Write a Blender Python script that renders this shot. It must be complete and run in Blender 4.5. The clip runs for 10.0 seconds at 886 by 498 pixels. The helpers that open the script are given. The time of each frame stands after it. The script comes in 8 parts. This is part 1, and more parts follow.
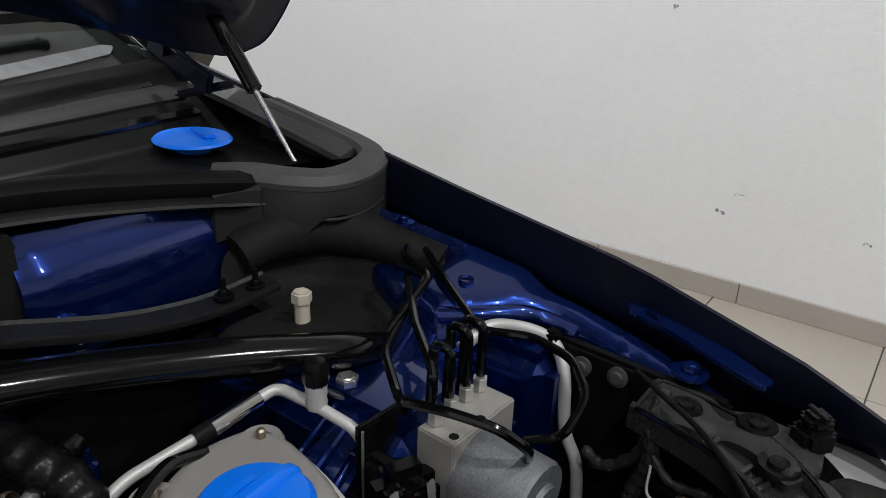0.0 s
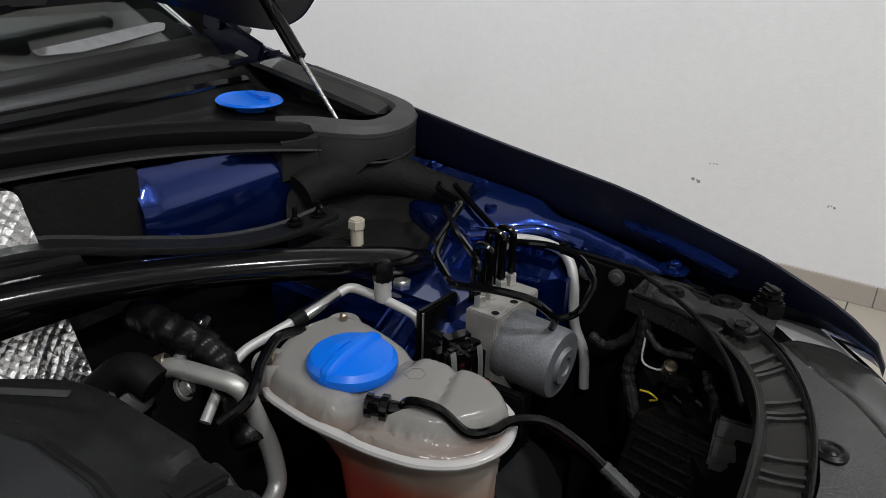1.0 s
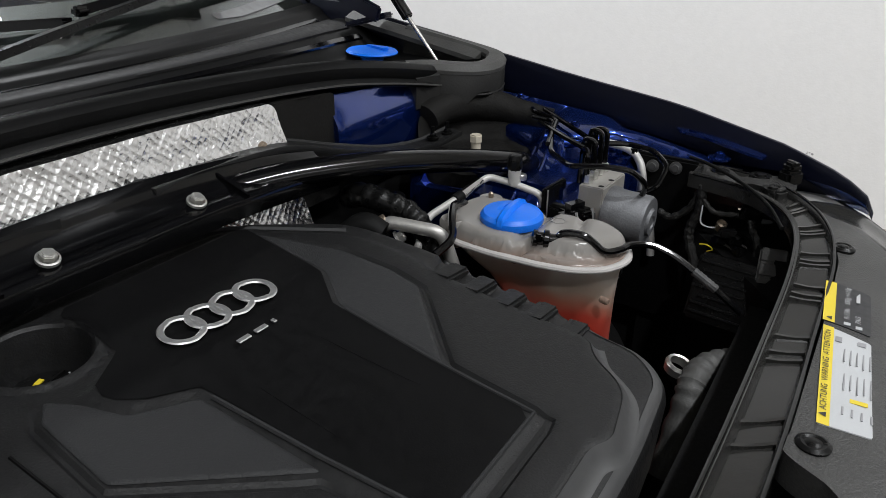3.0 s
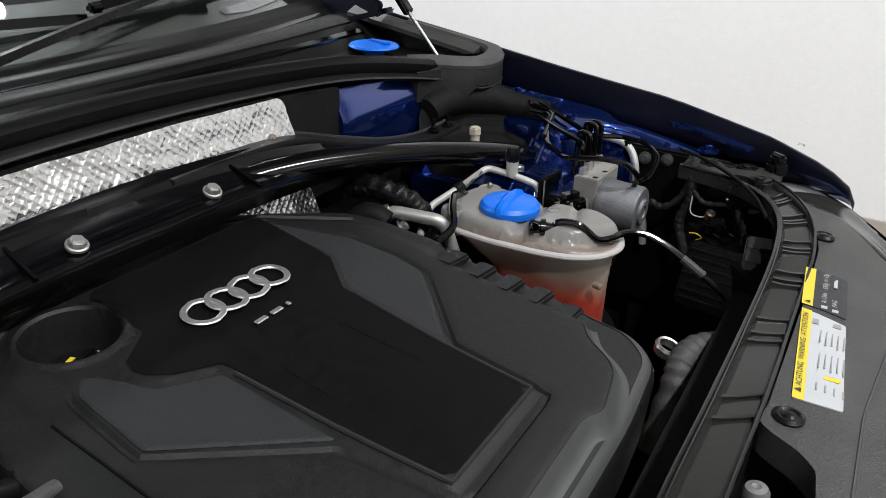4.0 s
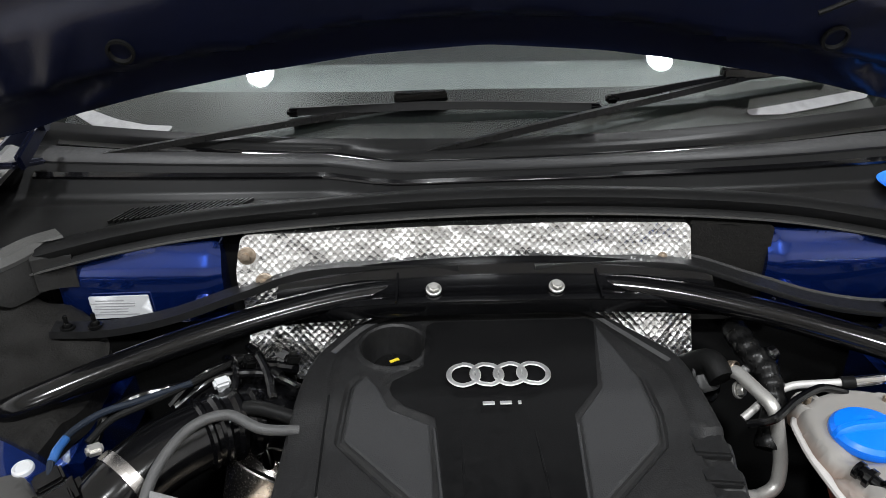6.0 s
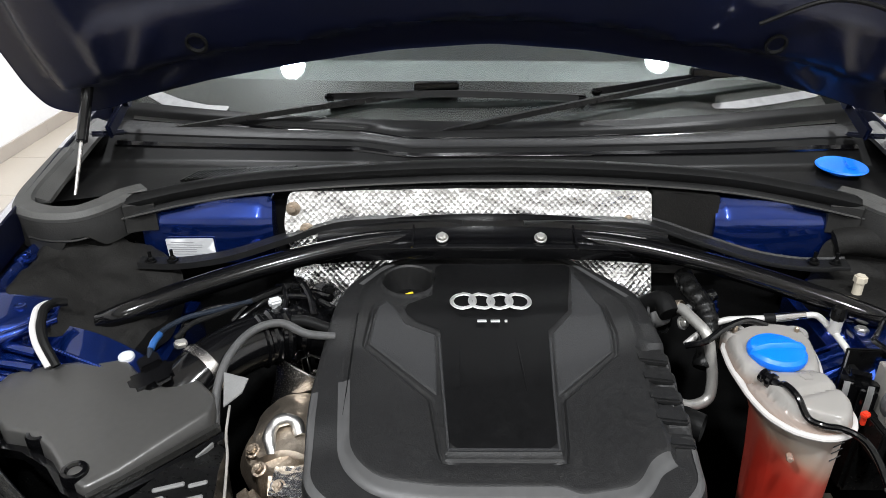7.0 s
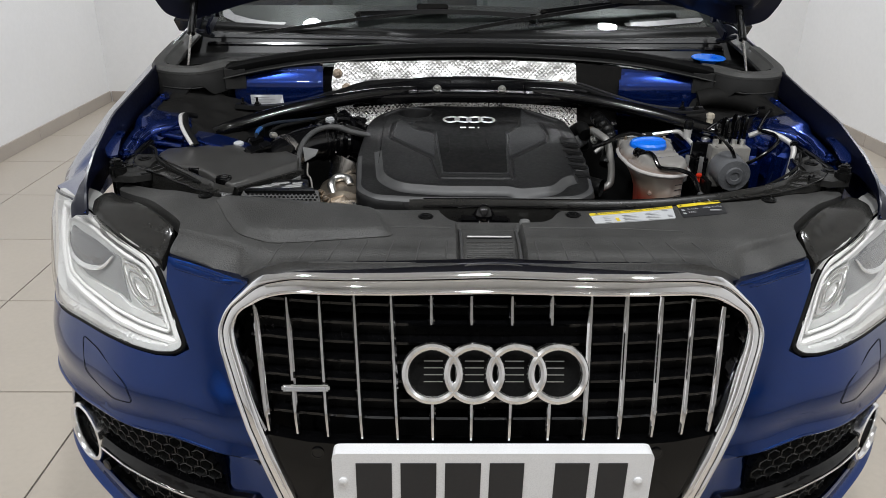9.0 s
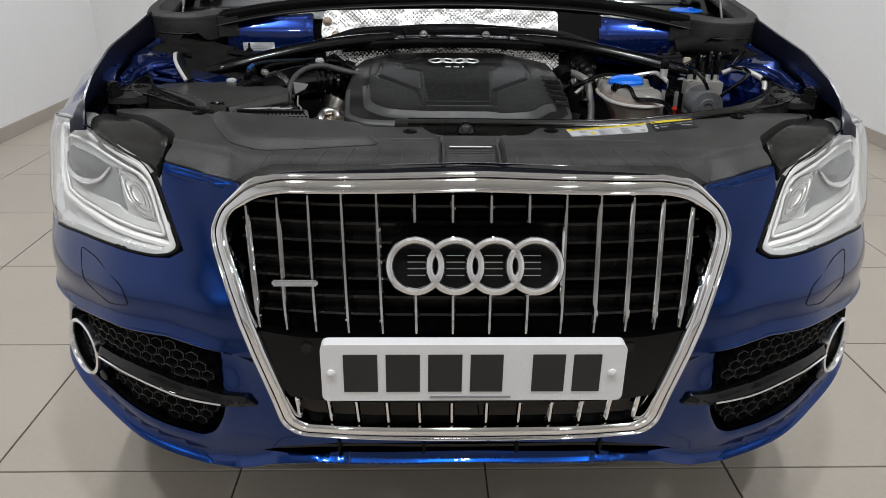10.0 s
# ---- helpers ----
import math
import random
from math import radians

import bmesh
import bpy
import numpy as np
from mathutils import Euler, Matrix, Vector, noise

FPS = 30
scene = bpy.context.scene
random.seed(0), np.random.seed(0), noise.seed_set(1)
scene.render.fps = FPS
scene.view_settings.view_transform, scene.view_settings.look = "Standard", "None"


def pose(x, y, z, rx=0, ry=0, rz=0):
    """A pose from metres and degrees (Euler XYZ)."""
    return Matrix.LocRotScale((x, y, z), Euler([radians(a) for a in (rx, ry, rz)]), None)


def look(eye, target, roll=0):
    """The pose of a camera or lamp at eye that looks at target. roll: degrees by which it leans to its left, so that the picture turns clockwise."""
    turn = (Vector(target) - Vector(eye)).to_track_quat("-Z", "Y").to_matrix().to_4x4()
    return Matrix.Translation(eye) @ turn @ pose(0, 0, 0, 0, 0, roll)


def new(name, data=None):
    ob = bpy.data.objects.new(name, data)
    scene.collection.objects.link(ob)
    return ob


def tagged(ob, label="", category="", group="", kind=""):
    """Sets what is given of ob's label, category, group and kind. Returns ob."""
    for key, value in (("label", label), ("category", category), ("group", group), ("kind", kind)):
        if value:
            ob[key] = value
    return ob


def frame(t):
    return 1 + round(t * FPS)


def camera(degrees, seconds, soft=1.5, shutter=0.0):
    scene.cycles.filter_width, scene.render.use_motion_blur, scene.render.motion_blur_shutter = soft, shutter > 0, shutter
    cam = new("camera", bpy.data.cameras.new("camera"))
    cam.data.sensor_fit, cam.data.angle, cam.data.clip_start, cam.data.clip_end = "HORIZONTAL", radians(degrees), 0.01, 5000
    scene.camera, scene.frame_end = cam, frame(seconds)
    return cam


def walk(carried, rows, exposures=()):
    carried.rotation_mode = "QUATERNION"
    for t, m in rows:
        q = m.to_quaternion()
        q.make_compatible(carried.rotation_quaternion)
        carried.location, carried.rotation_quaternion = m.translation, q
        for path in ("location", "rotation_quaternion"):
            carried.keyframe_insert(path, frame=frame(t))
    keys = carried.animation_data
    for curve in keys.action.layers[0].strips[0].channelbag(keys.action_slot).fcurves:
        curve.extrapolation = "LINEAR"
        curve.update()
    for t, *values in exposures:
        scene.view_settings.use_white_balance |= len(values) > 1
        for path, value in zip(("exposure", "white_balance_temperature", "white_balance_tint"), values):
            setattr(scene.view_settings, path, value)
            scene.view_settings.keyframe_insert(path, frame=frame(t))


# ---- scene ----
cam = camera(63.0, 10.0, soft=0.7)
PATH = [
    (0, (0.16, 0.368, 1.285), (1.655, 1.444, 0.507), 2.3),
    (0.5, (0.078, 0.337, 1.287), (1.596, 1.372, 0.496), 2.2),
    (1, (-0.017, 0.314, 1.285), (1.501, 1.335, 0.477), 1.8),
    (1.5, (-0.128, 0.298, 1.292), (1.389, 1.315, 0.477), 1.3),
    (2, (-0.226, 0.303, 1.291), (1.296, 1.3, 0.462), 0.9),
    (2.5, (-0.312, 0.307, 1.29), (1.219, 1.281, 0.449), 0.6),
    (3, (-0.388, 0.308, 1.285), (1.153, 1.26, 0.439), 0.5),
    (3.2, (-0.417, 0.31, 1.288), (1.127, 1.254, 0.435), 0.4),
    (4.3, (-0.428, 0.276, 1.317), (1.103, 1.216, 0.437), 0.8),
    (4.5, (-0.393, 0.262, 1.332), (1.107, 1.248, 0.449), 1.3),
    (5, (-0.286, 0.211, 1.365), (0.887, 1.56, 0.468), 1.7),
    (5.5, (-0.155, 0.134, 1.416), (0.295, 1.872, 0.534), 2.1),
    (6, (-0.092, 0.067, 1.489), (-0.053, 1.851, 0.585), -0.8),
    (7.3, (-0.081, -0.288, 1.533), (-0.081, 1.5, 0.636), 0.2),
    (7.5, (-0.077, -0.363, 1.522), (-0.072, 1.429, 0.634), 0.3),
    (8, (-0.077, -0.565, 1.494), (-0.061, 1.235, 0.622), 0.7),
    (8.5, (-0.096, -0.767, 1.449), (-0.064, 1.048, 0.609), 0.8),
    (9, (-0.106, -0.936, 1.38), (-0.067, 0.891, 0.567), 0.8),
    (9.5, (-0.09, -1.032, 1.31), (-0.044, 0.803, 0.515), 0.7),
    (10, (-0.087, -1.064, 1.236), (-0.032, 0.774, 0.449), 0.8),
]
EXPOSE = [(0, -.40), (1, -.36), (2, -.25), (2.5, -.10), (3, -.12), (4.5, .24), (5, .02), (6, .62), (7.5, .9), (8, .58), (8.5, .35), (9, -.1), (10, -.3)]
walk(cam, [(t, look(eye, target, roll)) for t, eye, target, roll in PATH], EXPOSE)

# ---- light ----
# a closed showroom bay lit by round ceiling lamps
world = bpy.data.worlds.new("world")
scene.world = world
world.use_nodes = True
world.node_tree.nodes["Background"].inputs[0].default_value = (0.9, 0.93, 1.0, 1)
world.node_tree.nodes["Background"].inputs[1].default_value = 0.02
ROOM_W, ROOM_E, ROOM_S, ROOM_N, ROOM_H = -2.80, 2.97, -7.0, 5.2, 3.30
# y 4.4 and -3.4 pairs are added unseen; the latter brighten chrome reflections
LAMPS = [(-1.20, 1.98, 46.0), (1.32, 2.05, 46.0), (-1.25, -0.6, 34.0), (0.05, -0.6, 32.0), (1.32, -0.6, 32.0), (-1.20, 4.4, 32.0), (1.32, 4.4, 32.0), (-1.25, -3.4, 19.0), (1.32, -3.4, 19.0)]
for lx, ly, watts in LAMPS:
    ld = bpy.data.lights.new("ceiling_lamp_light", "AREA")
    ld.shape, ld.size, ld.energy, ld.color = "DISK", 0.16, watts, (0.95, 0.975, 1.0)
    lo = new("ceiling_lamp_light", ld)
    lo.matrix_world = pose(lx, ly, ROOM_H - 0.075)

# ---- helpers of this scene ----


def mark(bm, angle=32):
    lim = radians(angle)
    for f in bm.faces:
        f.smooth = True
    for e in bm.edges:
        if len(e.link_faces) == 2:
            e.smooth = e.calc_face_angle(0) < lim


def as_mesh(name, bm, material, angle=32):
    bmesh.ops.recalc_face_normals(bm, faces=bm.faces)
    mark(bm, angle)
    me = bpy.data.meshes.new(name)
    bm.to_mesh(me)
    bm.free()
    me.materials.append(material)
    return me


def part(name, bm, material, parent=None, label="", angle=32):
    ob = new(name, as_mesh(name, bm, material, angle))
    if parent is not None:
        ob.parent = parent
        if parent.type == "EMPTY":
            ob.matrix_parent_inverse = Matrix.Translation(-parent.location)
    if label:
        ob["label"] = label
    return ob


def thing(name, base, label, category, group=""):
    ob = new(name)
    ob.empty_display_size = 0.05
    ob.location = base
    return tagged(ob, label, category, group)


def whole(name, bm, material, label, category, group="", kind="", angle=32):
    return tagged(part(name, bm, material, None, "", angle), label, category, group, kind)


def curve_pts(pts, n=8):
    """A smooth line through the points."""
    p = [Vector(q) for q in pts]
    if len(p) < 3:
        return p
    p = [2 * p[0] - p[1]] + p + [2 * p[-1] - p[-2]]
    out = []
    for i in range(1, len(p) - 2):
        a, b, c, d = p[i - 1], p[i], p[i + 1], p[i + 2]
        for k in range(n):
            t = k / n
            out.append(0.5 * (2 * b + (c - a) * t + (2 * a - 5 * b + 4 * c - d) * t * t + (3 * b - a - 3 * c + d) * t ** 3))
    out.append(p[-2])
    return out


def tube(bm, pts, r, seg=10, n=6, flat=1.0, ribs=0.0, rib_step=2):
    """A round hose or rod along a smooth line; ribs: the depth of its corrugation."""
    line = curve_pts(pts, n)
    rings = []
    up = Vector((0, 0, 1))
    t0 = (line[1] - line[0]).normalized()
    side = t0.cross(up)
    if side.length < 0.05:
        side = t0.cross(Vector((1, 0, 0)))
    side.normalize()
    for i, p in enumerate(line):
        t = (line[min(i + 1, len(line) - 1)] - line[max(i - 1, 0)]).normalized()
        side = (side - t * side.dot(t)).normalized()
        nor = t.cross(side)
        f = i / (len(line) - 1)
        rr = r(f) if callable(r) else r
        if ribs:
            rr += ribs * (1 if (i // rib_step) % 2 else 0)
        rings.append([bm.verts.new(p + side * rr * math.cos(2 * math.pi * k / seg) + nor * rr * flat * math.sin(2 * math.pi * k / seg)) for k in range(seg)])
    for a, b in zip(rings, rings[1:]):
        for k in range(seg):
            bm.faces.new((a[k], a[(k + 1) % seg], b[(k + 1) % seg], b[k]))
    bm.faces.new(rings[0][::-1])
    bm.faces.new(rings[-1])
    return bm


def sweep(bm, pts, profile, n=8, up=(0, 0, 1), closed=True):
    """A profile of (out, up) pairs carried along a smooth line; out lies to the right of the way."""
    line = curve_pts(pts, n)
    up = Vector(up)
    rings = []
    for i, p in enumerate(line):
        t = (line[min(i + 1, len(line) - 1)] - line[max(i - 1, 0)]).normalized()
        side = t.cross(up).normalized()
        u = side.cross(t)
        rings.append([bm.verts.new(p + side * a + u * b) for a, b in profile])
    m = len(profile)
    for a, b in zip(rings, rings[1:]):
        for k in range(m if closed else m - 1):
            bm.faces.new((a[k], a[(k + 1) % m], b[(k + 1) % m], b[k]))
    if closed:
        bm.faces.new(rings[0][::-1])
        bm.faces.new(rings[-1])
    return bm


def rod(bm, a, b, r0, r1=None, seg=14, bevel=0.0):
    """A cylinder or cone from a to b."""
    a, b = Vector(a), Vector(b)
    d = b - a
    m = Matrix.Translation((a + b) / 2) @ d.to_track_quat("Z", "Y").to_matrix().to_4x4()
    g = bmesh.ops.create_cone(bm, cap_ends=True, segments=seg, radius1=r0, radius2=r0 if r1 is None else r1, depth=d.length, matrix=m)
    if bevel:
        es = {e for v in g["verts"] for e in v.link_edges if any(len(f.verts) > 4 for f in e.link_faces)}
        bmesh.ops.bevel(bm, geom=list(es), offset=bevel, segments=2, affect="EDGES")
    return bm


def lathe(bm, base, axis, profile, seg=28):
    """A turned body: profile of (radius, height) along the axis from base."""
    m = Matrix.Translation(base) @ Vector(axis).to_track_quat("Z", "Y").to_matrix().to_4x4()
    rings = []
    for r, h in profile:
        if r < 1e-6:
            rings.append([bm.verts.new(m @ Vector((0, 0, h)))])
        else:
            rings.append([bm.verts.new(m @ Vector((r * math.cos(2 * math.pi * k / seg), r * math.sin(2 * math.pi * k / seg), h))) for k in range(seg)])
    for a, b in zip(rings, rings[1:]):
        for k in range(seg):
            q = [a[k % len(a)], a[(k + 1) % len(a)], b[(k + 1) % len(b)], b[k % len(b)]]
            q = [v for i, v in enumerate(q) if v not in q[:i]]
            if len(q) > 2:
                bm.faces.new(q)
    return bm


def box(bm, m, size, bevel=0.003, segs=2):
    """A box with rounded edges; m is its pose or its middle."""
    if not isinstance(m, Matrix):
        m = Matrix.Translation(m)
    g = bmesh.ops.create_cube(bm, size=1, matrix=m @ Matrix.Diagonal((*size, 1)))
    if bevel:
        es = list({e for v in g["verts"] for e in v.link_edges})
        bmesh.ops.bevel(bm, geom=es, offset=bevel, segments=segs, affect="EDGES")
    return bm


def hexbolt(bm, base, axis, r=0.009, h=0.007, washer=1.5):
    lathe(bm, base, axis, [(0, -0.002), (r * washer, -0.002), (r * washer, 0.001), (r * 1.1, 0.0015)], 20)
    b = Vector(base)
    a = Vector(axis).normalized()
    rod(bm, b, b + a * h, r, r * 0.97, 6, 0.0008)
    rod(bm, b + a * h, b + a * (h + 0.0012), r * 0.7, r * 0.6, 12)
    return bm


def inside(poly, p):
    """Which of the points p (n, 2) lie in the polygon."""
    poly = np.asarray(poly, float)
    x, y = p[:, 0], p[:, 1]
    r = np.zeros(len(p), bool)
    for (x0, y0), (x1, y1) in zip(poly, np.roll(poly, -1, 0)):
        if y0 == y1:
            continue
        r ^= ((y0 > y) != (y1 > y)) & (x < (x1 - x0) * (y - y0) / (y1 - y0) + x0)
    return r


def edge_gap(poly, p, closed=True):
    """The distance of the points p from a polygon's outline."""
    poly = np.asarray(poly, float)
    best = np.full(len(p), 1e9)
    pairs = list(zip(poly, np.roll(poly, -1, 0)))
    for a, b in pairs if closed else pairs[:-1]:
        d = b - a
        t = np.clip(((p - a) @ d) / max(d @ d, 1e-12), 0, 1)
        best = np.minimum(best, np.hypot(*(p - (a + t[:, None] * d)).T))
    return best


def signed(poly, p):
    g = edge_gap(poly, p)
    return np.where(inside(poly, p), g, -g)


def step01(x, a, b):
    t = np.clip((np.asarray(x) - a) / (b - a), 0, 1)
    return t * t * (3 - 2 * t)


def rounded(poly, r=0.01, n=4):
    """A polygon with its corners rounded."""
    out = []
    m = len(poly)
    for i in range(m):
        a, b, c = (Vector(poly[k % m]).to_2d() for k in (i - 1, i, i + 1))
        u, v = a - b, c - b
        k = min(r, u.length * 0.45, v.length * 0.45)
        s, e = b + u.normalized() * k, b + v.normalized() * k
        for j in range(n + 1):
            t = j / n
            out.append(tuple(s * (1 - t) ** 2 + b * 2 * t * (1 - t) + e * t * t))
    return out


def dense(poly, step, closed=True):
    out = []
    m = len(poly)
    for i in range(m if closed else m - 1):
        a, b = np.array(poly[i], float), np.array(poly[(i + 1) % m], float)
        k = max(1, int(round(np.hypot(*(b - a)) / step)))
        out += [tuple(a + (b - a) * j / k) for j in range(k)]
    if not closed:
        out.append(tuple(poly[-1]))
    return out


from mathutils.geometry import delaunay_2d_cdt


def inset(poly, d, step=0.012):
    """An outline moved inward by d (outward: minus)."""
    o = np.array(dense(poly, step))
    t = np.roll(o, -1, 0) - np.roll(o, 1, 0)
    nn = np.c_[-t[:, 1], t[:, 0]] / np.maximum(np.hypot(*t.T), 1e-9)[:, None]
    area = (o[:, 0] * np.roll(o[:, 1], -1) - np.roll(o[:, 0], -1) * o[:, 1]).sum()
    q = o + nn * (d if area > 0 else -d)
    return [tuple(v) for v in q[np.abs(edge_gap(o, q) - abs(d)) < abs(d) * 0.06]]


def bent(pts, r=0.014, n=5):
    """A line of straight runs with rounded bends."""
    p = [Vector(q) for q in pts]
    out = [p[0]]
    for a, b, c in zip(p, p[1:], p[2:]):
        u, v = a - b, c - b
        k = min(r, u.length * 0.45, v.length * 0.45)
        s, e = b + u.normalized() * k, b + v.normalized() * k
        out += [s * (1 - j / n) ** 2 + b * 2 * (j / n) * (1 - j / n) + e * (j / n) ** 2 for j in range(n + 1)]
    return out + [p[-1]]


def net(outline, step, holes=(), lines=(), rings=()):
    """Flat triangles that fill an outline with holes; lines are polylines kept as edges, rings distances from the rim at which points lie."""
    verts, edges = [], []

    def add(pl, closed):
        s = len(verts)
        verts.extend(pl)
        k = len(pl)
        edges.extend((s + i, s + (i + 1) % k) for i in range(k if closed else k - 1))

    outline = dense(outline, step)
    holes = [dense(h, step) for h in holes]
    add(outline, True)
    for h in holes:
        add(h, True)
    for pl, closed in lines:
        add(dense(pl, step, closed), closed)
    o = np.array(outline)
    lo, hi = o.min(0), o.max(0)
    gx, gy = np.meshgrid(np.arange(lo[0], hi[0], step), np.arange(lo[1], hi[1], step * 0.87))
    gx[1::2] += step / 2
    g = np.c_[gx.ravel(), gy.ravel()]
    gap = signed(o, g)
    for h in holes:
        gap = np.minimum(gap, -signed(h, g))
    for pl, closed in lines:
        gap = np.minimum(gap, edge_gap(pl, g, closed) + step * 0.1)
    g = g[gap > step * 0.45]
    extra = [g]
    for d in rings:
        nxt, prv = np.roll(o, -1, 0), np.roll(o, 1, 0)
        t = nxt - prv
        nn = np.c_[-t[:, 1], t[:, 0]] / np.maximum(np.hypot(*t.T), 1e-9)[:, None]
        for sgn in (1, -1):
            q = o + sgn * d * nn
            extra.append(q[np.abs(signed(o, q) - d) < d * 0.05])
    pts = [Vector(v) for v in verts] + [Vector(v) for v in np.vstack(extra)]
    vs, _, fs, *_ = delaunay_2d_cdt(pts, edges, [], 0, 1e-6)
    vs = np.array([tuple(v) for v in vs])
    fs = np.array([f for f in fs if len(f) == 3])
    c = vs[fs].mean(1)
    keep = inside(o, c)
    for h in holes:
        keep &= ~inside(h, c)
    return vs, fs[keep]


def sheet(bm, outline, step, top, low=None, holes=(), lines=(), rings=(), back=False):
    """A sheet over an outline: top and low map points (n, 2) to places (n, 3); with low it has a rim, with back an underside too."""
    vs, fs = net(outline, step, holes, lines, rings)
    used = np.unique(fs)
    tp = top(vs)
    tv = {i: bm.verts.new(tp[i]) for i in used}
    count = {}
    for f in fs:
        bm.faces.new([tv[i] for i in f])
        for a, b in ((f[0], f[1]), (f[1], f[2]), (f[2], f[0])):
            count[(a, b)] = 1
    if low is not None:
        lp = low(vs)
        rim = [(a, b) for a, b in count if (b, a) not in count]
        lv = {}
        for i in (used if back else {k for e in rim for k in e}):
            lv[i] = bm.verts.new(lp[i])
        for a, b in rim:
            bm.faces.new((tv[b], tv[a], lv[a], lv[b]))
        if back:
            for f in fs:
                bm.faces.new([lv[i] for i in f[::-1]])
    return bm


def flat_z(z):
    return lambda p: np.c_[p, np.full(len(p), float(z))]


def mirror(bm):
    """Turns what is built over to the other side."""
    bmesh.ops.scale(bm, vec=(-1, 1, 1), verts=bm.verts)
    return bm


# ---- materials ----


def material(name, base, rough=0.5, metal=0.0, coat=0.0, vary=0.12, scale=6.0, grain=0.0, grain_scale=400.0, wear=0.15, spec=0.5, random=0.0, tint=None):
    """A surface with colour and gloss that vary at a large and a small scale, and a fine grain."""
    m = bpy.data.materials.new(name)
    m.use_nodes = True
    nt = m.node_tree
    b = nt.nodes["Principled BSDF"]
    b.inputs["Metallic"].default_value = metal
    b.inputs["Coat Weight"].default_value = coat
    b.inputs["Coat Roughness"].default_value = 0.03
    b.inputs["Specular IOR Level"].default_value = spec
    tc = nt.nodes.new("ShaderNodeNewGeometry").outputs["Position"]

    def noise_node(s, detail=4.0):
        n = nt.nodes.new("ShaderNodeTexNoise")
        n.inputs["Scale"].default_value = s
        n.inputs["Detail"].default_value = detail
        nt.links.new(tc, n.inputs["Vector"])
        return n.outputs["Fac"]

    big, small = noise_node(scale), noise_node(scale * 23, 6.0)
    add = nt.nodes.new("ShaderNodeMath")
    add.operation = "ADD"
    nt.links.new(big, add.inputs[0])
    nt.links.new(small, add.inputs[1])
    value = add.outputs[0]
    if random:
        info = nt.nodes.new("ShaderNodeObjectInfo")
        mul = nt.nodes.new("ShaderNodeMath")
        mul.operation = "MULTIPLY_ADD"
        mul.inputs[1].default_value = random
        nt.links.new(info.outputs["Random"], mul.inputs[0])
        nt.links.new(value, mul.inputs[2])
        value = mul.outputs[0]
    ramp = nt.nodes.new("ShaderNodeMapRange")
    ramp.inputs[1].default_value, ramp.inputs[2].default_value = 0.6, 1.4
    nt.links.new(value, ramp.inputs[0])
    mix = nt.nodes.new("ShaderNodeMix")
    mix.data_type = "RGBA"
    hi = tint or tuple(min(1, c * (1 + vary)) for c in base)
    mix.inputs[6].default_value = (*[c * (1 - vary) for c in base], 1)
    mix.inputs[7].default_value = (*hi, 1)
    nt.links.new(ramp.outputs[0], mix.inputs[0])
    nt.links.new(mix.outputs[2], b.inputs["Base Color"])
    rr = nt.nodes.new("ShaderNodeMapRange")
    rr.inputs[1].default_value, rr.inputs[2].default_value = 0.3, 0.7
    rr.inputs[3].default_value, rr.inputs[4].default_value = rough * (1 - wear), min(1, rough * (1 + wear))
    nt.links.new(small, rr.inputs[0])
    nt.links.new(rr.outputs[0], b.inputs["Roughness"])
    if grain:
        g = noise_node(grain_scale, 2.0)
        bump = nt.nodes.new("ShaderNodeBump")
        bump.inputs["Strength"].default_value = grain
        bump.inputs["Distance"].default_value = 0.4 / grain_scale
        nt.links.new(g, bump.inputs["Height"])
        nt.links.new(bump.outputs[0], b.inputs["Normal"])
    return m


def foil_material():
    m = material("embossed_foil", (0.88, 0.88, 0.88), 0.24, 1.0, vary=0.06)
    nt = m.node_tree
    b = nt.nodes["Principled BSDF"]
    pos = nt.nodes.new("ShaderNodeNewGeometry").outputs["Position"]
    mp = nt.nodes.new("ShaderNodeMapping")
    mp.inputs["Rotation"].default_value = (0, radians(45), 0)
    mp.inputs["Scale"].default_value = (130, 60, 130)
    nt.links.new(pos, mp.inputs[0])
    vor = nt.nodes.new("ShaderNodeTexVoronoi")
    vor.inputs["Scale"].default_value = 1.0
    vor.inputs["Randomness"].default_value = 0.25
    nt.links.new(mp.outputs[0], vor.inputs["Vector"])
    crease = nt.nodes.new("ShaderNodeTexNoise")
    crease.inputs["Scale"].default_value = 45
    crease.inputs["Detail"].default_value = 5
    nt.links.new(pos, crease.inputs["Vector"])
    b1 = nt.nodes.new("ShaderNodeBump")
    b1.inputs["Strength"].default_value, b1.inputs["Distance"].default_value = 0.40, 0.003
    nt.links.new(vor.outputs["Distance"], b1.inputs["Height"])
    b2 = nt.nodes.new("ShaderNodeBump")
    b2.inputs["Strength"].default_value, b2.inputs["Distance"].default_value = 0.45, 0.007
    nt.links.new(crease.outputs["Fac"], b2.inputs["Height"])
    nt.links.new(b1.outputs[0], b2.inputs["Normal"])
    nt.links.new(b2.outputs[0], b.inputs["Normal"])
    return m


def glass_material(name, tint, rough=0.0):
    m = bpy.data.materials.new(name)
    m.use_nodes = True
    b = m.node_tree.nodes["Principled BSDF"]
    b.inputs["Base Color"].default_value = (*tint, 1)
    b.inputs["Transmission Weight"].default_value = 1
    b.inputs["Roughness"].default_value = rough
    b.inputs["IOR"].default_value = 1.48
    return m


def glow(name, colour, strength):
    m = bpy.data.materials.new(name)
    m.use_nodes = True
    b = m.node_tree.nodes["Principled BSDF"]
    b.inputs["Emission Color"].default_value = (*colour, 1)
    b.inputs["Emission Strength"].default_value = strength
    return m


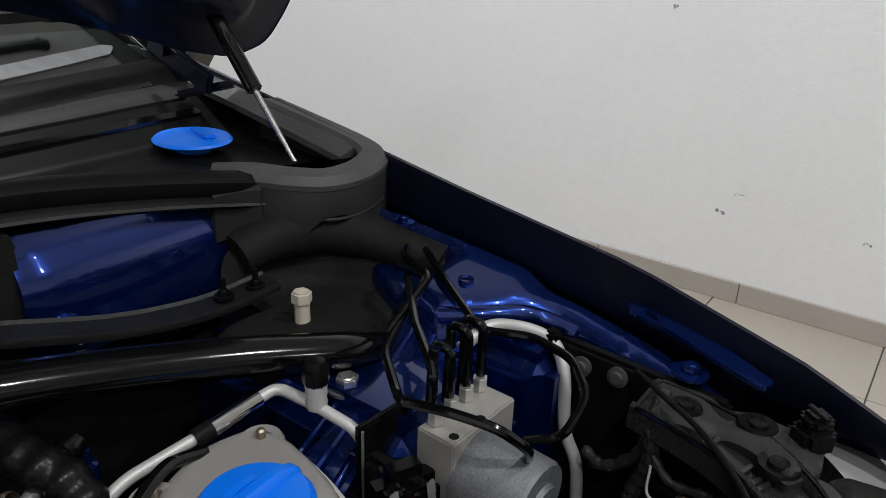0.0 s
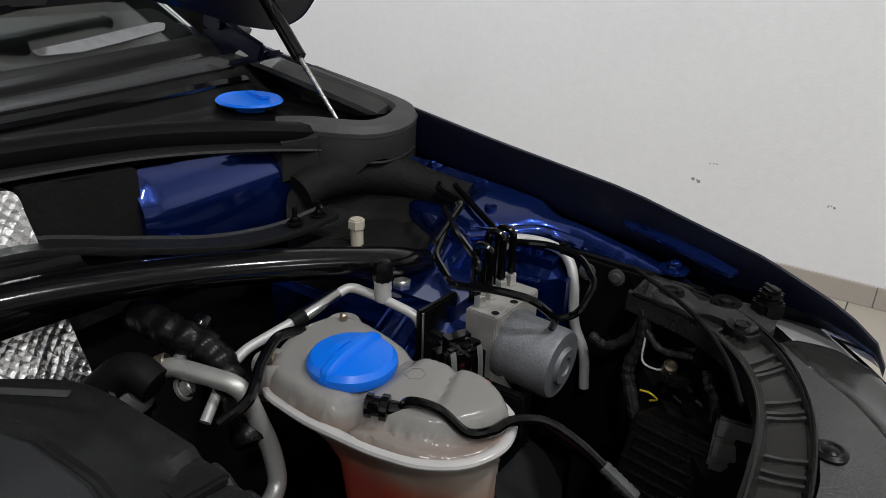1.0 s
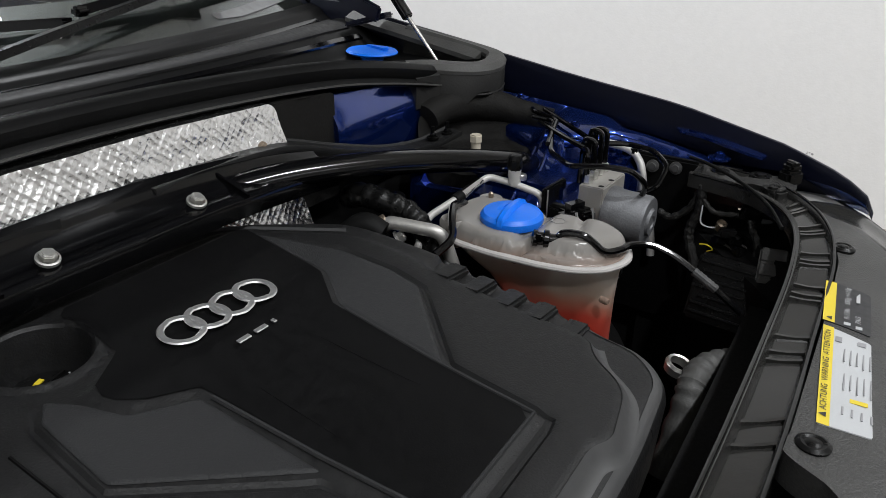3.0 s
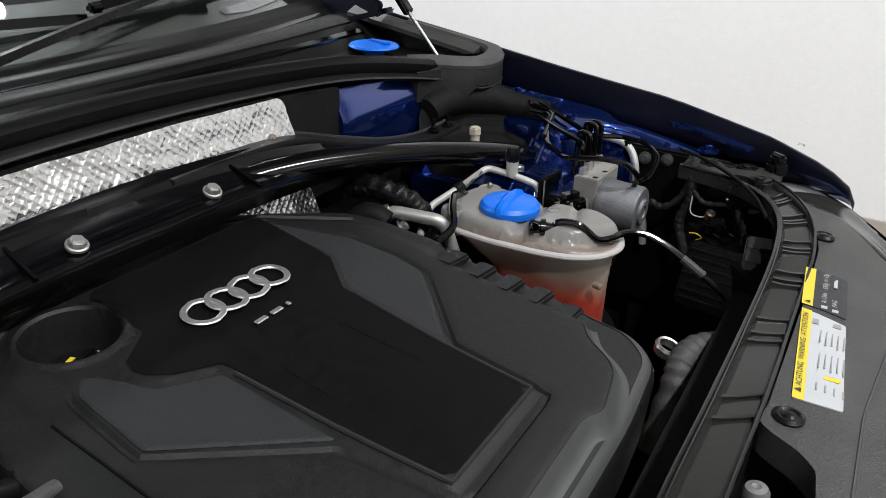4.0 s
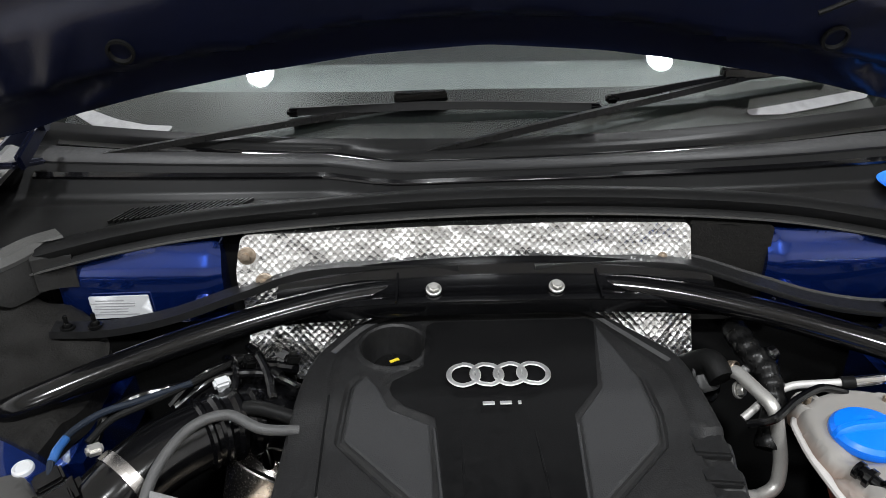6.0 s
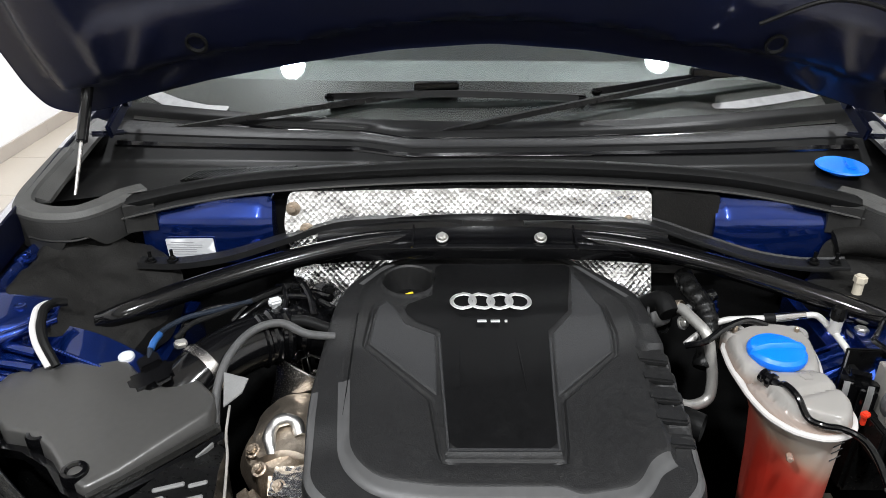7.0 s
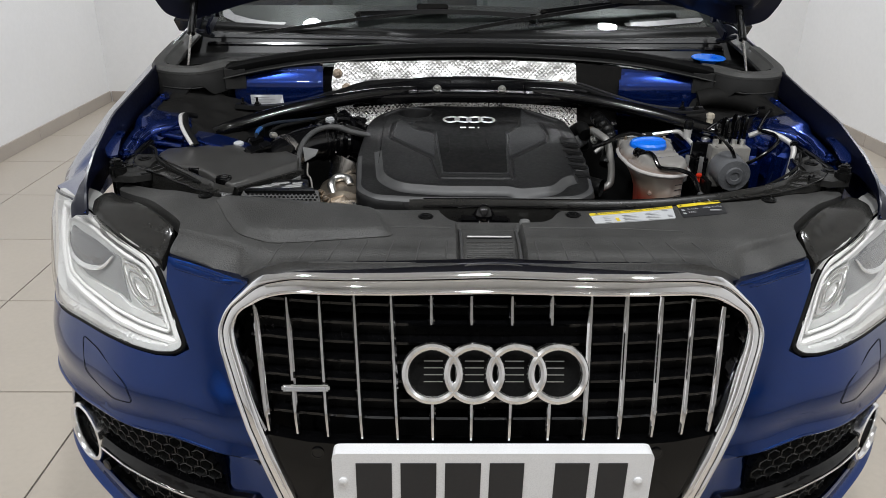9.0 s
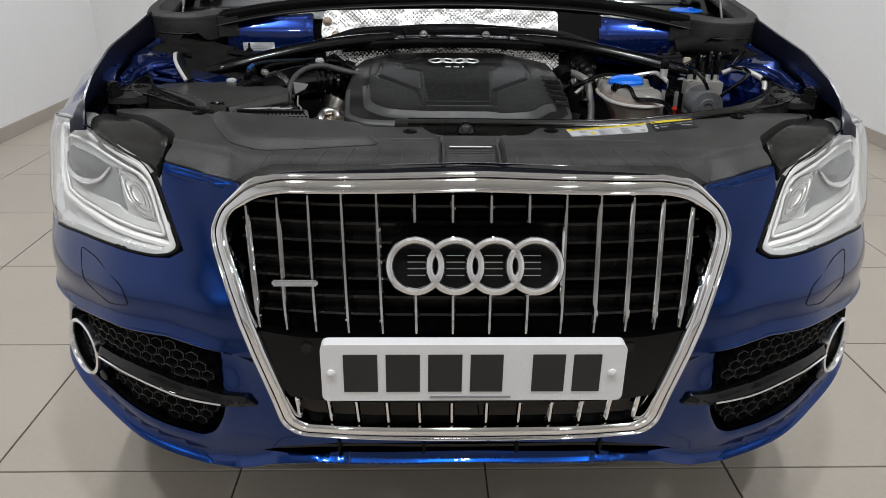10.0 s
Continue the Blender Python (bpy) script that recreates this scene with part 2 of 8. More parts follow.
PAINT = material("blue_metallic_paint", (0.0011, 0.026, 0.152), 0.26, 1.0, 0.8, 0.06, 3.0, 0.03, 2500, wear=0.03)
PAINT_IN = material("blue_bay_paint", (0.0055, 0.029, 0.195), 0.23, 0.85, 0.9, 0.03, 5.0, 0.0, 300, wear=0.0)
def bright_coat(m, ior):
    m.node_tree.nodes["Principled BSDF"].inputs["Coat IOR"].default_value = ior


bright_coat(PAINT_IN, 1.65)
WALL = material("white_wall_paint", (0.76, 0.755, 0.75), 0.75, vary=0.035, scale=1.3, grain=0.15, grain_scale=90)
CEILING = material("ceiling_paint", (0.72, 0.72, 0.71), 0.85, vary=0.03)
TILE = material("beige_floor_tile", (0.40, 0.355, 0.30), 0.32, vary=0.06, scale=2.2, random=0.25, wear=0.03)
GROUT = material("dark_grout", (0.10, 0.09, 0.08), 0.9, grain=0.3)
SKIRT = material("beige_skirting_tile", (0.36, 0.32, 0.28), 0.35, vary=0.08, random=0.2)
PLASTIC = material("black_plastic", (0.0042, 0.0042, 0.0042), 0.30, vary=0.25, scale=8, grain=0.15, grain_scale=900, spec=0.16)
GRAINED = material("grained_plastic", (0.046, 0.0455, 0.044), 0.44, vary=0.40, scale=14, grain=1.0, grain_scale=420, spec=0.3)
COVER = material("cover_plastic", (0.0042, 0.0042, 0.0044), 0.5, vary=0.25, scale=4, grain=0.15, grain_scale=700, spec=0.08)
SHELL = material("grained_cover_plastic", (0.0088, 0.0088, 0.009), 0.5, vary=0.2, scale=6, grain=0.5, grain_scale=520, spec=0.28)
COVER_EDGE = material("grey_cover_plastic", (0.048, 0.048, 0.0485), 0.46, vary=0.15, scale=5, grain=0.15, grain_scale=900)
PATCH = material("textured_trim", (0.023, 0.0233, 0.0242), 0.55, vary=0.1, scale=9, grain=0.8, grain_scale=700, spec=0.2)
GLOSS = material("gloss_black_paint", (0.0022, 0.0022, 0.0025), 0.13, 0.0, 0.0, 0.3, 6, spec=0.42)
PANELBLACK = material("piano_black_panel", (0.0018, 0.0018, 0.002), 0.10, vary=0.2, scale=6, wear=0.05, spec=0.28)
RUBBER = material("black_rubber", (0.007, 0.007, 0.007), 0.46, vary=0.3, scale=9, grain=0.2, grain_scale=500, spec=0.08)
RUBBER_GREY = material("worn_grey_rubber", (0.050, 0.0495, 0.047), 0.62, vary=0.3, scale=14, grain=0.35, grain_scale=300)
SCUTTLE = material("satin_scuttle_plastic", (0.0045, 0.0045, 0.0045), 0.38, vary=0.06, scale=6, wear=0.04, spec=0.07)
BLOCK = material("moulded_rubber_block", (0.016, 0.0157, 0.015), 0.6, vary=0.3, scale=14, grain=0.35, grain_scale=300, spec=0.3)
FOAM = material("black_insulating_mat", (0.0090, 0.0086, 0.0080), 0.70, vary=0.3, scale=7, grain=0.6, grain_scale=350, spec=0.15)
# near-black for joints and hidden parts; in openings it stands in for shade
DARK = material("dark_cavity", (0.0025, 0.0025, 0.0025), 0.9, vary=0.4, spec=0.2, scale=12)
SILVER = material("satin_silver", (0.72, 0.72, 0.71), 0.36, 0.9, vary=0.05, scale=20)
CHROME = material("chrome", (0.90, 0.90, 0.91), 0.04, 1.0, vary=0.03, scale=10, wear=0.4)
EMBLEM = material("emblem_chrome", (0.92, 0.92, 0.93), 0.20, 1.0, vary=0.03, scale=10)
ALU = material("brushed_aluminium", (0.66, 0.65, 0.63), 0.34, 1.0, vary=0.12, scale=20, grain=0.3, grain_scale=350)
CASTPALE = material("pale_cast_block", (0.34, 0.325, 0.30), 0.5, 0.4, vary=0.2, scale=30, grain=0.1, grain_scale=500)
MOTOR = material("dusty_motor_casing", (0.120, 0.123, 0.130), 0.5, 0.3, vary=0.5, scale=22, grain=0.3, grain_scale=420)
CAST = material("grey_cast_aluminium", (0.19, 0.19, 0.188), 0.55, 0.3, vary=0.25, scale=25, grain=0.15, grain_scale=500)
STEEL = material("polished_steel", (0.42, 0.40, 0.38), 0.25, 1.0, vary=0.15, scale=20)
ZINC = material("zinc_plated_steel", (0.62, 0.61, 0.58), 0.38, 0.9, vary=0.2, scale=40)
BRONZE = material("heat_stained_steel", (0.40, 0.31, 0.22), 0.42, 0.9, vary=0.4, scale=18, grain=0.5, grain_scale=160, tint=(0.5, 0.42, 0.34))
TAN = material("tan_heat_shield", (0.50, 0.42, 0.33), 0.36, 0.95, vary=0.25, scale=25, grain=0.2, grain_scale=200, tint=(0.62, 0.54, 0.45))
FOIL = foil_material()
BLUECAP = material("bright_blue_plastic", (0.0, 0.155, 0.78), 0.36, vary=0.06, scale=12, grain=0.05)
RED = material("red_clip_plastic", (0.7, 0.04, 0.015), 0.4, vary=0.1)
YELLOW = material("yellow_print", (0.70, 0.54, 0.03), 0.45, vary=0.05)
PAPER = material("white_label", (0.46, 0.47, 0.48), 0.45, vary=0.05, scale=30)
INK = material("black_print", (0.015, 0.015, 0.017), 0.5)
GREYINK = material("grey_print", (0.28, 0.28, 0.29), 0.5)
PLATE = material("white_number_plate", (0.74, 0.74, 0.75), 0.28, vary=0.03, scale=20)
GLASS = glass_material("windscreen_glass", (0.86, 0.93, 0.90))
CLEAR = glass_material("clear_lens", (0.97, 0.98, 0.98))
LAMPBODY = material("headlamp_reflector", (0.41, 0.405, 0.395), 0.38, 0.1, vary=0.03, scale=6)
LAMPTRAY = material("pale_lamp_tray", (0.42, 0.415, 0.40), 0.4, vary=0.03, scale=6)
LAMPSHADE = material("grey_lamp_recess", (0.17, 0.17, 0.168), 0.4, 0.2, vary=0.08, scale=8)
LID_SATIN = material("satin_lid_plastic", (0.044, 0.043, 0.041), 0.30, vary=0.12, scale=5, wear=0.05, spec=0.6)
COWLBAND = material("cowl_sheen_plastic", (0.013, 0.013, 0.0133), 0.48, vary=0.2, scale=6, grain=0.1, grain_scale=800, spec=0.12)
CHANNEL = material("satin_channel_plastic", (0.017, 0.0166, 0.0155), 0.20, vary=0.25, scale=12, grain=0.1, grain_scale=500)
LAMPEYE = material("dark_projector_eye", (0.05, 0.05, 0.052), 0.12, vary=0.2, scale=30)
MESHGREY = material("dark_mesh_plastic", (0.018, 0.018, 0.0178), 0.45, vary=0.2, scale=12)
PALEGLASS = material("pale_screen_strip", (0.28, 0.28, 0.275), 0.35, vary=0.25, scale=60, grain=0.3, grain_scale=400)
SEAMWHITE = material("milky_weld_seam", (0.46, 0.44, 0.425), 0.2, vary=0.12, scale=40)
LAMPWHITE = material("frosted_light_guide", (0.54, 0.525, 0.51), 0.35, vary=0.03)
TYRE = material("tyre_rubber", (0.018, 0.018, 0.018), 0.8, vary=0.2)
CABIN = material("dark_cabin_trim", (0.03, 0.033, 0.033), 0.6, vary=0.2, scale=5, grain=0.3)
GREYHOSE = material("braided_grey_hose", (0.05, 0.05, 0.05), 0.6, vary=0.3, scale=60, grain=0.8, grain_scale=500)
LAMP_GLOW = glow("lamp_diffuser", (0.96, 0.98, 1.0), 22.0)

TANK = bpy.data.materials.new("translucent_tank_plastic")
TANK.use_nodes = True
tank_node = TANK.node_tree.nodes["Principled BSDF"]
tank_node.inputs["Base Color"].default_value = (0.42, 0.395, 0.355, 1)
tank_node.inputs["Roughness"].default_value = 0.17
tank_node.inputs["Transmission Weight"].default_value = 0.30
tank_node.inputs["IOR"].default_value = 1.3
shell_pos = TANK.node_tree.nodes.new("ShaderNodeNewGeometry").outputs["Position"]
shell_xyz = TANK.node_tree.nodes.new("ShaderNodeSeparateXYZ")
TANK.node_tree.links.new(shell_pos, shell_xyz.inputs[0])
shell_noise = TANK.node_tree.nodes.new("ShaderNodeTexNoise")
shell_noise.inputs["Scale"].default_value = 30
TANK.node_tree.links.new(shell_pos, shell_noise.inputs["Vector"])
shell_sum = TANK.node_tree.nodes.new("ShaderNodeMath")
shell_sum.operation = "MULTIPLY_ADD"
shell_sum.inputs[1].default_value = 0.012
TANK.node_tree.links.new(shell_noise.outputs["Fac"], shell_sum.inputs[0])
TANK.node_tree.links.new(shell_xyz.outputs["Z"], shell_sum.inputs[2])
shell_map = TANK.node_tree.nodes.new("ShaderNodeMapRange")
shell_map.inputs[1].default_value, shell_map.inputs[2].default_value = 0.902, 0.918
TANK.node_tree.links.new(shell_sum.outputs[0], shell_map.inputs[0])
shell_ramp = TANK.node_tree.nodes.new("ShaderNodeValToRGB")
shell_ramp.color_ramp.elements[0].color = (0.30, 0.215, 0.17, 1)
shell_ramp.color_ramp.elements[1].color = (0.33, 0.315, 0.295, 1)
TANK.node_tree.links.new(shell_map.outputs[0], shell_ramp.inputs[0])
TANK.node_tree.links.new(shell_ramp.outputs[0], tank_node.inputs["Base Color"])
# dull blue, darkened further for shade under bonnet and wing edge
LINING = material("dull_shaded_blue", (0.0005, 0.0015, 0.010), 0.36, 0.1, 0.04, 0.2, 5.0, 0.1, 300)
# thin milky wall with the coolant showing through: red below the level, pale above
TANK_LOW = bpy.data.materials.new("tank_wall_with_coolant")
TANK_LOW.use_nodes = True
low_tree = TANK_LOW.node_tree
low_node = low_tree.nodes["Principled BSDF"]
low_node.inputs["Roughness"].default_value = 0.28
low_node.inputs["Subsurface Weight"].default_value = 0.1
low_node.inputs["Subsurface Radius"].default_value = (0.02, 0.008, 0.005)
low_pos = low_tree.nodes.new("ShaderNodeNewGeometry").outputs["Position"]
low_xyz = low_tree.nodes.new("ShaderNodeSeparateXYZ")
low_tree.links.new(low_pos, low_xyz.inputs[0])
low_noise = low_tree.nodes.new("ShaderNodeTexNoise")
low_noise.inputs["Scale"].default_value = 14
low_tree.links.new(low_pos, low_noise.inputs["Vector"])
low_add = low_tree.nodes.new("ShaderNodeMath")
low_add.operation = "MULTIPLY_ADD"
low_add.inputs[1].default_value = 0.030
low_tree.links.new(low_noise.outputs["Fac"], low_add.inputs[0])
low_tree.links.new(low_xyz.outputs["Z"], low_add.inputs[2])
low_map = low_tree.nodes.new("ShaderNodeMapRange")
low_map.inputs[1].default_value, low_map.inputs[2].default_value = 0.996, 1.084
low_side = low_tree.nodes.new("ShaderNodeMath")
low_side.operation = "MULTIPLY_ADD"
low_side.inputs[1].default_value = 0.5
low_tree.links.new(low_xyz.outputs["X"], low_side.inputs[0])
low_tree.links.new(low_add.outputs[0], low_side.inputs[2])
low_tree.links.new(low_side.outputs[0], low_map.inputs[0])
low_ramp = low_tree.nodes.new("ShaderNodeValToRGB")
low_ramp.color_ramp.elements[0].color = (0.46, 0.026, 0.014, 1)
low_ramp.color_ramp.elements[1].color = (0.46, 0.42, 0.37, 1)
for at, col in ((0.35, (0.45, 0.052, 0.032, 1)), (0.52, (0.42, 0.15, 0.10, 1)), (0.70, (0.42, 0.32, 0.25, 1))):
    low_ramp.color_ramp.elements.new(at).color = col
low_tree.links.new(low_map.outputs[0], low_ramp.inputs[0])
streak_map = low_tree.nodes.new("ShaderNodeMapping")
streak_map.inputs["Scale"].default_value = (22, 22, 5)
low_tree.links.new(low_pos, streak_map.inputs[0])
streak = low_tree.nodes.new("ShaderNodeTexNoise")
streak.inputs["Scale"].default_value = 1.0
low_tree.links.new(streak_map.outputs[0], streak.inputs["Vector"])
streak_fac = low_tree.nodes.new("ShaderNodeMapRange")
streak_fac.inputs[1].default_value, streak_fac.inputs[2].default_value = 0.42, 0.60
streak_fac.inputs[3].default_value, streak_fac.inputs[4].default_value = 0.04, 0.34
low_tree.links.new(streak.outputs["Fac"], streak_fac.inputs[0])
low_mix = low_tree.nodes.new("ShaderNodeMix")
low_mix.data_type = "RGBA"
low_tree.links.new(streak_fac.outputs[0], low_mix.inputs[0])
low_tree.links.new(low_ramp.outputs[0], low_mix.inputs[6])
low_mix.inputs[7].default_value = (0.36, 0.14, 0.11, 1)
low_tree.links.new(low_mix.outputs[2], low_node.inputs["Base Color"])

# ---- the showroom bay ----


def slab(name, lo, hi, material_, label="", category="", kind="structure"):
    bm = bmesh.new()
    lo, hi = Vector(lo), Vector(hi)
    box(bm, (lo + hi) / 2, hi - lo, 0)
    return whole(name, bm, material_, label, category, "", kind)


floor = slab("floor", (ROOM_W - 0.2, ROOM_S - 0.2, -0.15), (ROOM_E + 0.2, ROOM_N + 0.2, -0.004), GROUT, "beige square floor tiles with thin dark joints", "floor")
slab("wall_west", (ROOM_W - 0.2, ROOM_S, 0), (ROOM_W, ROOM_N, ROOM_H), WALL, "white painted wall with faint scuffs", "wall")
slab("wall_east", (ROOM_E, ROOM_S, 0), (ROOM_E + 0.2, ROOM_N, ROOM_H), WALL, "white painted wall with small dark marks", "wall")
slab("wall_north", (ROOM_W - 0.2, ROOM_N, 0), (ROOM_E + 0.2, ROOM_N + 0.2, ROOM_H), WALL, "plain white painted end wall", "wall")
# added out of view, set far off so paint and chrome mirror it dimly
slab("wall_south", (ROOM_W - 0.2, ROOM_S - 0.2, 0), (ROOM_E + 0.2, ROOM_S, ROOM_H), WALL, "plain white wall added behind the camera, out of view", "wall")
slab("ceiling", (ROOM_W - 0.2, ROOM_S - 0.2, ROOM_H), (ROOM_E + 0.2, ROOM_N + 0.2, ROOM_H + 0.15), CEILING, "plain light ceiling with round lamps", "ceiling")


def skirting(name, axis, at, lo, hi, sign):
    """A row of skirting tiles along a wall."""
    base = tagged(new(name), "beige skirting tiles along the foot of the wall", "skirting", "", "structure")
    n = int(round((hi - lo) / 0.617))
    ln = (hi - lo) / n
    bm = bmesh.new()
    size = (ln - 0.003, 0.012, 0.088) if axis == "x" else (0.012, ln - 0.003, 0.088)
    box(bm, (0, 0, 0.044), size, 0.002, 1)
    me = as_mesh("skirting_tile", bm, SKIRT)
    for i in range(n):
        ob = new("skirting_tile", me)
        c = lo + (i + 0.5) * ln
        ob.location = (c, at + sign * 0.006, 0) if axis == "x" else (at + sign * 0.006, c, 0)
        ob.parent = base


# small scuffs and dents on the east wall
bm = bmesh.new()
rnd = random.Random(4)
for my, mz, mr in ((0.42, 1.03, 0.012), (1.35, 1.10, 0.010), (1.05, 0.36, 0.014), (1.00, 0.44, 0.008), (0.55, 0.36, 0.010), (-0.3, 0.6, 0.01), (0.8, 1.5, 0.008)):
    for k in range(5):
        c = Vector((ROOM_E - 0.0006, my + rnd.uniform(-2, 2) * mr, mz + rnd.uniform(-0.5, 0.5) * mr))
        lathe(bm, c, (-1, 0, 0), [(mr * rnd.uniform(0.2, 0.6), 0), (0, 0.0008)], 7)
whole("wall_marks", bm, GREYINK, "small grey scuff marks on the white wall", "scuff marks", "", "stuff")

# ---- the car ----
car = thing("car", (0, 1.6, 0), "deep blue metallic car, bonnet raised, on beige floor tiles", "car")

FRONT_X = (0, .2, .35, .49, .62, .72, .803, .860, .912, .943, .952, .955)
FRONT_Y = (0, .004, .022, .055, .10, .175, .255, .345, .50, .65, .80, 1.05)
BACK_Z = (.22, .26, .30, .40, .55, .65, .735, .80, .865, .90, .95)
BACK_D = (.12, .06, .02, 0, 0, .012, .045, .072, .10, .122, .16)
plan = np.array([tuple(v) for v in curve_pts([(x, y, 0) for x, y in zip(FRONT_X, FRONT_Y)], 12)])
plan_s = np.r_[0, np.cumsum(np.hypot(*np.diff(plan[:, :2], axis=0).T))]
zs = np.linspace(.20, 1.0, 400)
zd = np.interp(zs, BACK_Z, BACK_D)
zd = np.convolve(np.pad(zd, 12, mode="edge"), np.ones(25) / 25, "valid")


def front_s(x):
    """The length along the front's plan line at which it reaches x."""
    return np.sign(x) * np.interp(np.abs(x), plan[:, 0], plan_s)


def skin(p, proud=0.0):
    """The car's front skin: points (s, z) to places; proud: metres outward."""
    s, z = np.abs(p[:, 0]), p[:, 1]
    x, y = np.interp(s, plan_s, plan[:, 0]), np.interp(s, plan_s, plan[:, 1])
    e = 0.004
    dx, dy = np.interp(s + e, plan_s, plan[:, 0]) - np.interp(s - e, plan_s, plan[:, 0]), np.interp(s + e, plan_s, plan[:, 1]) - np.interp(s - e, plan_s, plan[:, 1])
    ln = np.maximum(np.hypot(dx, dy), 1e-9)
    out = np.sign(p[:, 0]) * (x + proud * dy / ln), y - proud * dx / ln + np.interp(z, zs, zd)
    return np.c_[out[0], out[1], z]


def on_skin(proud):
    return lambda p: skin(p, proud)


def sx(pts):
    """Points (x, z) of the front as (s, z)."""
    return [(float(front_s(x)), z) for x, z in pts]


def both(half):
    """A half outline, from the middle out and round to the middle, as a whole one."""
    return half + [(-x, z) for x, z in reversed(half) if x > 1e-6]


GR_OUT = both(sx([(0, .884), (.326, .874), (.385, .860), (.436, .811), (.449, .777), (.445, .750), (.356, .498), (.338, .433), (.310, .414), (0, .411)]))
GR_IN = both(sx([(0, .845), (.326, .837), (.365, .829), (.411, .805), (.424, .777), (.420, .752), (.331, .500), (.314, .447), (.292, .437), (0, .437)]))
GR_OUT, GR_IN = rounded(GR_OUT, 0.02), rounded(GR_IN, 0.02)
INTAKE = sx([(.80, .540), (.748, .553), (.664, .567), (.56, .568), (.478, .557), (.464, .53), (.456, .483), (.446, .455), (.453, .422), (.474, .383), (.502, .366), (.571, .374), (.644, .391), (.71, .403), (.80, .415), (.830, .48)])
INTAKE = rounded(INTAKE, 0.02)
SLOT = rounded(both(sx([(0, .397), (.24, .391), (.335, .374), (.385, .356), (.33, .358), (.24, .371), (0, .377)])), 0.006)
LAMP = sx([(.846, .897), (.78, .908), (.716, .904), (.648, .886), (.61, .876), (.583, .867), (.566, .850), (.553, .826), (.514, .736), (.532, .724), (.565, .719), (.651, .722), (.747, .717), (.835, .705), (.872, .760), (.868, .84)])
LAMP = rounded(LAMP, 0.012)


def flip(poly):
    return [(-a, b) for a, b in reversed(poly)]


S_END = float(front_s(.905))
top_half = sx([(0, .70), (.38, .70), (.404, .846), (.43, .847), (.47, .855), (.545, .868), (.546, .828), (.504, .732), (.530, .718), (.565, .715), (.651, .718), (.747, .713), (.838, .700), (.878, .70)]) + [(S_END, .70)]
bottom_half = [(S_END, .42)] + sx([(.86, .39), (.80, .372), (.72, .345), (.62, .315), (.50, .290), (.43, .298), (.36, .325), (.28, .340), (0, .345)])
bumper_line = both(top_half + bottom_half)
crease = sx([(.86, .575), (.747, .573), (.663, .582), (.54, .585), (.434, .566), (.392, .558)])


def bumper_top(p):
    q = skin(p)
    # a crease above the side intakes and a lip along the lower edge
    a = np.abs(p[:, 0])
    h = np.interp(a, [c[0] for c in reversed(crease)], [c[1] for c in reversed(crease)]) - p[:, 1]
    side = step01(a, .36, .44)
    dent = side * (.028 * step01(h, -.002, .014) * np.exp(-(np.clip(h - .014, 0, 1) / .08) ** 2) - .010 * np.exp(-((h + .003) / .013) ** 2))
    # a soft swell over the flank
    dent -= side * .012 * np.exp(-((h + .070) / .045) ** 2)
    low = p[:, 1] - np.interp(a, [b[0] for b in reversed(bottom_half)], [b[1] for b in reversed(bottom_half)])
    dent -= .020 * np.exp(-((low - .018) / .0075) ** 2)
    # a fold that runs from the headlamp's inner corner down to the intake
    fold = np.interp(p[:, 1], [.56, .60, .735, .87], [float(front_s(v)) for v in (.46, .47, .515, .555)])
    dent += .005 * step01(fold - a, -.004, .075) * step01(p[:, 1], .42, .66)
    # rounded top edge beside the headlamps
    brow = np.interp(a, [float(front_s(v)) for v in (.42, .47, .545)], [.846, .855, .868]) - p[:, 1]
    dent += .005 * (1 - step01(brow, 0, .014)) ** 2 * step01(a, .40, .43)
    # the flank draws in towards the grille
    dent += .005 * np.exp(-(edge_gap(GR_OUT, p) / .03) ** 2) * (p[:, 1] < .84)
    rim = edge_gap(INTAKE, np.c_[np.abs(p[:, 0]), p[:, 1]])
    dent += 0.004 * np.exp(-(rim / 0.004) ** 2)
    q[:, 1] += dent
    return q


bm = bmesh.new()
sheet(bm, bumper_line, 0.013, bumper_top, lambda p: bumper_top(p) + [0, 0.03, 0.0], holes=[GR_OUT, INTAKE, flip(INTAKE), SLOT], rings=(.004, .008, .013, .020, .028), lines=[([(k * a, b + dz) for a, b in crease], False) for k in (1, -1) for dz in (.020, .010, .004, -.001, -.005, -.010, -.016)] + [([(k * a, b + dz) for a, b in bottom_half[1:-1]], False) for k in (1, -1) for dz in (.006, .012, .018, .024, .032)] + [(inset(INTAKE, -.004), True), (flip(inset(INTAKE, -.004)), True)])
bumper = part("front_bumper", bm, PAINT, car, "deep blue metallic front bumper", 40)

# washer flaps and tow-eye line: thin grooves drawn as dark beads
for sg in (1, -1):
    bm = bmesh.new()
    loop = rounded(sx([(.735, .695), (.690, .690), (.625, .662), (.612, .628), (.66, .617), (.725, .640)]), 0.012)
    pts = bumper_top(np.array(loop + loop[:1])) + [0, -.0010, 0]
    tube(bm, pts, 0.0005, 6, 1)
    if sg < 0:
        mirror(bm)
    part("washer_flap_joint", bm, DARK, bumper, "thin joint round the headlamp washer flap")

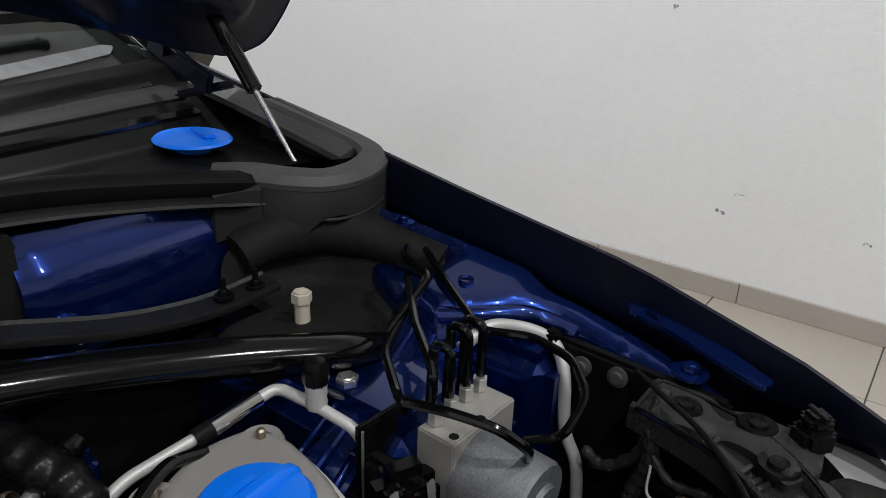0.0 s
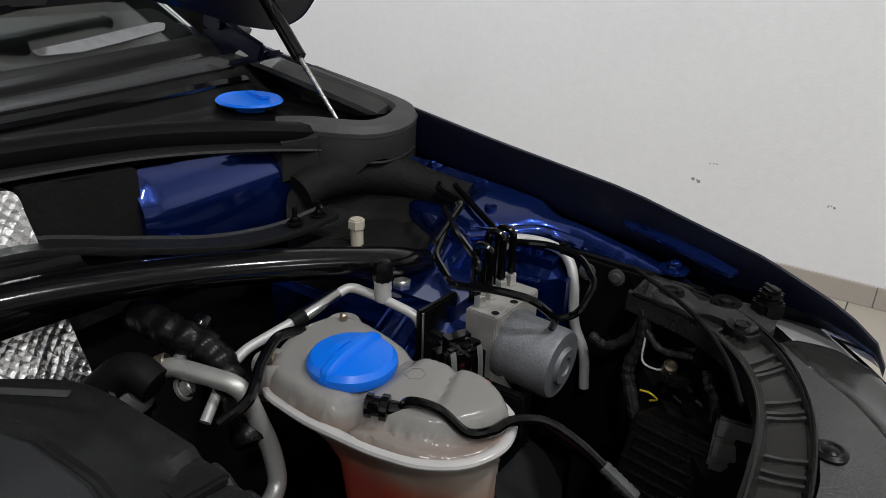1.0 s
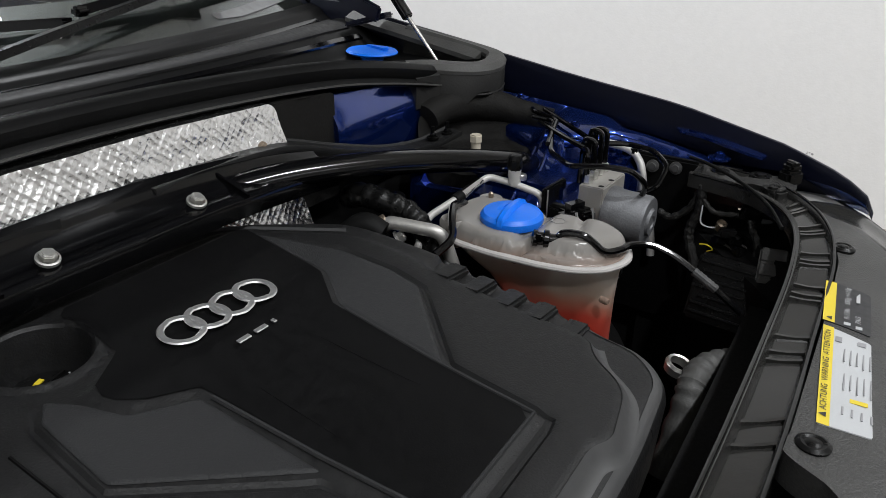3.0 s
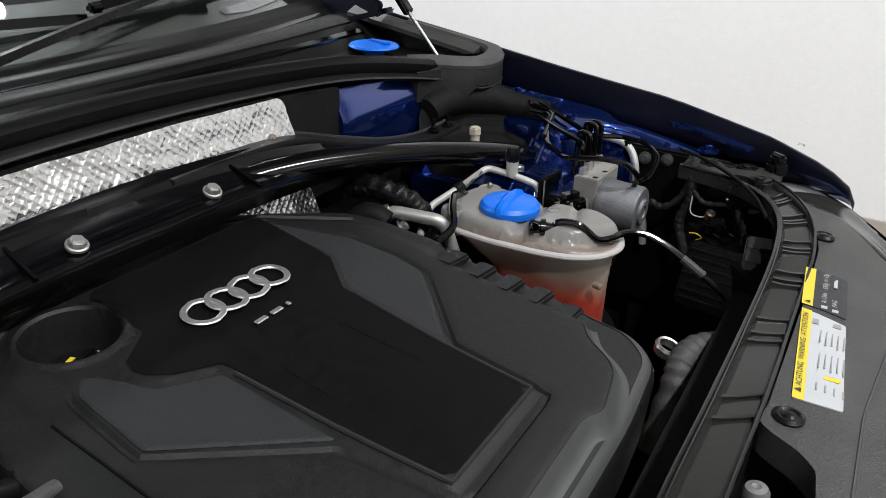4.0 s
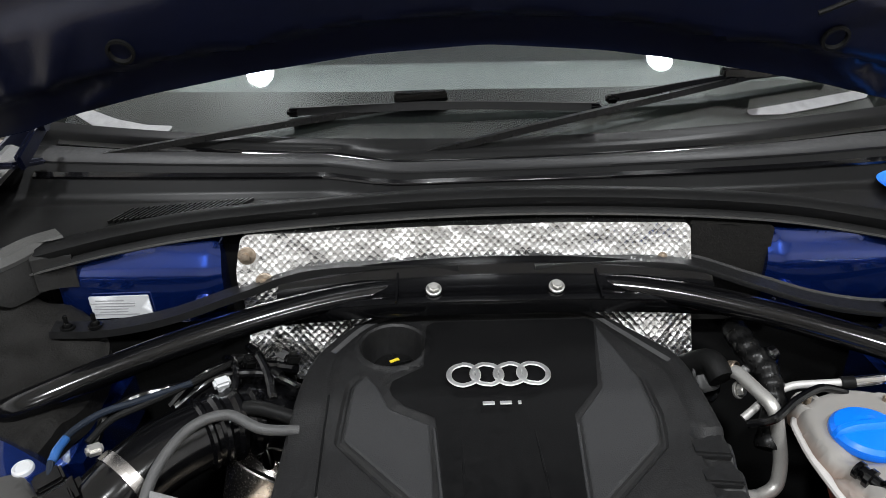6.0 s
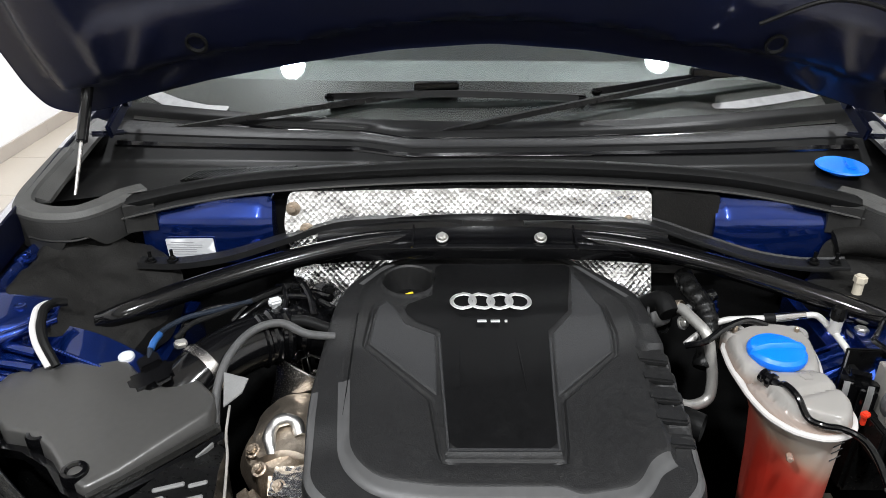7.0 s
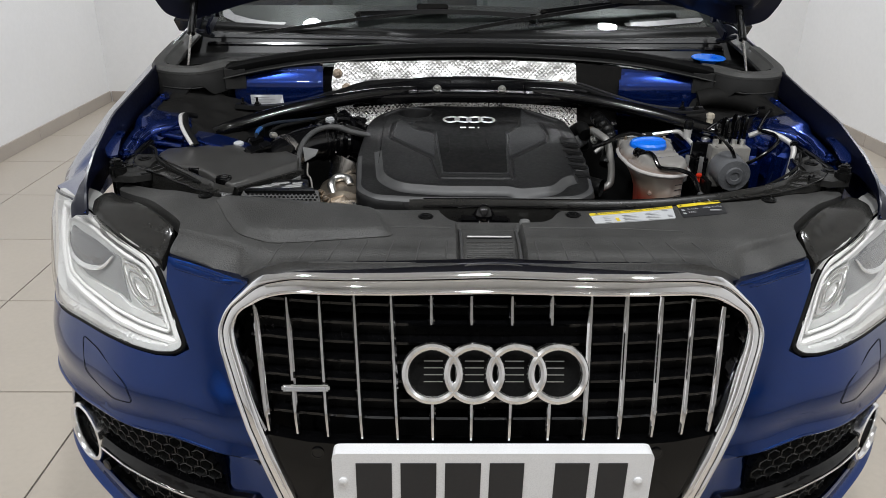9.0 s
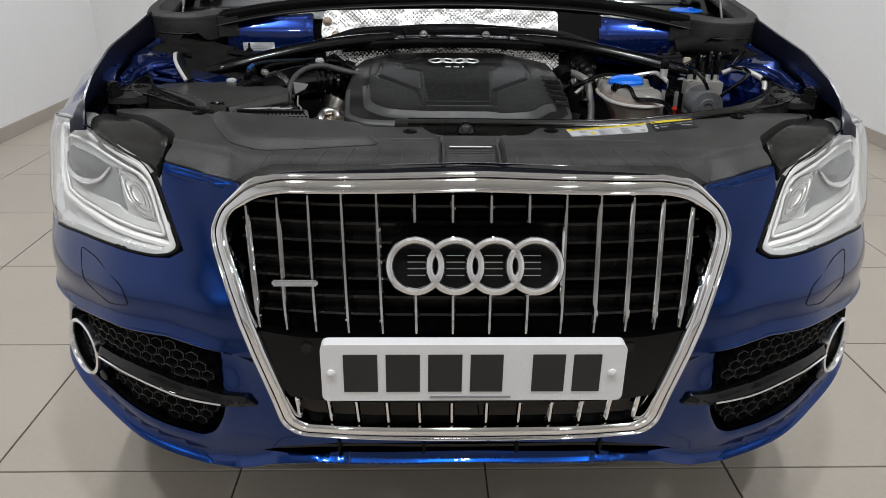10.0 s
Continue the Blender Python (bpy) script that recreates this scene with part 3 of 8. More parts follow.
# rolled ledge along the bumper's top beside the headlamps
for sg in (1, -1):
    for drop, r in ((.004, .0030), (.0125, .0026)):
        bm = bmesh.new()
        a = np.array([(float(front_s(x)), float(np.interp(x, [.42, .47, .545], [.846, .855, .868])) - drop) for x in np.linspace(.425, .538, 14)])
        tube(bm, [tuple(v) for v in bumper_top(a) + [0, .0012, 0]], lambda f: r * min(1, 8 * f + .1, 8 * (1 - f) + .1), 8, 1)
        if sg < 0:
            mirror(bm)
        part("rolled_ledge", bm, PAINT, bumper)

# sharp upper edge of the crease over the side intakes, and the lip along the bottom
for sg in (1, -1):
    for name, line, r in (("crease_edge", [(a, b + .002) for a, b in crease[:-1]], .0034), ("lower_lip", [(a, b + .013) for a, b in bottom_half[1:]], .0044)):
        bm = bmesh.new()
        q = np.array(dense(line, .02, False))
        tube(bm, [tuple(v) for v in bumper_top(q) + [0, .0012, 0]], lambda f: r * min(1, 10 * f + .15, 10 * (1 - f) + .15), 8, 1)
        if sg < 0:
            mirror(bm)
        part(name, bm, PAINT, bumper)

# lower slot backing and bars
bm = bmesh.new()
sheet(bm, dense(SLOT, 0.03), 0.03, on_skin(-0.03))
part("lower_slot", bm, PLASTIC, bumper, "black lower air slot")
for x in (-.24, -.085, .085, .24):
    bm = bmesh.new()
    q = skin(np.array([[front_s(x), .386]]), -0.012)[0]
    box(bm, tuple(q), (0.006, 0.03, 0.022), 0.001, 1)
    part("slot_rib", bm, PLASTIC, bumper)
bm = bmesh.new()
sweep(bm, [tuple(skin(np.array([[s, .386 - 0.25 * max(0, abs(s) - .2) ** 1.3]]), -0.010)[0]) for s in np.linspace(-.36, .36, 13)], [(-.004, -.003), (.004, -.003), (.004, .003), (-.004, .003)], 3)
part("slot_bar", bm, GLOSS, bumper)

# chrome surround: one profile carried round between its two outlines
bm = bmesh.new()
rows = []
pair = [np.array([v for a, b in zip(pl, pl[1:] + pl[:1]) for v in np.linspace(a, b, 5)[:-1]]) for pl in (GR_OUT, GR_IN)]
for f, h in ((0, -.03), (0, .002), (.02, .007), (.07, .0125), (.13, .0155), (.20, .0162), (.27, .0150), (.31, .0120), (.33, .0080), (.335, .002), (.365, .002), (.37, .0092), (.39, .0105), (.58, .0112), (.74, .0105), (.77, .0092), (.785, .0072), (.80, .0085), (.85, .0092), (.92, .0080), (.97, .0050), (1.0, .001), (1.0, -.03)):
    rows.append([bm.verts.new(v) for v in skin(pair[0] + (pair[1] - pair[0]) * f, h)])
for a, b in zip(rows, rows[1:]):
    for k in range(len(a)):
        bm.faces.new((a[k], a[(k + 1) % len(a)], b[(k + 1) % len(a)], b[k]))
grille = part("grille", bm, CHROME, car, "single-frame grille with a bright chrome surround", 38)
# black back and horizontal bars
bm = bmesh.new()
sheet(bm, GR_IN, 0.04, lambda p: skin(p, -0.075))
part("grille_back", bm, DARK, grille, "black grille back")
for z, half in ((.815, .39), (.786, .41), (.757, .41), (.728, .40), (.699, .39), (.670, .38), (.641, .37)):
    bm = bmesh.new()
    sweep(bm, [tuple(skin(np.array([[s, z]]), -0.037)[0]) for s in np.linspace(-half, half, 11)], [(-.014, -.004), (.012, -.002), (.012, .003), (-.014, .006)], 3)
    part("grille_bar", bm, GLOSS, grille, "gloss black horizontal bar")
for z, half in ((.772, .41), (.713, .395), (.655, .37)):
    bm = bmesh.new()
    sweep(bm, [tuple(skin(np.array([[s, z]]), -0.050)[0]) for s in np.linspace(-half, half, 9)], [(-.01, -.012), (.008, -.012), (.008, .012), (-.01, .012)], 3)
    part("grille_vane", bm, PLASTIC, grille, "black horizontal vane")
# chrome uprights
TOPS = (-.392, -.338, -.284, -.227, -.167, -.102, -.037, .029, .094, .158, .218, .276, .331, .385)
BOTS = (-.368, -.320, -.269, -.213, -.155, -.098, -.036, .026, .089, .148, .206, .262, .314, .362)


def upright(x0, z0, x1, z1, w=0.0100):
    bm = bmesh.new()
    k = 8
    rows = []
    for i in range(k + 1):
        t = i / k
        x, z = x0 + (x1 - x0) * t, z0 + (z1 - z0) * t
        s = float(front_s(x))
        c = skin(np.array([[s, z]]), -0.004)[0]
        f = 0.75 if i in (0, k) else 1
        rows.append([bm.verts.new(Vector(c) + Vector((a * w * f, b, 0))) for a, b in ((-.5, .024), (-.5, .002), (-.2, -.002), (.2, -.002), (.5, .002), (.5, .024))])
    for a, b in zip(rows, rows[1:]):
        for j in range(6):
            bm.faces.new((a[j], a[(j + 1) % 6], b[(j + 1) % 6], b[j]))
    bm.faces.new(rows[0])
    bm.faces.new(rows[-1][::-1])
    return bm


for i, (a, b) in enumerate(zip(TOPS, BOTS)):
    zt = (.813, .829, .835)[min(i, 13 - i)] if min(i, 13 - i) < 3 else .840
    if 5 <= i <= 8:
        m = a + (b - a) * 0.15
        part("upright", upright(a, zt, m, .797), CHROME, grille)
        m = a + (b - a) * 0.66
        part("upright", upright(m, .688, b, .618), CHROME, grille)
    else:
        part("upright", upright(a, zt, b, .618), CHROME, grille)
for x in (-.307, -.250, -.201, -.148, -.092, -.035, .026, .084, .140, .194, .245, .297):
    part("upright", upright(x * 1.02, .486, x, .441), CHROME, grille)

# gloss panel that carries the number plate
bm = bmesh.new()
panel_line = sx([(-.372, .612), (-.30, .606), (0, .608), (.30, .606), (.372, .612), (.334, .505), (.322, .488), (.24, .484), (0, .483), (-.24, .484), (-.322, .488), (-.334, .505)])
sheet(bm, panel_line, 0.02, on_skin(-0.001), on_skin(-0.03), rings=(0.003,))
part("plate_panel", bm, PANELBLACK, grille, "gloss black panel behind the number plate")
for x in (-.287, .272):
    bm = bmesh.new()
    q = skin(np.array([[front_s(x), .588]]), 0.0)[0]
    lathe(bm, tuple(q), (0, -1, 0.05), [(.011, -.002), (.011, .0012), (.009, .0018), (.0085, .0008), (0, .001)], 24)
    part("parking_sensor", bm, GLOSS, grille, "round black parking sensor")
# number plate
plate = thing("number_plate", (0, -0.008, .5), "white number plate with dark characters, fixed to the grille panel", "number plate")
bm = bmesh.new()
outline = rounded([(-.26, .500), (.26, .500), (.26, .611), (-.26, .611)], 0.012)
sheet(bm, outline, 0.05, lambda p: np.c_[p[:, 0], np.full(len(p), -.0135), p[:, 1]], lambda p: np.c_[p[:, 0], np.full(len(p), .012), p[:, 1]], rings=(0.002,))
part("plate_board", bm, PLATE, plate)
for x0, x1 in ((-.222, -.164), (-.150, -.092), (-.078, -.020), (-.006, .050), (.100, .156), (.170, .218)):
    bm = bmesh.new()
    box(bm, ((x0 + x1) / 2, -.0140, .5555), (x1 - x0, .0014, .074), 0.0004, 1)
    part("character_bar", bm, INK, plate)
bm = bmesh.new()
box(bm, (-.005, -.0139, .5075), (.14, .001, .005), 0)
part("imprint_bar", bm, GREYINK, plate)
for x in (-.243, .238):
    bm = bmesh.new()
    lathe(bm, (x, -.0135, .556), (0, -1, 0), [(.0075, 0), (.007, .003), (.004, .0045), (0, .005)], 16)
    part("fixing_cap", bm, PLATE, plate, "white fixing cap")


def rings4(bm, x0, x1, place, r_tube, seg=44, flat=0.55):
    """Four interlaced rings between x0 and x1; place maps (x, dv) to the surface and its normal."""
    d = (x1 - x0) / 3.0
    r = d / 2
    p = (x1 - x0 - d) / 3
    for k in range(4):
        cx = x0 + r + k * p
        prev = None
        rows = []
        for i in range(seg):
            a = 2 * math.pi * i / seg
            row = []
            for j in range(8):
                b = 2 * math.pi * j / 8
                rr = r - r_tube + r_tube * math.cos(b)
                c, nrm = place(cx + rr * math.cos(a), rr * math.sin(a))
                row.append(bm.verts.new(Vector(c) + Vector(nrm) * (r_tube * flat * math.sin(b) + 0.001 * ((k + (1 if math.cos(a) > 0 else 0)) % 2))))
            rows.append(row)
        for i in range(seg):
            a, b = rows[i], rows[(i + 1) % seg]
            for j in range(8):
                bm.faces.new((a[j], a[(j + 1) % 8], b[(j + 1) % 8], b[j]))


bm = bmesh.new()
TILT_N = Vector((0, -.93, .37))


def grille_place(x, v):
    q = Vector((x, .050 - .032, .742))
    return q + Vector((0, .37, .93)) * v, TILT_N


rings4(bm, -.149, .147, grille_place, 0.0066, flat=0.9)
part("ring_emblem", bm, EMBLEM, grille, "four interlaced chrome rings")
for cx in (-.098, -.033, .031, .095):
    bm = bmesh.new()
    c, nn = grille_place(cx, 0)
    lathe(bm, c - nn * 0.02, nn, [(.046, 0), (.046, .004), (0, .004)], 28)
    part("emblem_base", bm, DARK, grille)
    for dz in (-.016, -.005, .006, .017):
        bm = bmesh.new()
        c2, _ = grille_place(cx, dz)
        box(bm, Matrix.Translation(c2 - nn * 0.0155) @ Matrix.Rotation(radians(-21), 4, "X"), (.030, .002, .0012), 0)
        part("emblem_line", bm, ZINC, grille)
bm = bmesh.new()
q = skin(np.array([[front_s(-.301), .702]]), 0.010)[0]
box(bm, Matrix.Translation(q) @ Matrix.Rotation(radians(-16), 4, "X"), (.077, .008, .011), 0.0025)
badge = part("badge", bm, CHROME, grille, "small chrome bar badge")
bm = bmesh.new()
box(bm, Matrix.Translation(Vector(q) + Vector((0, -.0042, .001))) @ Matrix.Rotation(radians(-16), 4, "X"), (.066, .001, .005), 0)
part("badge_print", bm, GREYINK, badge)

# side intakes with honeycomb, blade and fog ring
for sg in (1, -1):
    bm = bmesh.new()
    sheet(bm, INTAKE, 0.03, on_skin(-0.055), lambda p: skin(p, 0.0) + [0, .01, 0])
    if sg < 0:
        mirror(bm)
    intake = part("side_intake", bm, PLASTIC, car, "black side air intake with honeycomb mesh")
    # honeycomb: short hexagonal walls
    bm = bmesh.new()
    cw, ch = 0.029, 0.0175
    row = 0
    z = .36
    while z < .59:
        for i in range(60):
            s = .43 + cw * (i + 0.5 * (row % 2))
            pts = np.array([[s + cw / 2 * a, z + ch * b] for a, b in ((-.86, -.33), (0, -.66), (.86, -.33), (.86, .33), (0, .66), (-.86, .33))])
            if signed(INTAKE, pts).min() < 0.004:
                continue
            inner = (pts - pts.mean(0)) * 0.87 + pts.mean(0)
            a, b, c = skin(pts, -0.016), skin(inner, -0.015), skin(inner, -0.045)
            va, vb, vc = ([bm.verts.new(v) for v in q] for q in (a, b, c))
            for k in range(6):
                n2 = (k + 1) % 6
                bm.faces.new((va[k], va[n2], vb[n2], vb[k]))
                bm.faces.new((vb[k], vb[n2], vc[n2], vc[k]))
        z += ch * 0.99
        row += 1
    if sg < 0:
        mirror(bm)
    part("honeycomb_mesh", bm, MESHGREY, intake, "", 20)
    bm = bmesh.new()
    blade = rounded(sx([(.715, .503), (.63, .505), (.58, .497), (.53, .484), (.448, .474), (.405, .477), (.384, .461), (.44, .449), (.50, .446), (.55, .453), (.62, .468), (.715, .472)]), .004, 2)
    sheet(bm, blade, .008, lambda p: skin(p, .001 + .012 * step01(edge_gap(blade, p), 0, .014)), on_skin(-.02), rings=(.003, .007))
    if sg < 0:
        mirror(bm)
    bl = part("blade", bm, GLOSS, intake, "gloss black blade across the intake", 50)
    bm = bmesh.new()
    tube(bm, [tuple(v) for v in skin(np.array(sx([(.70, .491), (.66, .4915), (.634, .489), (.588, .480), (.534, .4665), (.49, .462), (.446, .462)])), 0.0145)], 0.0019, 8, 5)
    if sg < 0:
        mirror(bm)
    part("chrome_strip", bm, CHROME, bl, "thin chrome strip on the blade")
    # fog ring
    n = Vector((.66, -.75, .04)).normalized()
    c = Vector((.775, .225, .467))
    bm = bmesh.new()
    lathe(bm, c, n, [(.0515, -.007), (.0518, -.002), (.0535, .0025), (.0570, .0042), (.0605, .002), (.0615, -.004), (.0615, -.03)], 40)
    if sg < 0:
        mirror(bm)
    ring = part("fog_ring", bm, EMBLEM, intake, "satin aluminium ring round the fog-lamp blank")
    bm = bmesh.new()
    lathe(bm, c, n, [(.0525, -.006), (.0505, -.028), (.044, -.040), (.020, -.043), (.018, -.040), (0, -.040)], 32)
    if sg < 0:
        mirror(bm)
    part("fog_blank", bm, GLOSS, ring)
    bm = bmesh.new()
    q = skin(np.array([[float(front_s(.71)), .440]]), 0.004)[0]
    lathe(bm, tuple(q), (.5, -.86, 0), [(.011, -.02), (.011, .003), (.008, .005), (0, .005)], 18)
    if sg < 0:
        mirror(bm)
    part("corner_sensor", bm, GLOSS, intake, "round black corner sensor")


# headlamps
def headlamp(sg):
    lamp = thing("headlamp", (sg * .70, .25, .70), "clear-lens headlamp with a white light-guide outline", "headlamp", "pair of headlamps")
    poly = np.array(LAMP)

    def add(name, bm, m, label=""):
        if sg < 0:
            mirror(bm)
        return part(name, bm, m, lamp, label)

    def plate(name, pts, m, depth, back, label="", r=.008, lift=None):
        bm = bmesh.new()
        pl = rounded(sx(pts), r)
        sheet(bm, pl, .008, (lambda p: skin(p, depth + lift(pl, p))) if lift else on_skin(depth), on_skin(back), rings=(.003,))
        return add(name, bm, m, label)

    bm = bmesh.new()
    sheet(bm, LAMP, 0.012, lambda p: skin(p, -0.006 - 0.014 * step01(edge_gap(LAMP, p), .008, .016)), on_skin(-0.05), rings=(0.004, 0.009, .016))
    add("reflector", bm, LAMPBODY, "smooth grey lamp interior")
    # white light guides along the rim
    outer = [(.817, .884), (.743, .888), (.662, .874), (.597, .857), (.573, .841), (.559, .814), (.546, .778), (.531, .737), (.537, .732), (.594, .738), (.661, .744), (.740, .754), (.800, .763), (.820, .80), (.824, .845)]
    inner = [(.800, .868), (.768, .873), (.724, .870), (.652, .855), (.601, .843), (.583, .829), (.572, .807), (.561, .775), (.546, .746), (.599, .752), (.667, .759), (.748, .767), (.793, .775), (.806, .81), (.808, .845)]
    for loop, r in ((outer, 0.0072), (inner, 0.0032)):
        bm = bmesh.new()
        pl = rounded(sx(loop), .012, 4)
        tube(bm, [tuple(v) for v in skin(np.array(pl + pl[:1]), -0.014)], r, 8, 1)
        add("light_guide", bm, LAMPWHITE, "frosted white light guide")
    # pale tray below; recess behind the projector coloured grey for its shade
    plate("lower_tray", [(.800, .806), (.790, .793), (.746, .782), (.655, .782), (.630, .771), (.600, .770), (.565, .764), (.552, .750), (.600, .756), (.667, .763), (.748, .771), (.788, .779)], LAMPTRAY, -.0155, -.03, "smooth pale lower tray", .004)
    plate("lamp_recess", [(.798, .852), (.660, .842), (.645, .800), (.632, .775), (.655, .785), (.746, .785), (.795, .798)], LAMPSHADE, -.018, -.03, "recess greyed for the shade behind the projector", .004)
    # projector: a bulging clear eye cut straight along its top, with a chrome lower rim
    dome = [(.796, .852), (.729, .850), (.672, .841)]
    arc = [(.672, .841), (.696, .818), (.725, .806), (.755, .802), (.780, .806), (.797, .820), (.801, .840)]
    plate("projector_lens", dome + arc[1:], LAMPEYE, -.016, -.03, "grey projector eye", .003, lambda pl, p: .008 * step01(edge_gap(pl, p), 0, .02))
    bm = bmesh.new()
    tube(bm, [tuple(v) for v in skin(np.array(sx(arc)), -.013)], lambda f: .0022 + .0036 * math.sin(math.pi * f), 8, 6)
    add("projector_rim", bm, CHROME, "chrome lower rim of the projector")
    # faceted indicator
    tip = [(.654, .843), (.616, .839), (.588, .822), (.573, .800), (.564, .771), (.578, .769), (.603, .778), (.627, .793), (.641, .815)]
    plate("indicator", tip, ALU, -.016, -.03, "silver indicator reflector", .006)
    mid = np.array([.603, .806])
    for f in (.92, .66, .40):
        bm = bmesh.new()
        pl = [tuple(v) for v in (np.array(tip) - mid) * f + mid]
        pl = rounded(sx(pl), .01, 3)
        tube(bm, [tuple(v) for v in skin(np.array(pl + pl[:1]), -.0145)], .0022, 6, 1)
        add("indicator_facet", bm, CHROME, "faceted chrome ridge")
    bm = bmesh.new()
    sheet(bm, LAMP, 0.014, lambda p: skin(p, 0.001 + 0.006 * step01(edge_gap(LAMP, p), 0, .04)), rings=(0.004, 0.012))
    lens = add("lens", bm, CLEAR, "clear polycarbonate lens")
    lens.visible_shadow = False
    md = lens.modifiers.new("thick", "SOLIDIFY")
    md.thickness, md.offset = 0.0025, -1
    # black bead stands in for the dark gap beside and below the lens
    bm = bmesh.new()
    loop = [q for q in inset(LAMP, -.0025) if (q[1] < .855 and q[0] < float(front_s(.60))) or (q[1] < .735 and q[0] < float(front_s(.82)))]
    tube(bm, [tuple(v) for v in skin(np.array(loop), -.0025)], .0036, 8, 1)
    add("lens_seal", bm, RUBBER, "black bead for the dark gap beside and below the lens")
    return lamp


headlamp(1)
headlamp(-1)

# wings (fenders)
EDGE_Y = (.290, .302, .337, .42, .585, .78, .91, 1.1, 1.3)
EDGE_X = (.722, .724, .735, .750, .775, .785, .790, .800, .800)
EDGE_Z = (.908, .930, .951, .978, 1.010, 1.035, 1.055, 1.085, 1.120)


def wing(sg):
    bm = bmesh.new()
    rows = []
    ys = np.r_[.290, np.linspace(.302, .474, 8), np.linspace(.49, 1.45, 26)]
    for y in ys:
        xe, ze = np.interp(y, EDGE_Y, EDGE_X), np.interp(y, EDGE_Y, EDGE_Z)
        if y <= .474:
            xo = .738 + (y - .302) * .73
            zo = float(np.interp(y, [.29, .302, .36, .474], [.900, .902, .902, .889]))
            xo = max(xo, xe + .004)
            pts = [(xe - .0005, ze - .004), (xe, ze - .0012), (xe + .0018, ze - .0004), (xe + (xo - xe) * .2, ze - .004 + (zo - ze) * .40), (xe + (xo - xe) * .65, ze + (zo - ze) * .80), (xo, zo)]
        else:
            xo = float(np.interp(y, [.474, .6, .8, 1.0, 1.45], [.864, .905, .935, .942, .945]))
            pts = [(xe - .0005, ze - .004), (xe, ze - .0012), (xe + .0018, ze - .0004), (xe + (xo - xe) * .16, ze - .022), (xe + (xo - xe) * .62, ze - .072), (xo, ze - .135)]
        rows.append([bm.verts.new((x, y, z)) for x, z in pts])
        if y > .474:
            zl = .71 if y < .5 else .70 + .06 * math.sin(math.pi * min(1, max(0, (y - .5) / .9)))
            rows[-1] += [bm.verts.new((xo + dx, y, (ze - .135) * (1 - t) + zl * t)) for dx, t in ((.006, .3), (.004, .7), (-.004, 1.0))]
    for a, b in zip(rows, rows[1:]):
        for j in range(min(len(a), len(b)) - 1):
            bm.faces.new((a[j], a[j + 1], b[j + 1], b[j]))
    bmesh.ops.subdivide_edges(bm, edges=bm.edges[:], cuts=1, use_grid_fill=True, smooth=0.6)
    if sg < 0:
        mirror(bm)
    w = part("wing", bm, PAINT, car, "deep blue metallic front wing", 50)
    bm = bmesh.new()
    rows = []
    for y in ys:
        xe, ze = np.interp(y, EDGE_Y, EDGE_X), np.interp(y, EDGE_Y, EDGE_Z)
        deep = float(np.interp(y, [.302, .343, .41, .50], [.10, .30, .6, 1]))
        rows.append([bm.verts.new((sg * (xe + dx), y, ze + dz if dz > -.005 else ze - .0045 + (dz + .0045) * deep)) for dx, dz in ((.0030, .0006), (-.0008, -.0004), (-.003, -.03), (-.001, -.06), (.02, -.062), (.03, -.13))])
    for a, b in zip(rows, rows[1:]):
        for j in range(len(a) - 1):
            bm.faces.new((a[j], a[j + 1], b[j + 1], b[j]))
    # shade inside the wing is put into this darker blue
    part("wing_inner_flank", bm, LINING, w, "inner flank of the wing, its blue darkened for shade", 50)
    # the flange bracket inside the wing
    bm = bmesh.new()
    br = rounded([(.771, .588), (.750, .574), (.746, .540), (.736, .505), (.725, .468), (.719, .446), (.736, .440), (.756, .48), (.767, .53)], 0.006)

    def flange_z(p):
        return np.c_[p, .962 + .014 * step01(p[:, 1], .42, .58)]

    sheet(bm, br, 0.012, flange_z, lambda p: flange_z(p) - [0, 0, .004], holes=[rounded([(.754, .562), (.764, .566), (.762, .550), (.752, .547)], .003)], back=True)
    if sg < 0:
        mirror(bm)
    part("wing_flange", bm, PAINT_IN, w, "blue inner wing flange with a slot")
    return w


wing(1)
wing(-1)

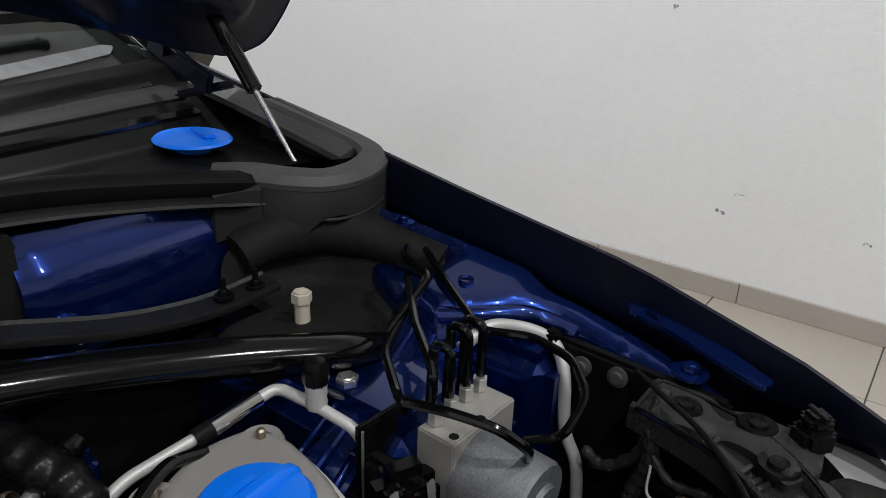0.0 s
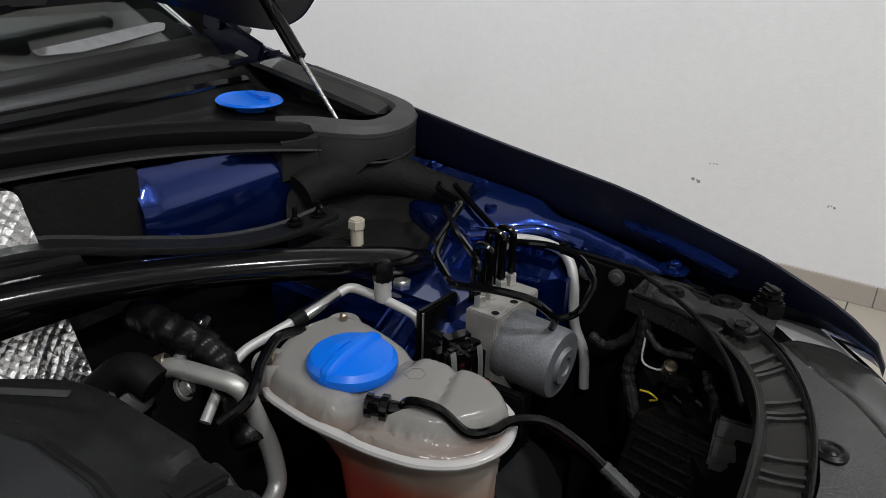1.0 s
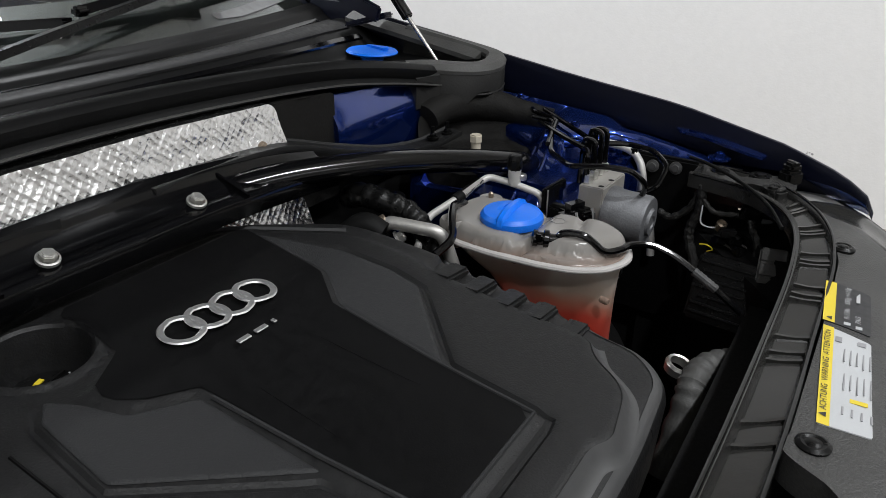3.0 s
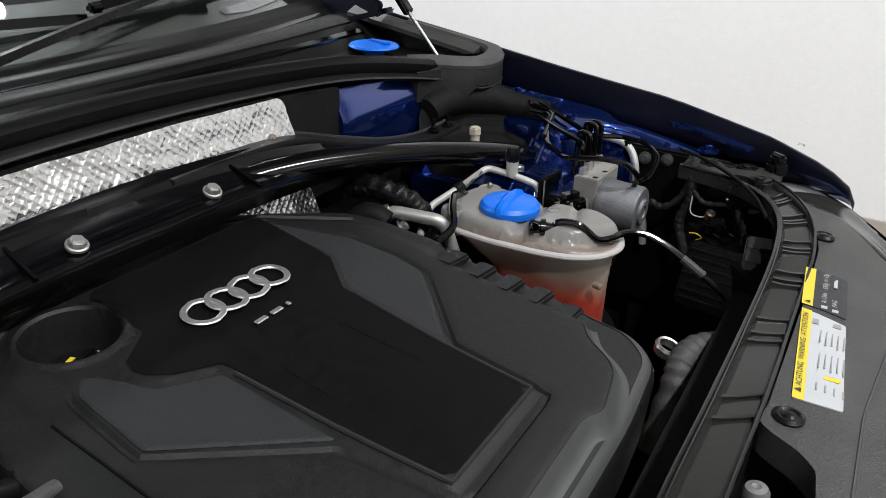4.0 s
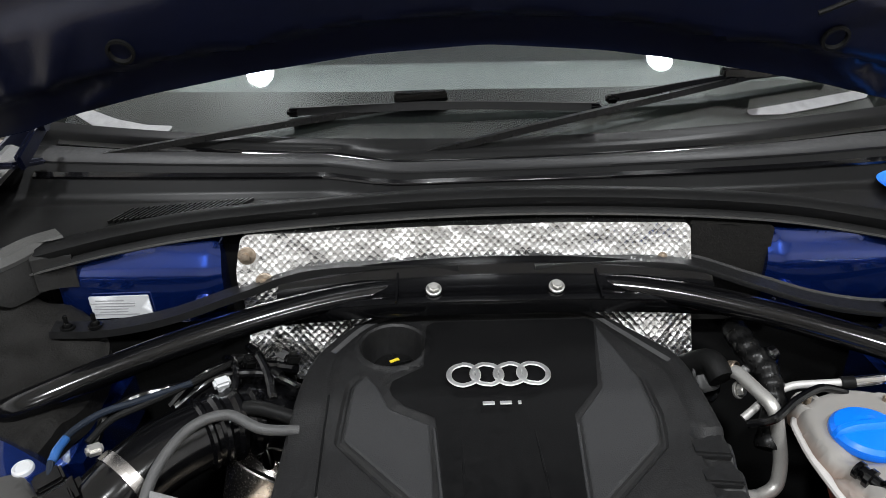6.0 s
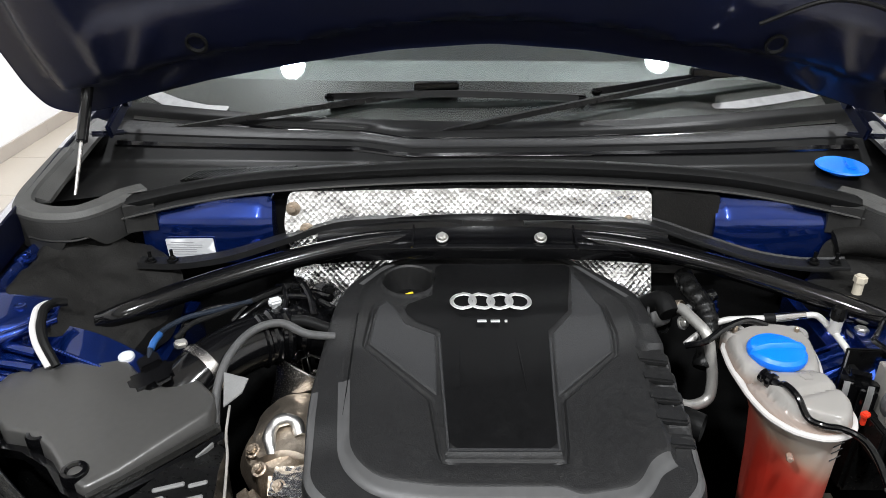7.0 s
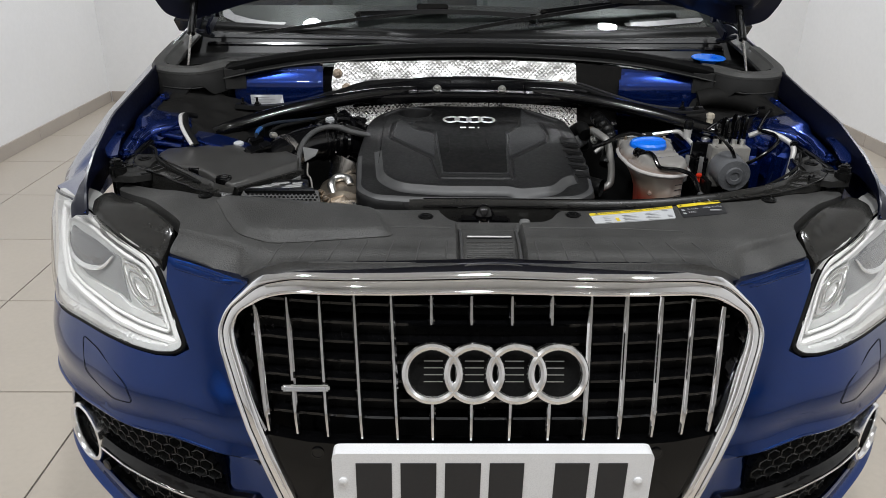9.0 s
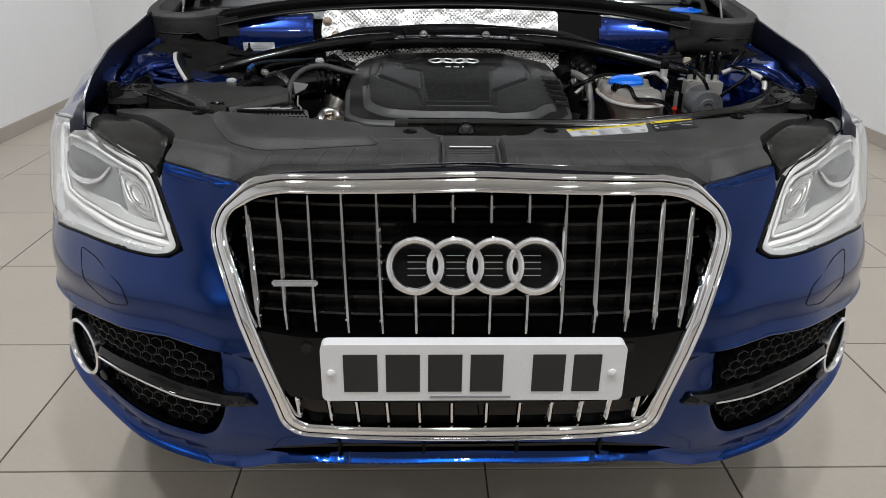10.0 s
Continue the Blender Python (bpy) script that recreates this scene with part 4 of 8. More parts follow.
# inner wings: blue rails
for sg in (1, -1):
    bm = bmesh.new()
    line = rounded([(.664, .735), (.700, .690), (.726, .668), (.737, .640), (.728, .54), (.712, .49), (.745, .47), (.766, .55), (.772, .64), (.778, .75), (.782, .95), (.74, .96), (.71, .86), (.670, .79)], 0.012)

    def rail_z(p):
        z = np.interp(p[:, 1], [.45, .53, .63, .67, .70, .86, .96], [.930, .944, .960, .964, .969, .982, .986])
        d = edge_gap(line, p)
        # tilted flat by the mat, stepped down beneath it
        z = z + .20 * (p[:, 0] - .715) * step01(p[:, 1], .66, .70) - .030 * step01(p[:, 1], .765, .80) * (1 - step01(p[:, 0], .752, .766))
        return z - 0.016 * (1 - np.sqrt(np.clip(1 - (1 - np.clip(d / .016, 0, 1)) ** 2, 0, 1)))

    sheet(bm, line, 0.012, lambda p: np.c_[p, rail_z(p)], lambda p: np.c_[p, rail_z(p) - .07], rings=(0.004, 0.010))
    if sg < 0:
        mirror(bm)
    rail = part("inner_wing", bm, PAINT_IN, car, "glossy blue inner wing rail", 40)
    bm = bmesh.new()
    tube(bm, [(.668, .735, .950), (.690, .697, .955), (.715, .672, .955), (.733, .655, .948), (.738, .62, .942)], 0.009, 12, 6)
    if sg < 0:
        mirror(bm)
    part("pressed_rib", bm, PAINT_IN, rail)
    for k in range(3):
        bm = bmesh.new()
        if sg < 0 and k:
            continue
        tube(bm, [(.70 + .010 * k, .690 - .010 * k, .945), (.702 + .011 * k, .686 - .010 * k, .90), (.70 + .011 * k, .685 - .010 * k, .84)], 0.007, 10, 4)
        if sg < 0:
            mirror(bm)
        part("pressed_rib", bm, PAINT_IN, rail)
    bm = bmesh.new()
    if sg > 0:
        box(bm, pose(.585, .742, .880, 0, -16, 12), (.23, .052, .060), .010, 3)
        tube(bm, [(.485, .722, .884), (.57, .738, .907), (.66, .758, .934)], .004, 8, 4)
        tube(bm, [(.490, .745, .888), (.57, .760, .911), (.66, .780, .937)], .003, 8, 4)
    else:
        sweep(bm, [(-.715, .728, .914), (-.66, .718, .912), (-.60, .698, .908), (-.54, .668, .900), (-.50, .640, .892)], [(-.030, -.05), (.030, -.05), (.034, .006), (.026, .018), (-.022, .024), (-.034, .012)], 5)
    part("pressed_panel", bm, PAINT_IN, rail, "pressed blue beam beside the inner wing", 40)
    if sg < 0:
        # beaded rods added to give the row of dotted glints on the beam
        for a, b, r in (((-.660, .690, .930), (-.545, .645, .916), .0030), ((-.650, .672, .920), (-.575, .640, .912), .0024)):
            bm = bmesh.new()
            tube(bm, [a, tuple((Vector(a) + Vector(b)) / 2), b], r, 8, 24, 1, .0012, 1)
            part("seam_bead", bm, PAINT_IN, rail, "beaded rod on the blue beam, added for dotted glints")
        bm = bmesh.new()
        sheet(bm, rounded([(-.735, .622), (-.66, .618), (-.655, .672), (-.69, .690), (-.735, .676)], .012), .010, lambda p: np.c_[p, .906 + .55 * (p[:, 1] - .63)], lambda p: np.c_[p, np.full(len(p), .80)], rings=(.004,))
        part("fluted_wall", bm, PAINT_IN, rail, "blue fluted wall of the inner wing", 40)
        for a, b in (((-.716, .678, .944), (-.660, .664, .938)), ((-.720, .655, .930), (-.660, .648, .924)), ((-.718, .634, .917), (-.660, .630, .912))):
            bm = bmesh.new()
            tube(bm, [a, tuple((Vector(a) + Vector(b)) / 2), b], .0085, 12, 4, .7)
            part("pressed_rib", bm, PAINT_IN, rail)
    for bx, by, bz in ((.766, .862, .986), (.727, .506, .950)):
        bm = bmesh.new()
        hexbolt(bm, (bx * sg, by, bz), (0, 0, 1), 0.0075, 0.008, 2.2)
        part("wing_bolt", bm, PAINT_IN, rail, "blue painted wing bolt")
    bm = bmesh.new()
    lathe(bm, (.712 * sg, .735, .9735), (0, 0, 1), [(.008, -.004), (.008, .0008), (.0055, .001), (.005, .0002), (0, .0002)], 18)
    part("rail_plug", bm, PAINT_IN, rail)
    # the lower box rail
    bm = bmesh.new()
    box(bm, pose(sg * (.700 if sg > 0 else .680), .705, .855 if sg > 0 else .815, 0, 0, 0), (.06 if sg > 0 else .13, .18, .16), 0.02, 3)
    part("chassis_rail", bm, PAINT_IN, rail, "blue chassis rail beside the wheel house")
    for k in range(2):
        bm = bmesh.new()
        if sg > 0:
            tube(bm, [(.669, .64, .915 - .05 * k), (.668, .70, .915 - .05 * k), (.669, .775, .915 - .05 * k)], 0.004, 10, 4)
        else:
            hexbolt(bm, (-.745, .60 + .055 * k, .957 + .006 * k), (0, 0, 1), .004, .003, 1.6)
        part("pressed_bead", bm, PAINT_IN, rail)
    bm = bmesh.new()
    box(bm, pose(sg * .724, .560, .800, 0, 0, sg * -4), (.016, .190, .28), 0.004, 2)
    part("lamp_carrier_wall", bm, COVER, rail, "dark wall behind the headlamp")
    bm = bmesh.new()
    box(bm, pose(sg * .60, .83 if sg < 0 else .80, .835 if sg < 0 else .845, 0, 0, 0), (.17, .24 if sg < 0 else .30, .13 if sg < 0 else .15), 0.03, 3)
    part("strut_tower", bm, PAINT_IN, rail, "blue strut tower")

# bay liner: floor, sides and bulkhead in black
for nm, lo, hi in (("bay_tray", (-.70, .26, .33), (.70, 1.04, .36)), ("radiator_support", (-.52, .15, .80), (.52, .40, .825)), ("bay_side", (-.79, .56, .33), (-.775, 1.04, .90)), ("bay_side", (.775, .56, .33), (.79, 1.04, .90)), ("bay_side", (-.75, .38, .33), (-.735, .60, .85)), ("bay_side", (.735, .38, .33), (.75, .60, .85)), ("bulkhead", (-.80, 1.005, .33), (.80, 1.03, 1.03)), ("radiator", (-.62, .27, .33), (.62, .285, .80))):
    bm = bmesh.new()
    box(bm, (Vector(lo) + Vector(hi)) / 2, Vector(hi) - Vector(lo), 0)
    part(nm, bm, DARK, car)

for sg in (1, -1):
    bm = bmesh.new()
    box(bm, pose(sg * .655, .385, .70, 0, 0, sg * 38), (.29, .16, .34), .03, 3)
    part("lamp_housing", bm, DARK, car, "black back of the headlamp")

# rear of the car: closed cabin, roof and wheels
bm = bmesh.new()
rows = []
for y, zb, w in ((1.30, 1.02, .93), (1.9, 1.02, .945), (2.6, 1.03, .945), (3.4, 1.04, .94), (4.1, 1.05, .90), (4.45, 1.0, .80)):
    rows.append([bm.verts.new((sgn * ww * w, y, z)) for sgn, ww, z in ((-1, .92, .30), (-1, 1.0, .50), (-1, 1.005, .75), (-1, .97, zb), (1, .97, zb), (1, 1.005, .75), (1, 1.0, .50), (1, .92, .30))])
for a, b in zip(rows, rows[1:]):
    for j in (0, 1, 2, 4, 5, 6):
        bm.faces.new((a[j], a[j + 1], b[j + 1], b[j]))
bm.faces.new(rows[-1])
part("body_side", bm, PAINT, car, "blue body sides and tail", 25)
bm = bmesh.new()
rows = []
for y, z, w in ((2.05, 1.60, .60), (2.3, 1.645, .64), (3.0, 1.655, .64), (3.8, 1.60, .62), (4.2, 1.45, .60), (4.45, 1.05, .74)):
    rows.append([bm.verts.new((sgn * ww * w, y, z - dz)) for sgn, ww, dz in ((-1, 1.02, .05), (-1, .9, .012), (-1, .45, 0), (1, .45, 0), (1, .9, .012), (1, 1.02, .05))])
for a, b in zip(rows, rows[1:]):
    for j in range(5):
        bm.faces.new((a[j], a[j + 1], b[j + 1], b[j]))
part("roof", bm, PAINT, car, "blue roof", 30)
for sg in (1, -1):
    bm = bmesh.new()
    rows = [[(sg * .90, 1.40, 1.03), (sg * .61, 2.05, 1.56)], [(sg * .91, 2.4, 1.03), (sg * .65, 2.4, 1.60)], [(sg * .91, 3.6, 1.04), (sg * .64, 3.6, 1.58)], [(sg * .85, 4.3, 1.05), (sg * .62, 4.2, 1.42)]]
    vv = [[bm.verts.new(v) for v in r] for r in rows]
    for a, b in zip(vv, vv[1:]):
        bm.faces.new((a[0], a[1], b[1], b[0]))
    part("side_window", bm, GLOSS, car, "dark side windows")
    bm = bmesh.new()
    sweep(bm, [(sg * .84, 1.33, 1.10), (sg * .74, 1.70, 1.36), (sg * .62, 2.06, 1.57)], [(-.03, -.02), (.03, -.02), (.03, .02), (-.03, .02)], 5)
    part("windscreen_pillar", bm, GLOSS, car, "gloss black windscreen pillar trim")
    for wy in (.93, 3.74):
        bm = bmesh.new()
        lathe(bm, (sg * .66, wy, .36), (sg, 0, 0), [(.22, 0), (.345, 0), (.36, .03), (.36, .20), (.345, .235), (.25, .24), (.235, .22)], 40)
        wheel = part("wheel", bm, TYRE, car, "black tyre on a silver rim")
        bm = bmesh.new()
        lathe(bm, (sg * .66, wy, .36), (sg, 0, 0), [(.24, .18), (.235, .225), (.20, .20), (.05, .19), (.03, .215), (0, .215)], 30)
        part("rim", bm, ALU, wheel)

# ---- bonnet, windscreen and scuttle ----
HINGE = Vector((0, 1.24, 1.13))
OPEN = radians(66)
ALONG, OUTWARD = Vector((0, -math.cos(OPEN), math.sin(OPEN))), Vector((0, math.sin(OPEN), math.cos(OPEN)))


def bonnet_place(p, lift):
    """Points (x, v) of the raised bonnet, v up from the hinge line; lift: away from the engine."""
    lift = np.broadcast_to(np.asarray(lift, float), len(p))
    crown = -0.05 * (p[:, 0] / .9) ** 2 - 0.05 * (np.clip(p[:, 1], 0, 1.2) / 1.1) ** 2 + lift
    return np.array([HINGE + ALONG * v + OUTWARD * c for v, c in zip(p[:, 1], crown)]) * [0, 1, 1] + np.c_[p[:, 0], 0 * p[:, 0], 0 * p[:, 0]]


half = [(0, .165), (.18, .152), (.34, .128), (.52, .095), (.64, .066), (.72, .040), (.79, .028), (.838, .048), (.858, .10), (.872, .20), (.878, .45), (.862, .75), (.80, .98), (.60, 1.07), (.3, 1.11), (0, 1.12)]
BONNET = rounded(both(half), 0.02)


def inner_lift(p):
    d = edge_gap(BONNET, p)
    frame_in = step01(d, .05, .07) - step01(d, .15, .19)
    ribs = np.exp(-((np.abs(p[:, 0]) - .30 - .25 * p[:, 1]) / .05) ** 2)
    # short stiffening beads that fan out beside the hinges
    a, b = np.abs(p[:, 0]) - .70, p[:, 1] - .02
    turn, far = np.arctan2(b, -a), np.hypot(a, b)
    fan = np.clip(np.sin(turn * 13), 0, 1) * step01(far, .08, .12) * (1 - step01(far, .20, .26)) * (turn > 0) * (turn < 1.7)
    return -0.012 - 0.020 * np.clip(frame_in + .8 * ribs * (d > .05), 0, 1) - .007 * fan


bm = bmesh.new()
sheet(bm, BONNET, 0.03, lambda p: bonnet_place(p, 0.0), lambda p: bonnet_place(p, -0.014), rings=(0.006,))
bonnet = part("bonnet", bm, PAINT, car, "deep blue bonnet raised on gas struts", 40)
bm = bmesh.new()
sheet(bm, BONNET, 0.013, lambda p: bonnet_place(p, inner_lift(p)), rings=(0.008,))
part("bonnet_lining", bm, LINING, bonnet, "pressed blue underside of the bonnet, darkened for shade", 40)
for x, v in ((-.52, .19), (.50, .19), (-.40, .34), (.40, .34)):
    bm = bmesh.new()
    q = bonnet_place(np.array([[x, v]]), -0.037)[0]
    lathe(bm, q, -OUTWARD, [(.020, -.004), (.020, .001), (.016, .0015), (.014, -.006), (0, -.008)], 20)
    part("lining_plug", bm, RUBBER, bonnet, "oval rubber plug")
bm = bmesh.new()
tube(bm, [tuple(q) for q in bonnet_place(np.array([(.45, .24), (.55, .29), (.66, .27), (.71, .21), (.74, .13)]), -0.05)], 0.004, 8, 6)
part("washer_hose", bm, RUBBER, bonnet, "thin black washer hose")
for sg in (1, -1):
    bm = bmesh.new()
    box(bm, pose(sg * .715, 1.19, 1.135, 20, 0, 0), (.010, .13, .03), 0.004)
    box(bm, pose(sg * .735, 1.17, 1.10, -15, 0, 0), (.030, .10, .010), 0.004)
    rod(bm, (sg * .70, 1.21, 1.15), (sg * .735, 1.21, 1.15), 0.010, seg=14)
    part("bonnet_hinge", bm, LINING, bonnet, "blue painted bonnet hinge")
    # gas strut
    lowp, mid, up = Vector((sg * .746, .992, 1.000)), Vector((sg * .750, 1.090, 1.108)), Vector((sg * .752, 1.205, 1.245))
    bm = bmesh.new()
    rod(bm, mid, up, 0.0105, seg=18, bevel=0.002)
    strut = part("gas_strut", bm, GLOSS, bonnet, "black gas strut with a bright piston rod")
    bm = bmesh.new()
    rod(bm, lowp, mid, 0.0038, seg=12)
    part("piston_rod", bm, STEEL, strut)
    bm = bmesh.new()
    bmesh.ops.create_icosphere(bm, subdivisions=2, radius=0.011, matrix=Matrix.Translation(up))
    box(bm, tuple(up + Vector((0, 0, 0.004))), (.026, .02, .03), 0.004)
    part("strut_socket", bm, PLASTIC, strut)
    bm = bmesh.new()
    bmesh.ops.create_icosphere(bm, subdivisions=2, radius=0.010, matrix=Matrix.Translation(lowp))
    rod(bm, lowp, lowp - Vector((0, 0, .06)), 0.006)
    part("strut_foot", bm, PLASTIC, strut)

# windscreen: a curved pane over a dark dashboard
SLOPE = math.tan(radians(34))


def screen(p, lift=0.0):
    x, v = p[:, 0], p[:, 1]
    y = 1.195 + .13 * (x / .7) ** 2 + v
    return np.c_[x, y, 1.100 + v * SLOPE - .22 * v * v + lift]


bm = bmesh.new()
pane = rounded([(-.80, 0), (.80, 0), (.60, .86), (-.60, .86)], 0.05)
sheet(bm, pane, 0.05, screen, lambda p: screen(p, -.005), rings=(0.01,), back=True)
ws = part("windscreen", bm, GLASS, car, "green-tinted curved windscreen with lamps mirrored in it", 60)
ws.visible_shadow = False
bm = bmesh.new()
band = rounded([(-.795, .004), (.795, .004), (.755, .085), (.40, .105), (0, .115), (-.40, .105), (-.755, .085)], 0.02)
sheet(bm, band, 0.04, lambda p: screen(p, -.0065))
part("screen_frit", bm, SCUTTLE, ws, "black printed band along the pane's foot")
# pale speckled strips laid over the glass at its lower corners
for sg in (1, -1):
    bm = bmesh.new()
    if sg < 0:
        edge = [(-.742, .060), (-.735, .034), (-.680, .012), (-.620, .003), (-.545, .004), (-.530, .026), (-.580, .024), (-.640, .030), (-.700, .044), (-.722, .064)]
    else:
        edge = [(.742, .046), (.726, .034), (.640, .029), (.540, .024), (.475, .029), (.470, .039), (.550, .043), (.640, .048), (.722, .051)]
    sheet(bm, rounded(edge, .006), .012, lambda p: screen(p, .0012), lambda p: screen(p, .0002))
    part("pale_screen_edge", bm, PALEGLASS, ws, "pale strip over the lower corner of the glass")
bm = bmesh.new()
sheet(bm, rounded([(-.86, 1.26), (.86, 1.26), (.84, 2.05), (-.84, 2.05)], .05), 0.05, lambda p: np.c_[p, 1.045 + .06 * np.exp(-((p[:, 1] - 1.75) / .2) ** 2) - .05 * step01(p[:, 1], 1.45, 1.26)], lambda p: np.c_[p, np.full(len(p), .8)])
part("dashboard", bm, CABIN, car, "dark grey dashboard top behind the glass", 40)
for sx_ in (-.37, .37):
    bm = bmesh.new()
    box(bm, pose(sx_, 2.75, .95, -12, 0, 0), (.50, .14, .66), 0.05, 3)
    box(bm, pose(sx_, 2.82, 1.36, -8, 0, 0), (.26, .09, .18), 0.03, 3)
    part("seat", bm, CABIN, car, "dark front seat")
bm = bmesh.new()
box(bm, (0, 3.0, 1.0), (1.6, 2.4, .02), 0)
part("cabin_floor", bm, CABIN, car)

# scuttle: wavy black plastic between seal and screen
SC_V = np.array([-.4, 0, .10, .30, .37, .56, .62, .68, .71, .78, .82, 1.0, 1.3])
SC_Z = np.array([1.070, 1.078, 1.058, 1.055, 1.060, 1.094, 1.096, 1.093, 1.086, 1.102, 1.106, 1.112, 1.12])


def cowl_wave(x):
    """How far the scuttle's fold runs up towards the glass: high at the driver's end, a quick drop, then a slow rise."""
    return .17 * (1 - step01(x, -.27, -.13)) + .15 * np.clip((np.asarray(x) + .10) / .75, 0, 1)


def scuttle(p):
    x, v = p[:, 0], p[:, 1]
    back = 1.215 + .12 * (x / .7) ** 2
    front = 1.012 - .055 * (x / .7) ** 2
    shift = cowl_wave(x) * step01(v, .1, .35) * (1 - step01(v, .9, 1.0))
    z = np.interp(v - shift, SC_V, SC_Z) - .030 * (x / .75) ** 2 * (1 - v)
    return np.c_[x, front + (back - front) * v, z]


bm = bmesh.new()
nx, nv = 120, 90
grid = np.array([(x, v) for x in np.linspace(-.80, .80, nx) for v in np.linspace(0, 1, nv)])
vv = [bm.verts.new(q) for q in scuttle(grid)]
for i in range(nx - 1):
    for j in range(nv - 1):
        bm.faces.new((vv[i * nv + j], vv[(i + 1) * nv + j], vv[(i + 1) * nv + j + 1], vv[i * nv + j + 1]))
cowl = part("scuttle_panel", bm, SCUTTLE, car, "satin black wavy scuttle panel below the windscreen", 50)
def cowl_strip(name, v0, v1, lift, m, label, x0=-.74, x1=.74):
    """A strip of the scuttle between two heights of its profile, following its wave."""
    bm = bmesh.new()
    cols = []
    for x in np.linspace(x0, x1, 150):
        wave = float(cowl_wave(x))
        row = []
        for k, f in enumerate((0, 0, .1, .5, .9, 1, 1)):
            v = v0 + (v1 - v0) * f + wave
            q = scuttle(np.array([(x, v)]))[0]
            row.append(bm.verts.new((q[0], q[1], q[2] + (lift if 0 < k < 6 else -.004))))
        cols.append(row)
    for a, b in zip(cols, cols[1:]):
        for k in range(6):
            bm.faces.new((a[k], a[k + 1], b[k + 1], b[k]))
    part(name, bm, m, cowl, label, 50)


# the band's paler colour stands in for sheen on its upward face
cowl_strip("cowl_band", .53, .665, .003, COWLBAND, "band of the scuttle coloured lighter for its sheen")
cowl_strip("cowl_trim", .70, .735, .004, GLOSS, "gloss black trim line")
cowl_strip("cowl_trim", .45, .475, .004, GLOSS, "gloss black trim line")
# air vent with slanting slats at the driver's end


def on_scuttle(x, y):
    back, front = 1.215 + .12 * (x / .7) ** 2, 1.012 - .055 * (x / .7) ** 2
    return Vector(scuttle(np.array([(x, (y - front) / (back - front))]))[0])


for k in range(24):
    bm = bmesh.new()
    x = -.565 + .0078 * k
    y = 1.052 + .10 * (x + .565)
    a, b = on_scuttle(x, y), on_scuttle(x + .022, y + .044)
    lift = Vector((0, 0, .003))
    sweep(bm, [a + lift, (a + b) / 2 + lift, b + lift], [(-.0014, -.006), (.0014, -.006), (.0014, .002), (-.0014, .002)], 2)
    part("vent_slat", bm, PLASTIC, cowl)
for x0, x1, v in ((-.05, .05, .06), (.12, .24, .16)):
    bm = bmesh.new()
    q = scuttle(np.array([(x, v) for x in np.linspace(x0, x1, 5)])) + [0, 0, .003]
    tube(bm, [tuple(a) for a in q], 0.004, 8, 3, 0.5)
    part("moulded_tab", bm, COVER_EDGE, cowl)

# wipers


def wiper(base, knee, tip, b0, b1):
    w = thing("wiper", base, "black windscreen wiper arm and blade resting on the glass", "wiper", "pair of wipers")
    bm = bmesh.new()
    sweep(bm, [base, knee, tip], [(-.007, -.004), (.007, -.004), (.005, .006), (-.005, .006)], 10)
    part("arm", bm, PLASTIC, w)
    bm = bmesh.new()
    mid = (Vector(b0) + Vector(b1)) / 2 + Vector((0, -.012, .010))
    sweep(bm, [b0, mid, b1], [(-.008, -.004), (.008, -.004), (.003, .008), (-.003, .008)], 12)
    bl = part("blade", bm, RUBBER, w, "black rubber blade")
    bm = bmesh.new()
    box(bm, Matrix.Translation(Vector(tip) + Vector((0, 0, .010))) @ Matrix.Rotation(radians(4), 4, "Z"), (.09, .020, .018), 0.003)
    part("blade_clip", bm, GLOSS, w)
    bm = bmesh.new()
    lathe(bm, base, (0, -.2, 1), [(.014, -.03), (.014, .002), (.010, .007), (0, .008)], 18)
    part("pivot_cap", bm, PLASTIC, w)
    for b in (b0, b1):
        bm = bmesh.new()
        box(bm, b, (.022, .018, .014), 0.004)
        part("end_cap", bm, GLOSS, bl)
    return w


wiper((-.665, 1.235, 1.082), (-.40, 1.243, 1.122), (-.10, 1.272, 1.158), (-.315, 1.268, 1.146), (.195, 1.262, 1.146))
wiper((-.17, 1.170, 1.084), (.12, 1.215, 1.135), (.47, 1.318, 1.178), (.225, 1.270, 1.158), (.66, 1.385, 1.176))

# rubber seal along the bulkhead, with its corner blocks
SEAL = [(-.645, .965, 1.026), (-.52, .982, 1.050), (-.39, .995, 1.066), (-.2, 1.003, 1.078), (0, 1.006, 1.084), (.2, 1.003, 1.081), (.39, .995, 1.070), (.52, .982, 1.053), (.645, .965, 1.030)]
bm = bmesh.new()
sweep(bm, SEAL, [(.014, -.014), (.018, -.011), (.016, -.006), (.009, -.002), (.014, .006), (.015, .014), (.008, .021), (-.004, .023), (-.018, .018), (-.022, .004), (-.022, -.014)], 8)
seal = whole("bulkhead_seal", bm, RUBBER, "long black rubber seal along the bulkhead", "seal", angle=45)
bm = bmesh.new()
sweep(bm, [(x, y - .019, z - .009) for x, y, z in SEAL], [(-.001, -.0012), (.0016, -.0012), (.0016, .0012), (-.001, .0012)], 8)
part("moulding_line", bm, RUBBER_GREY, seal)
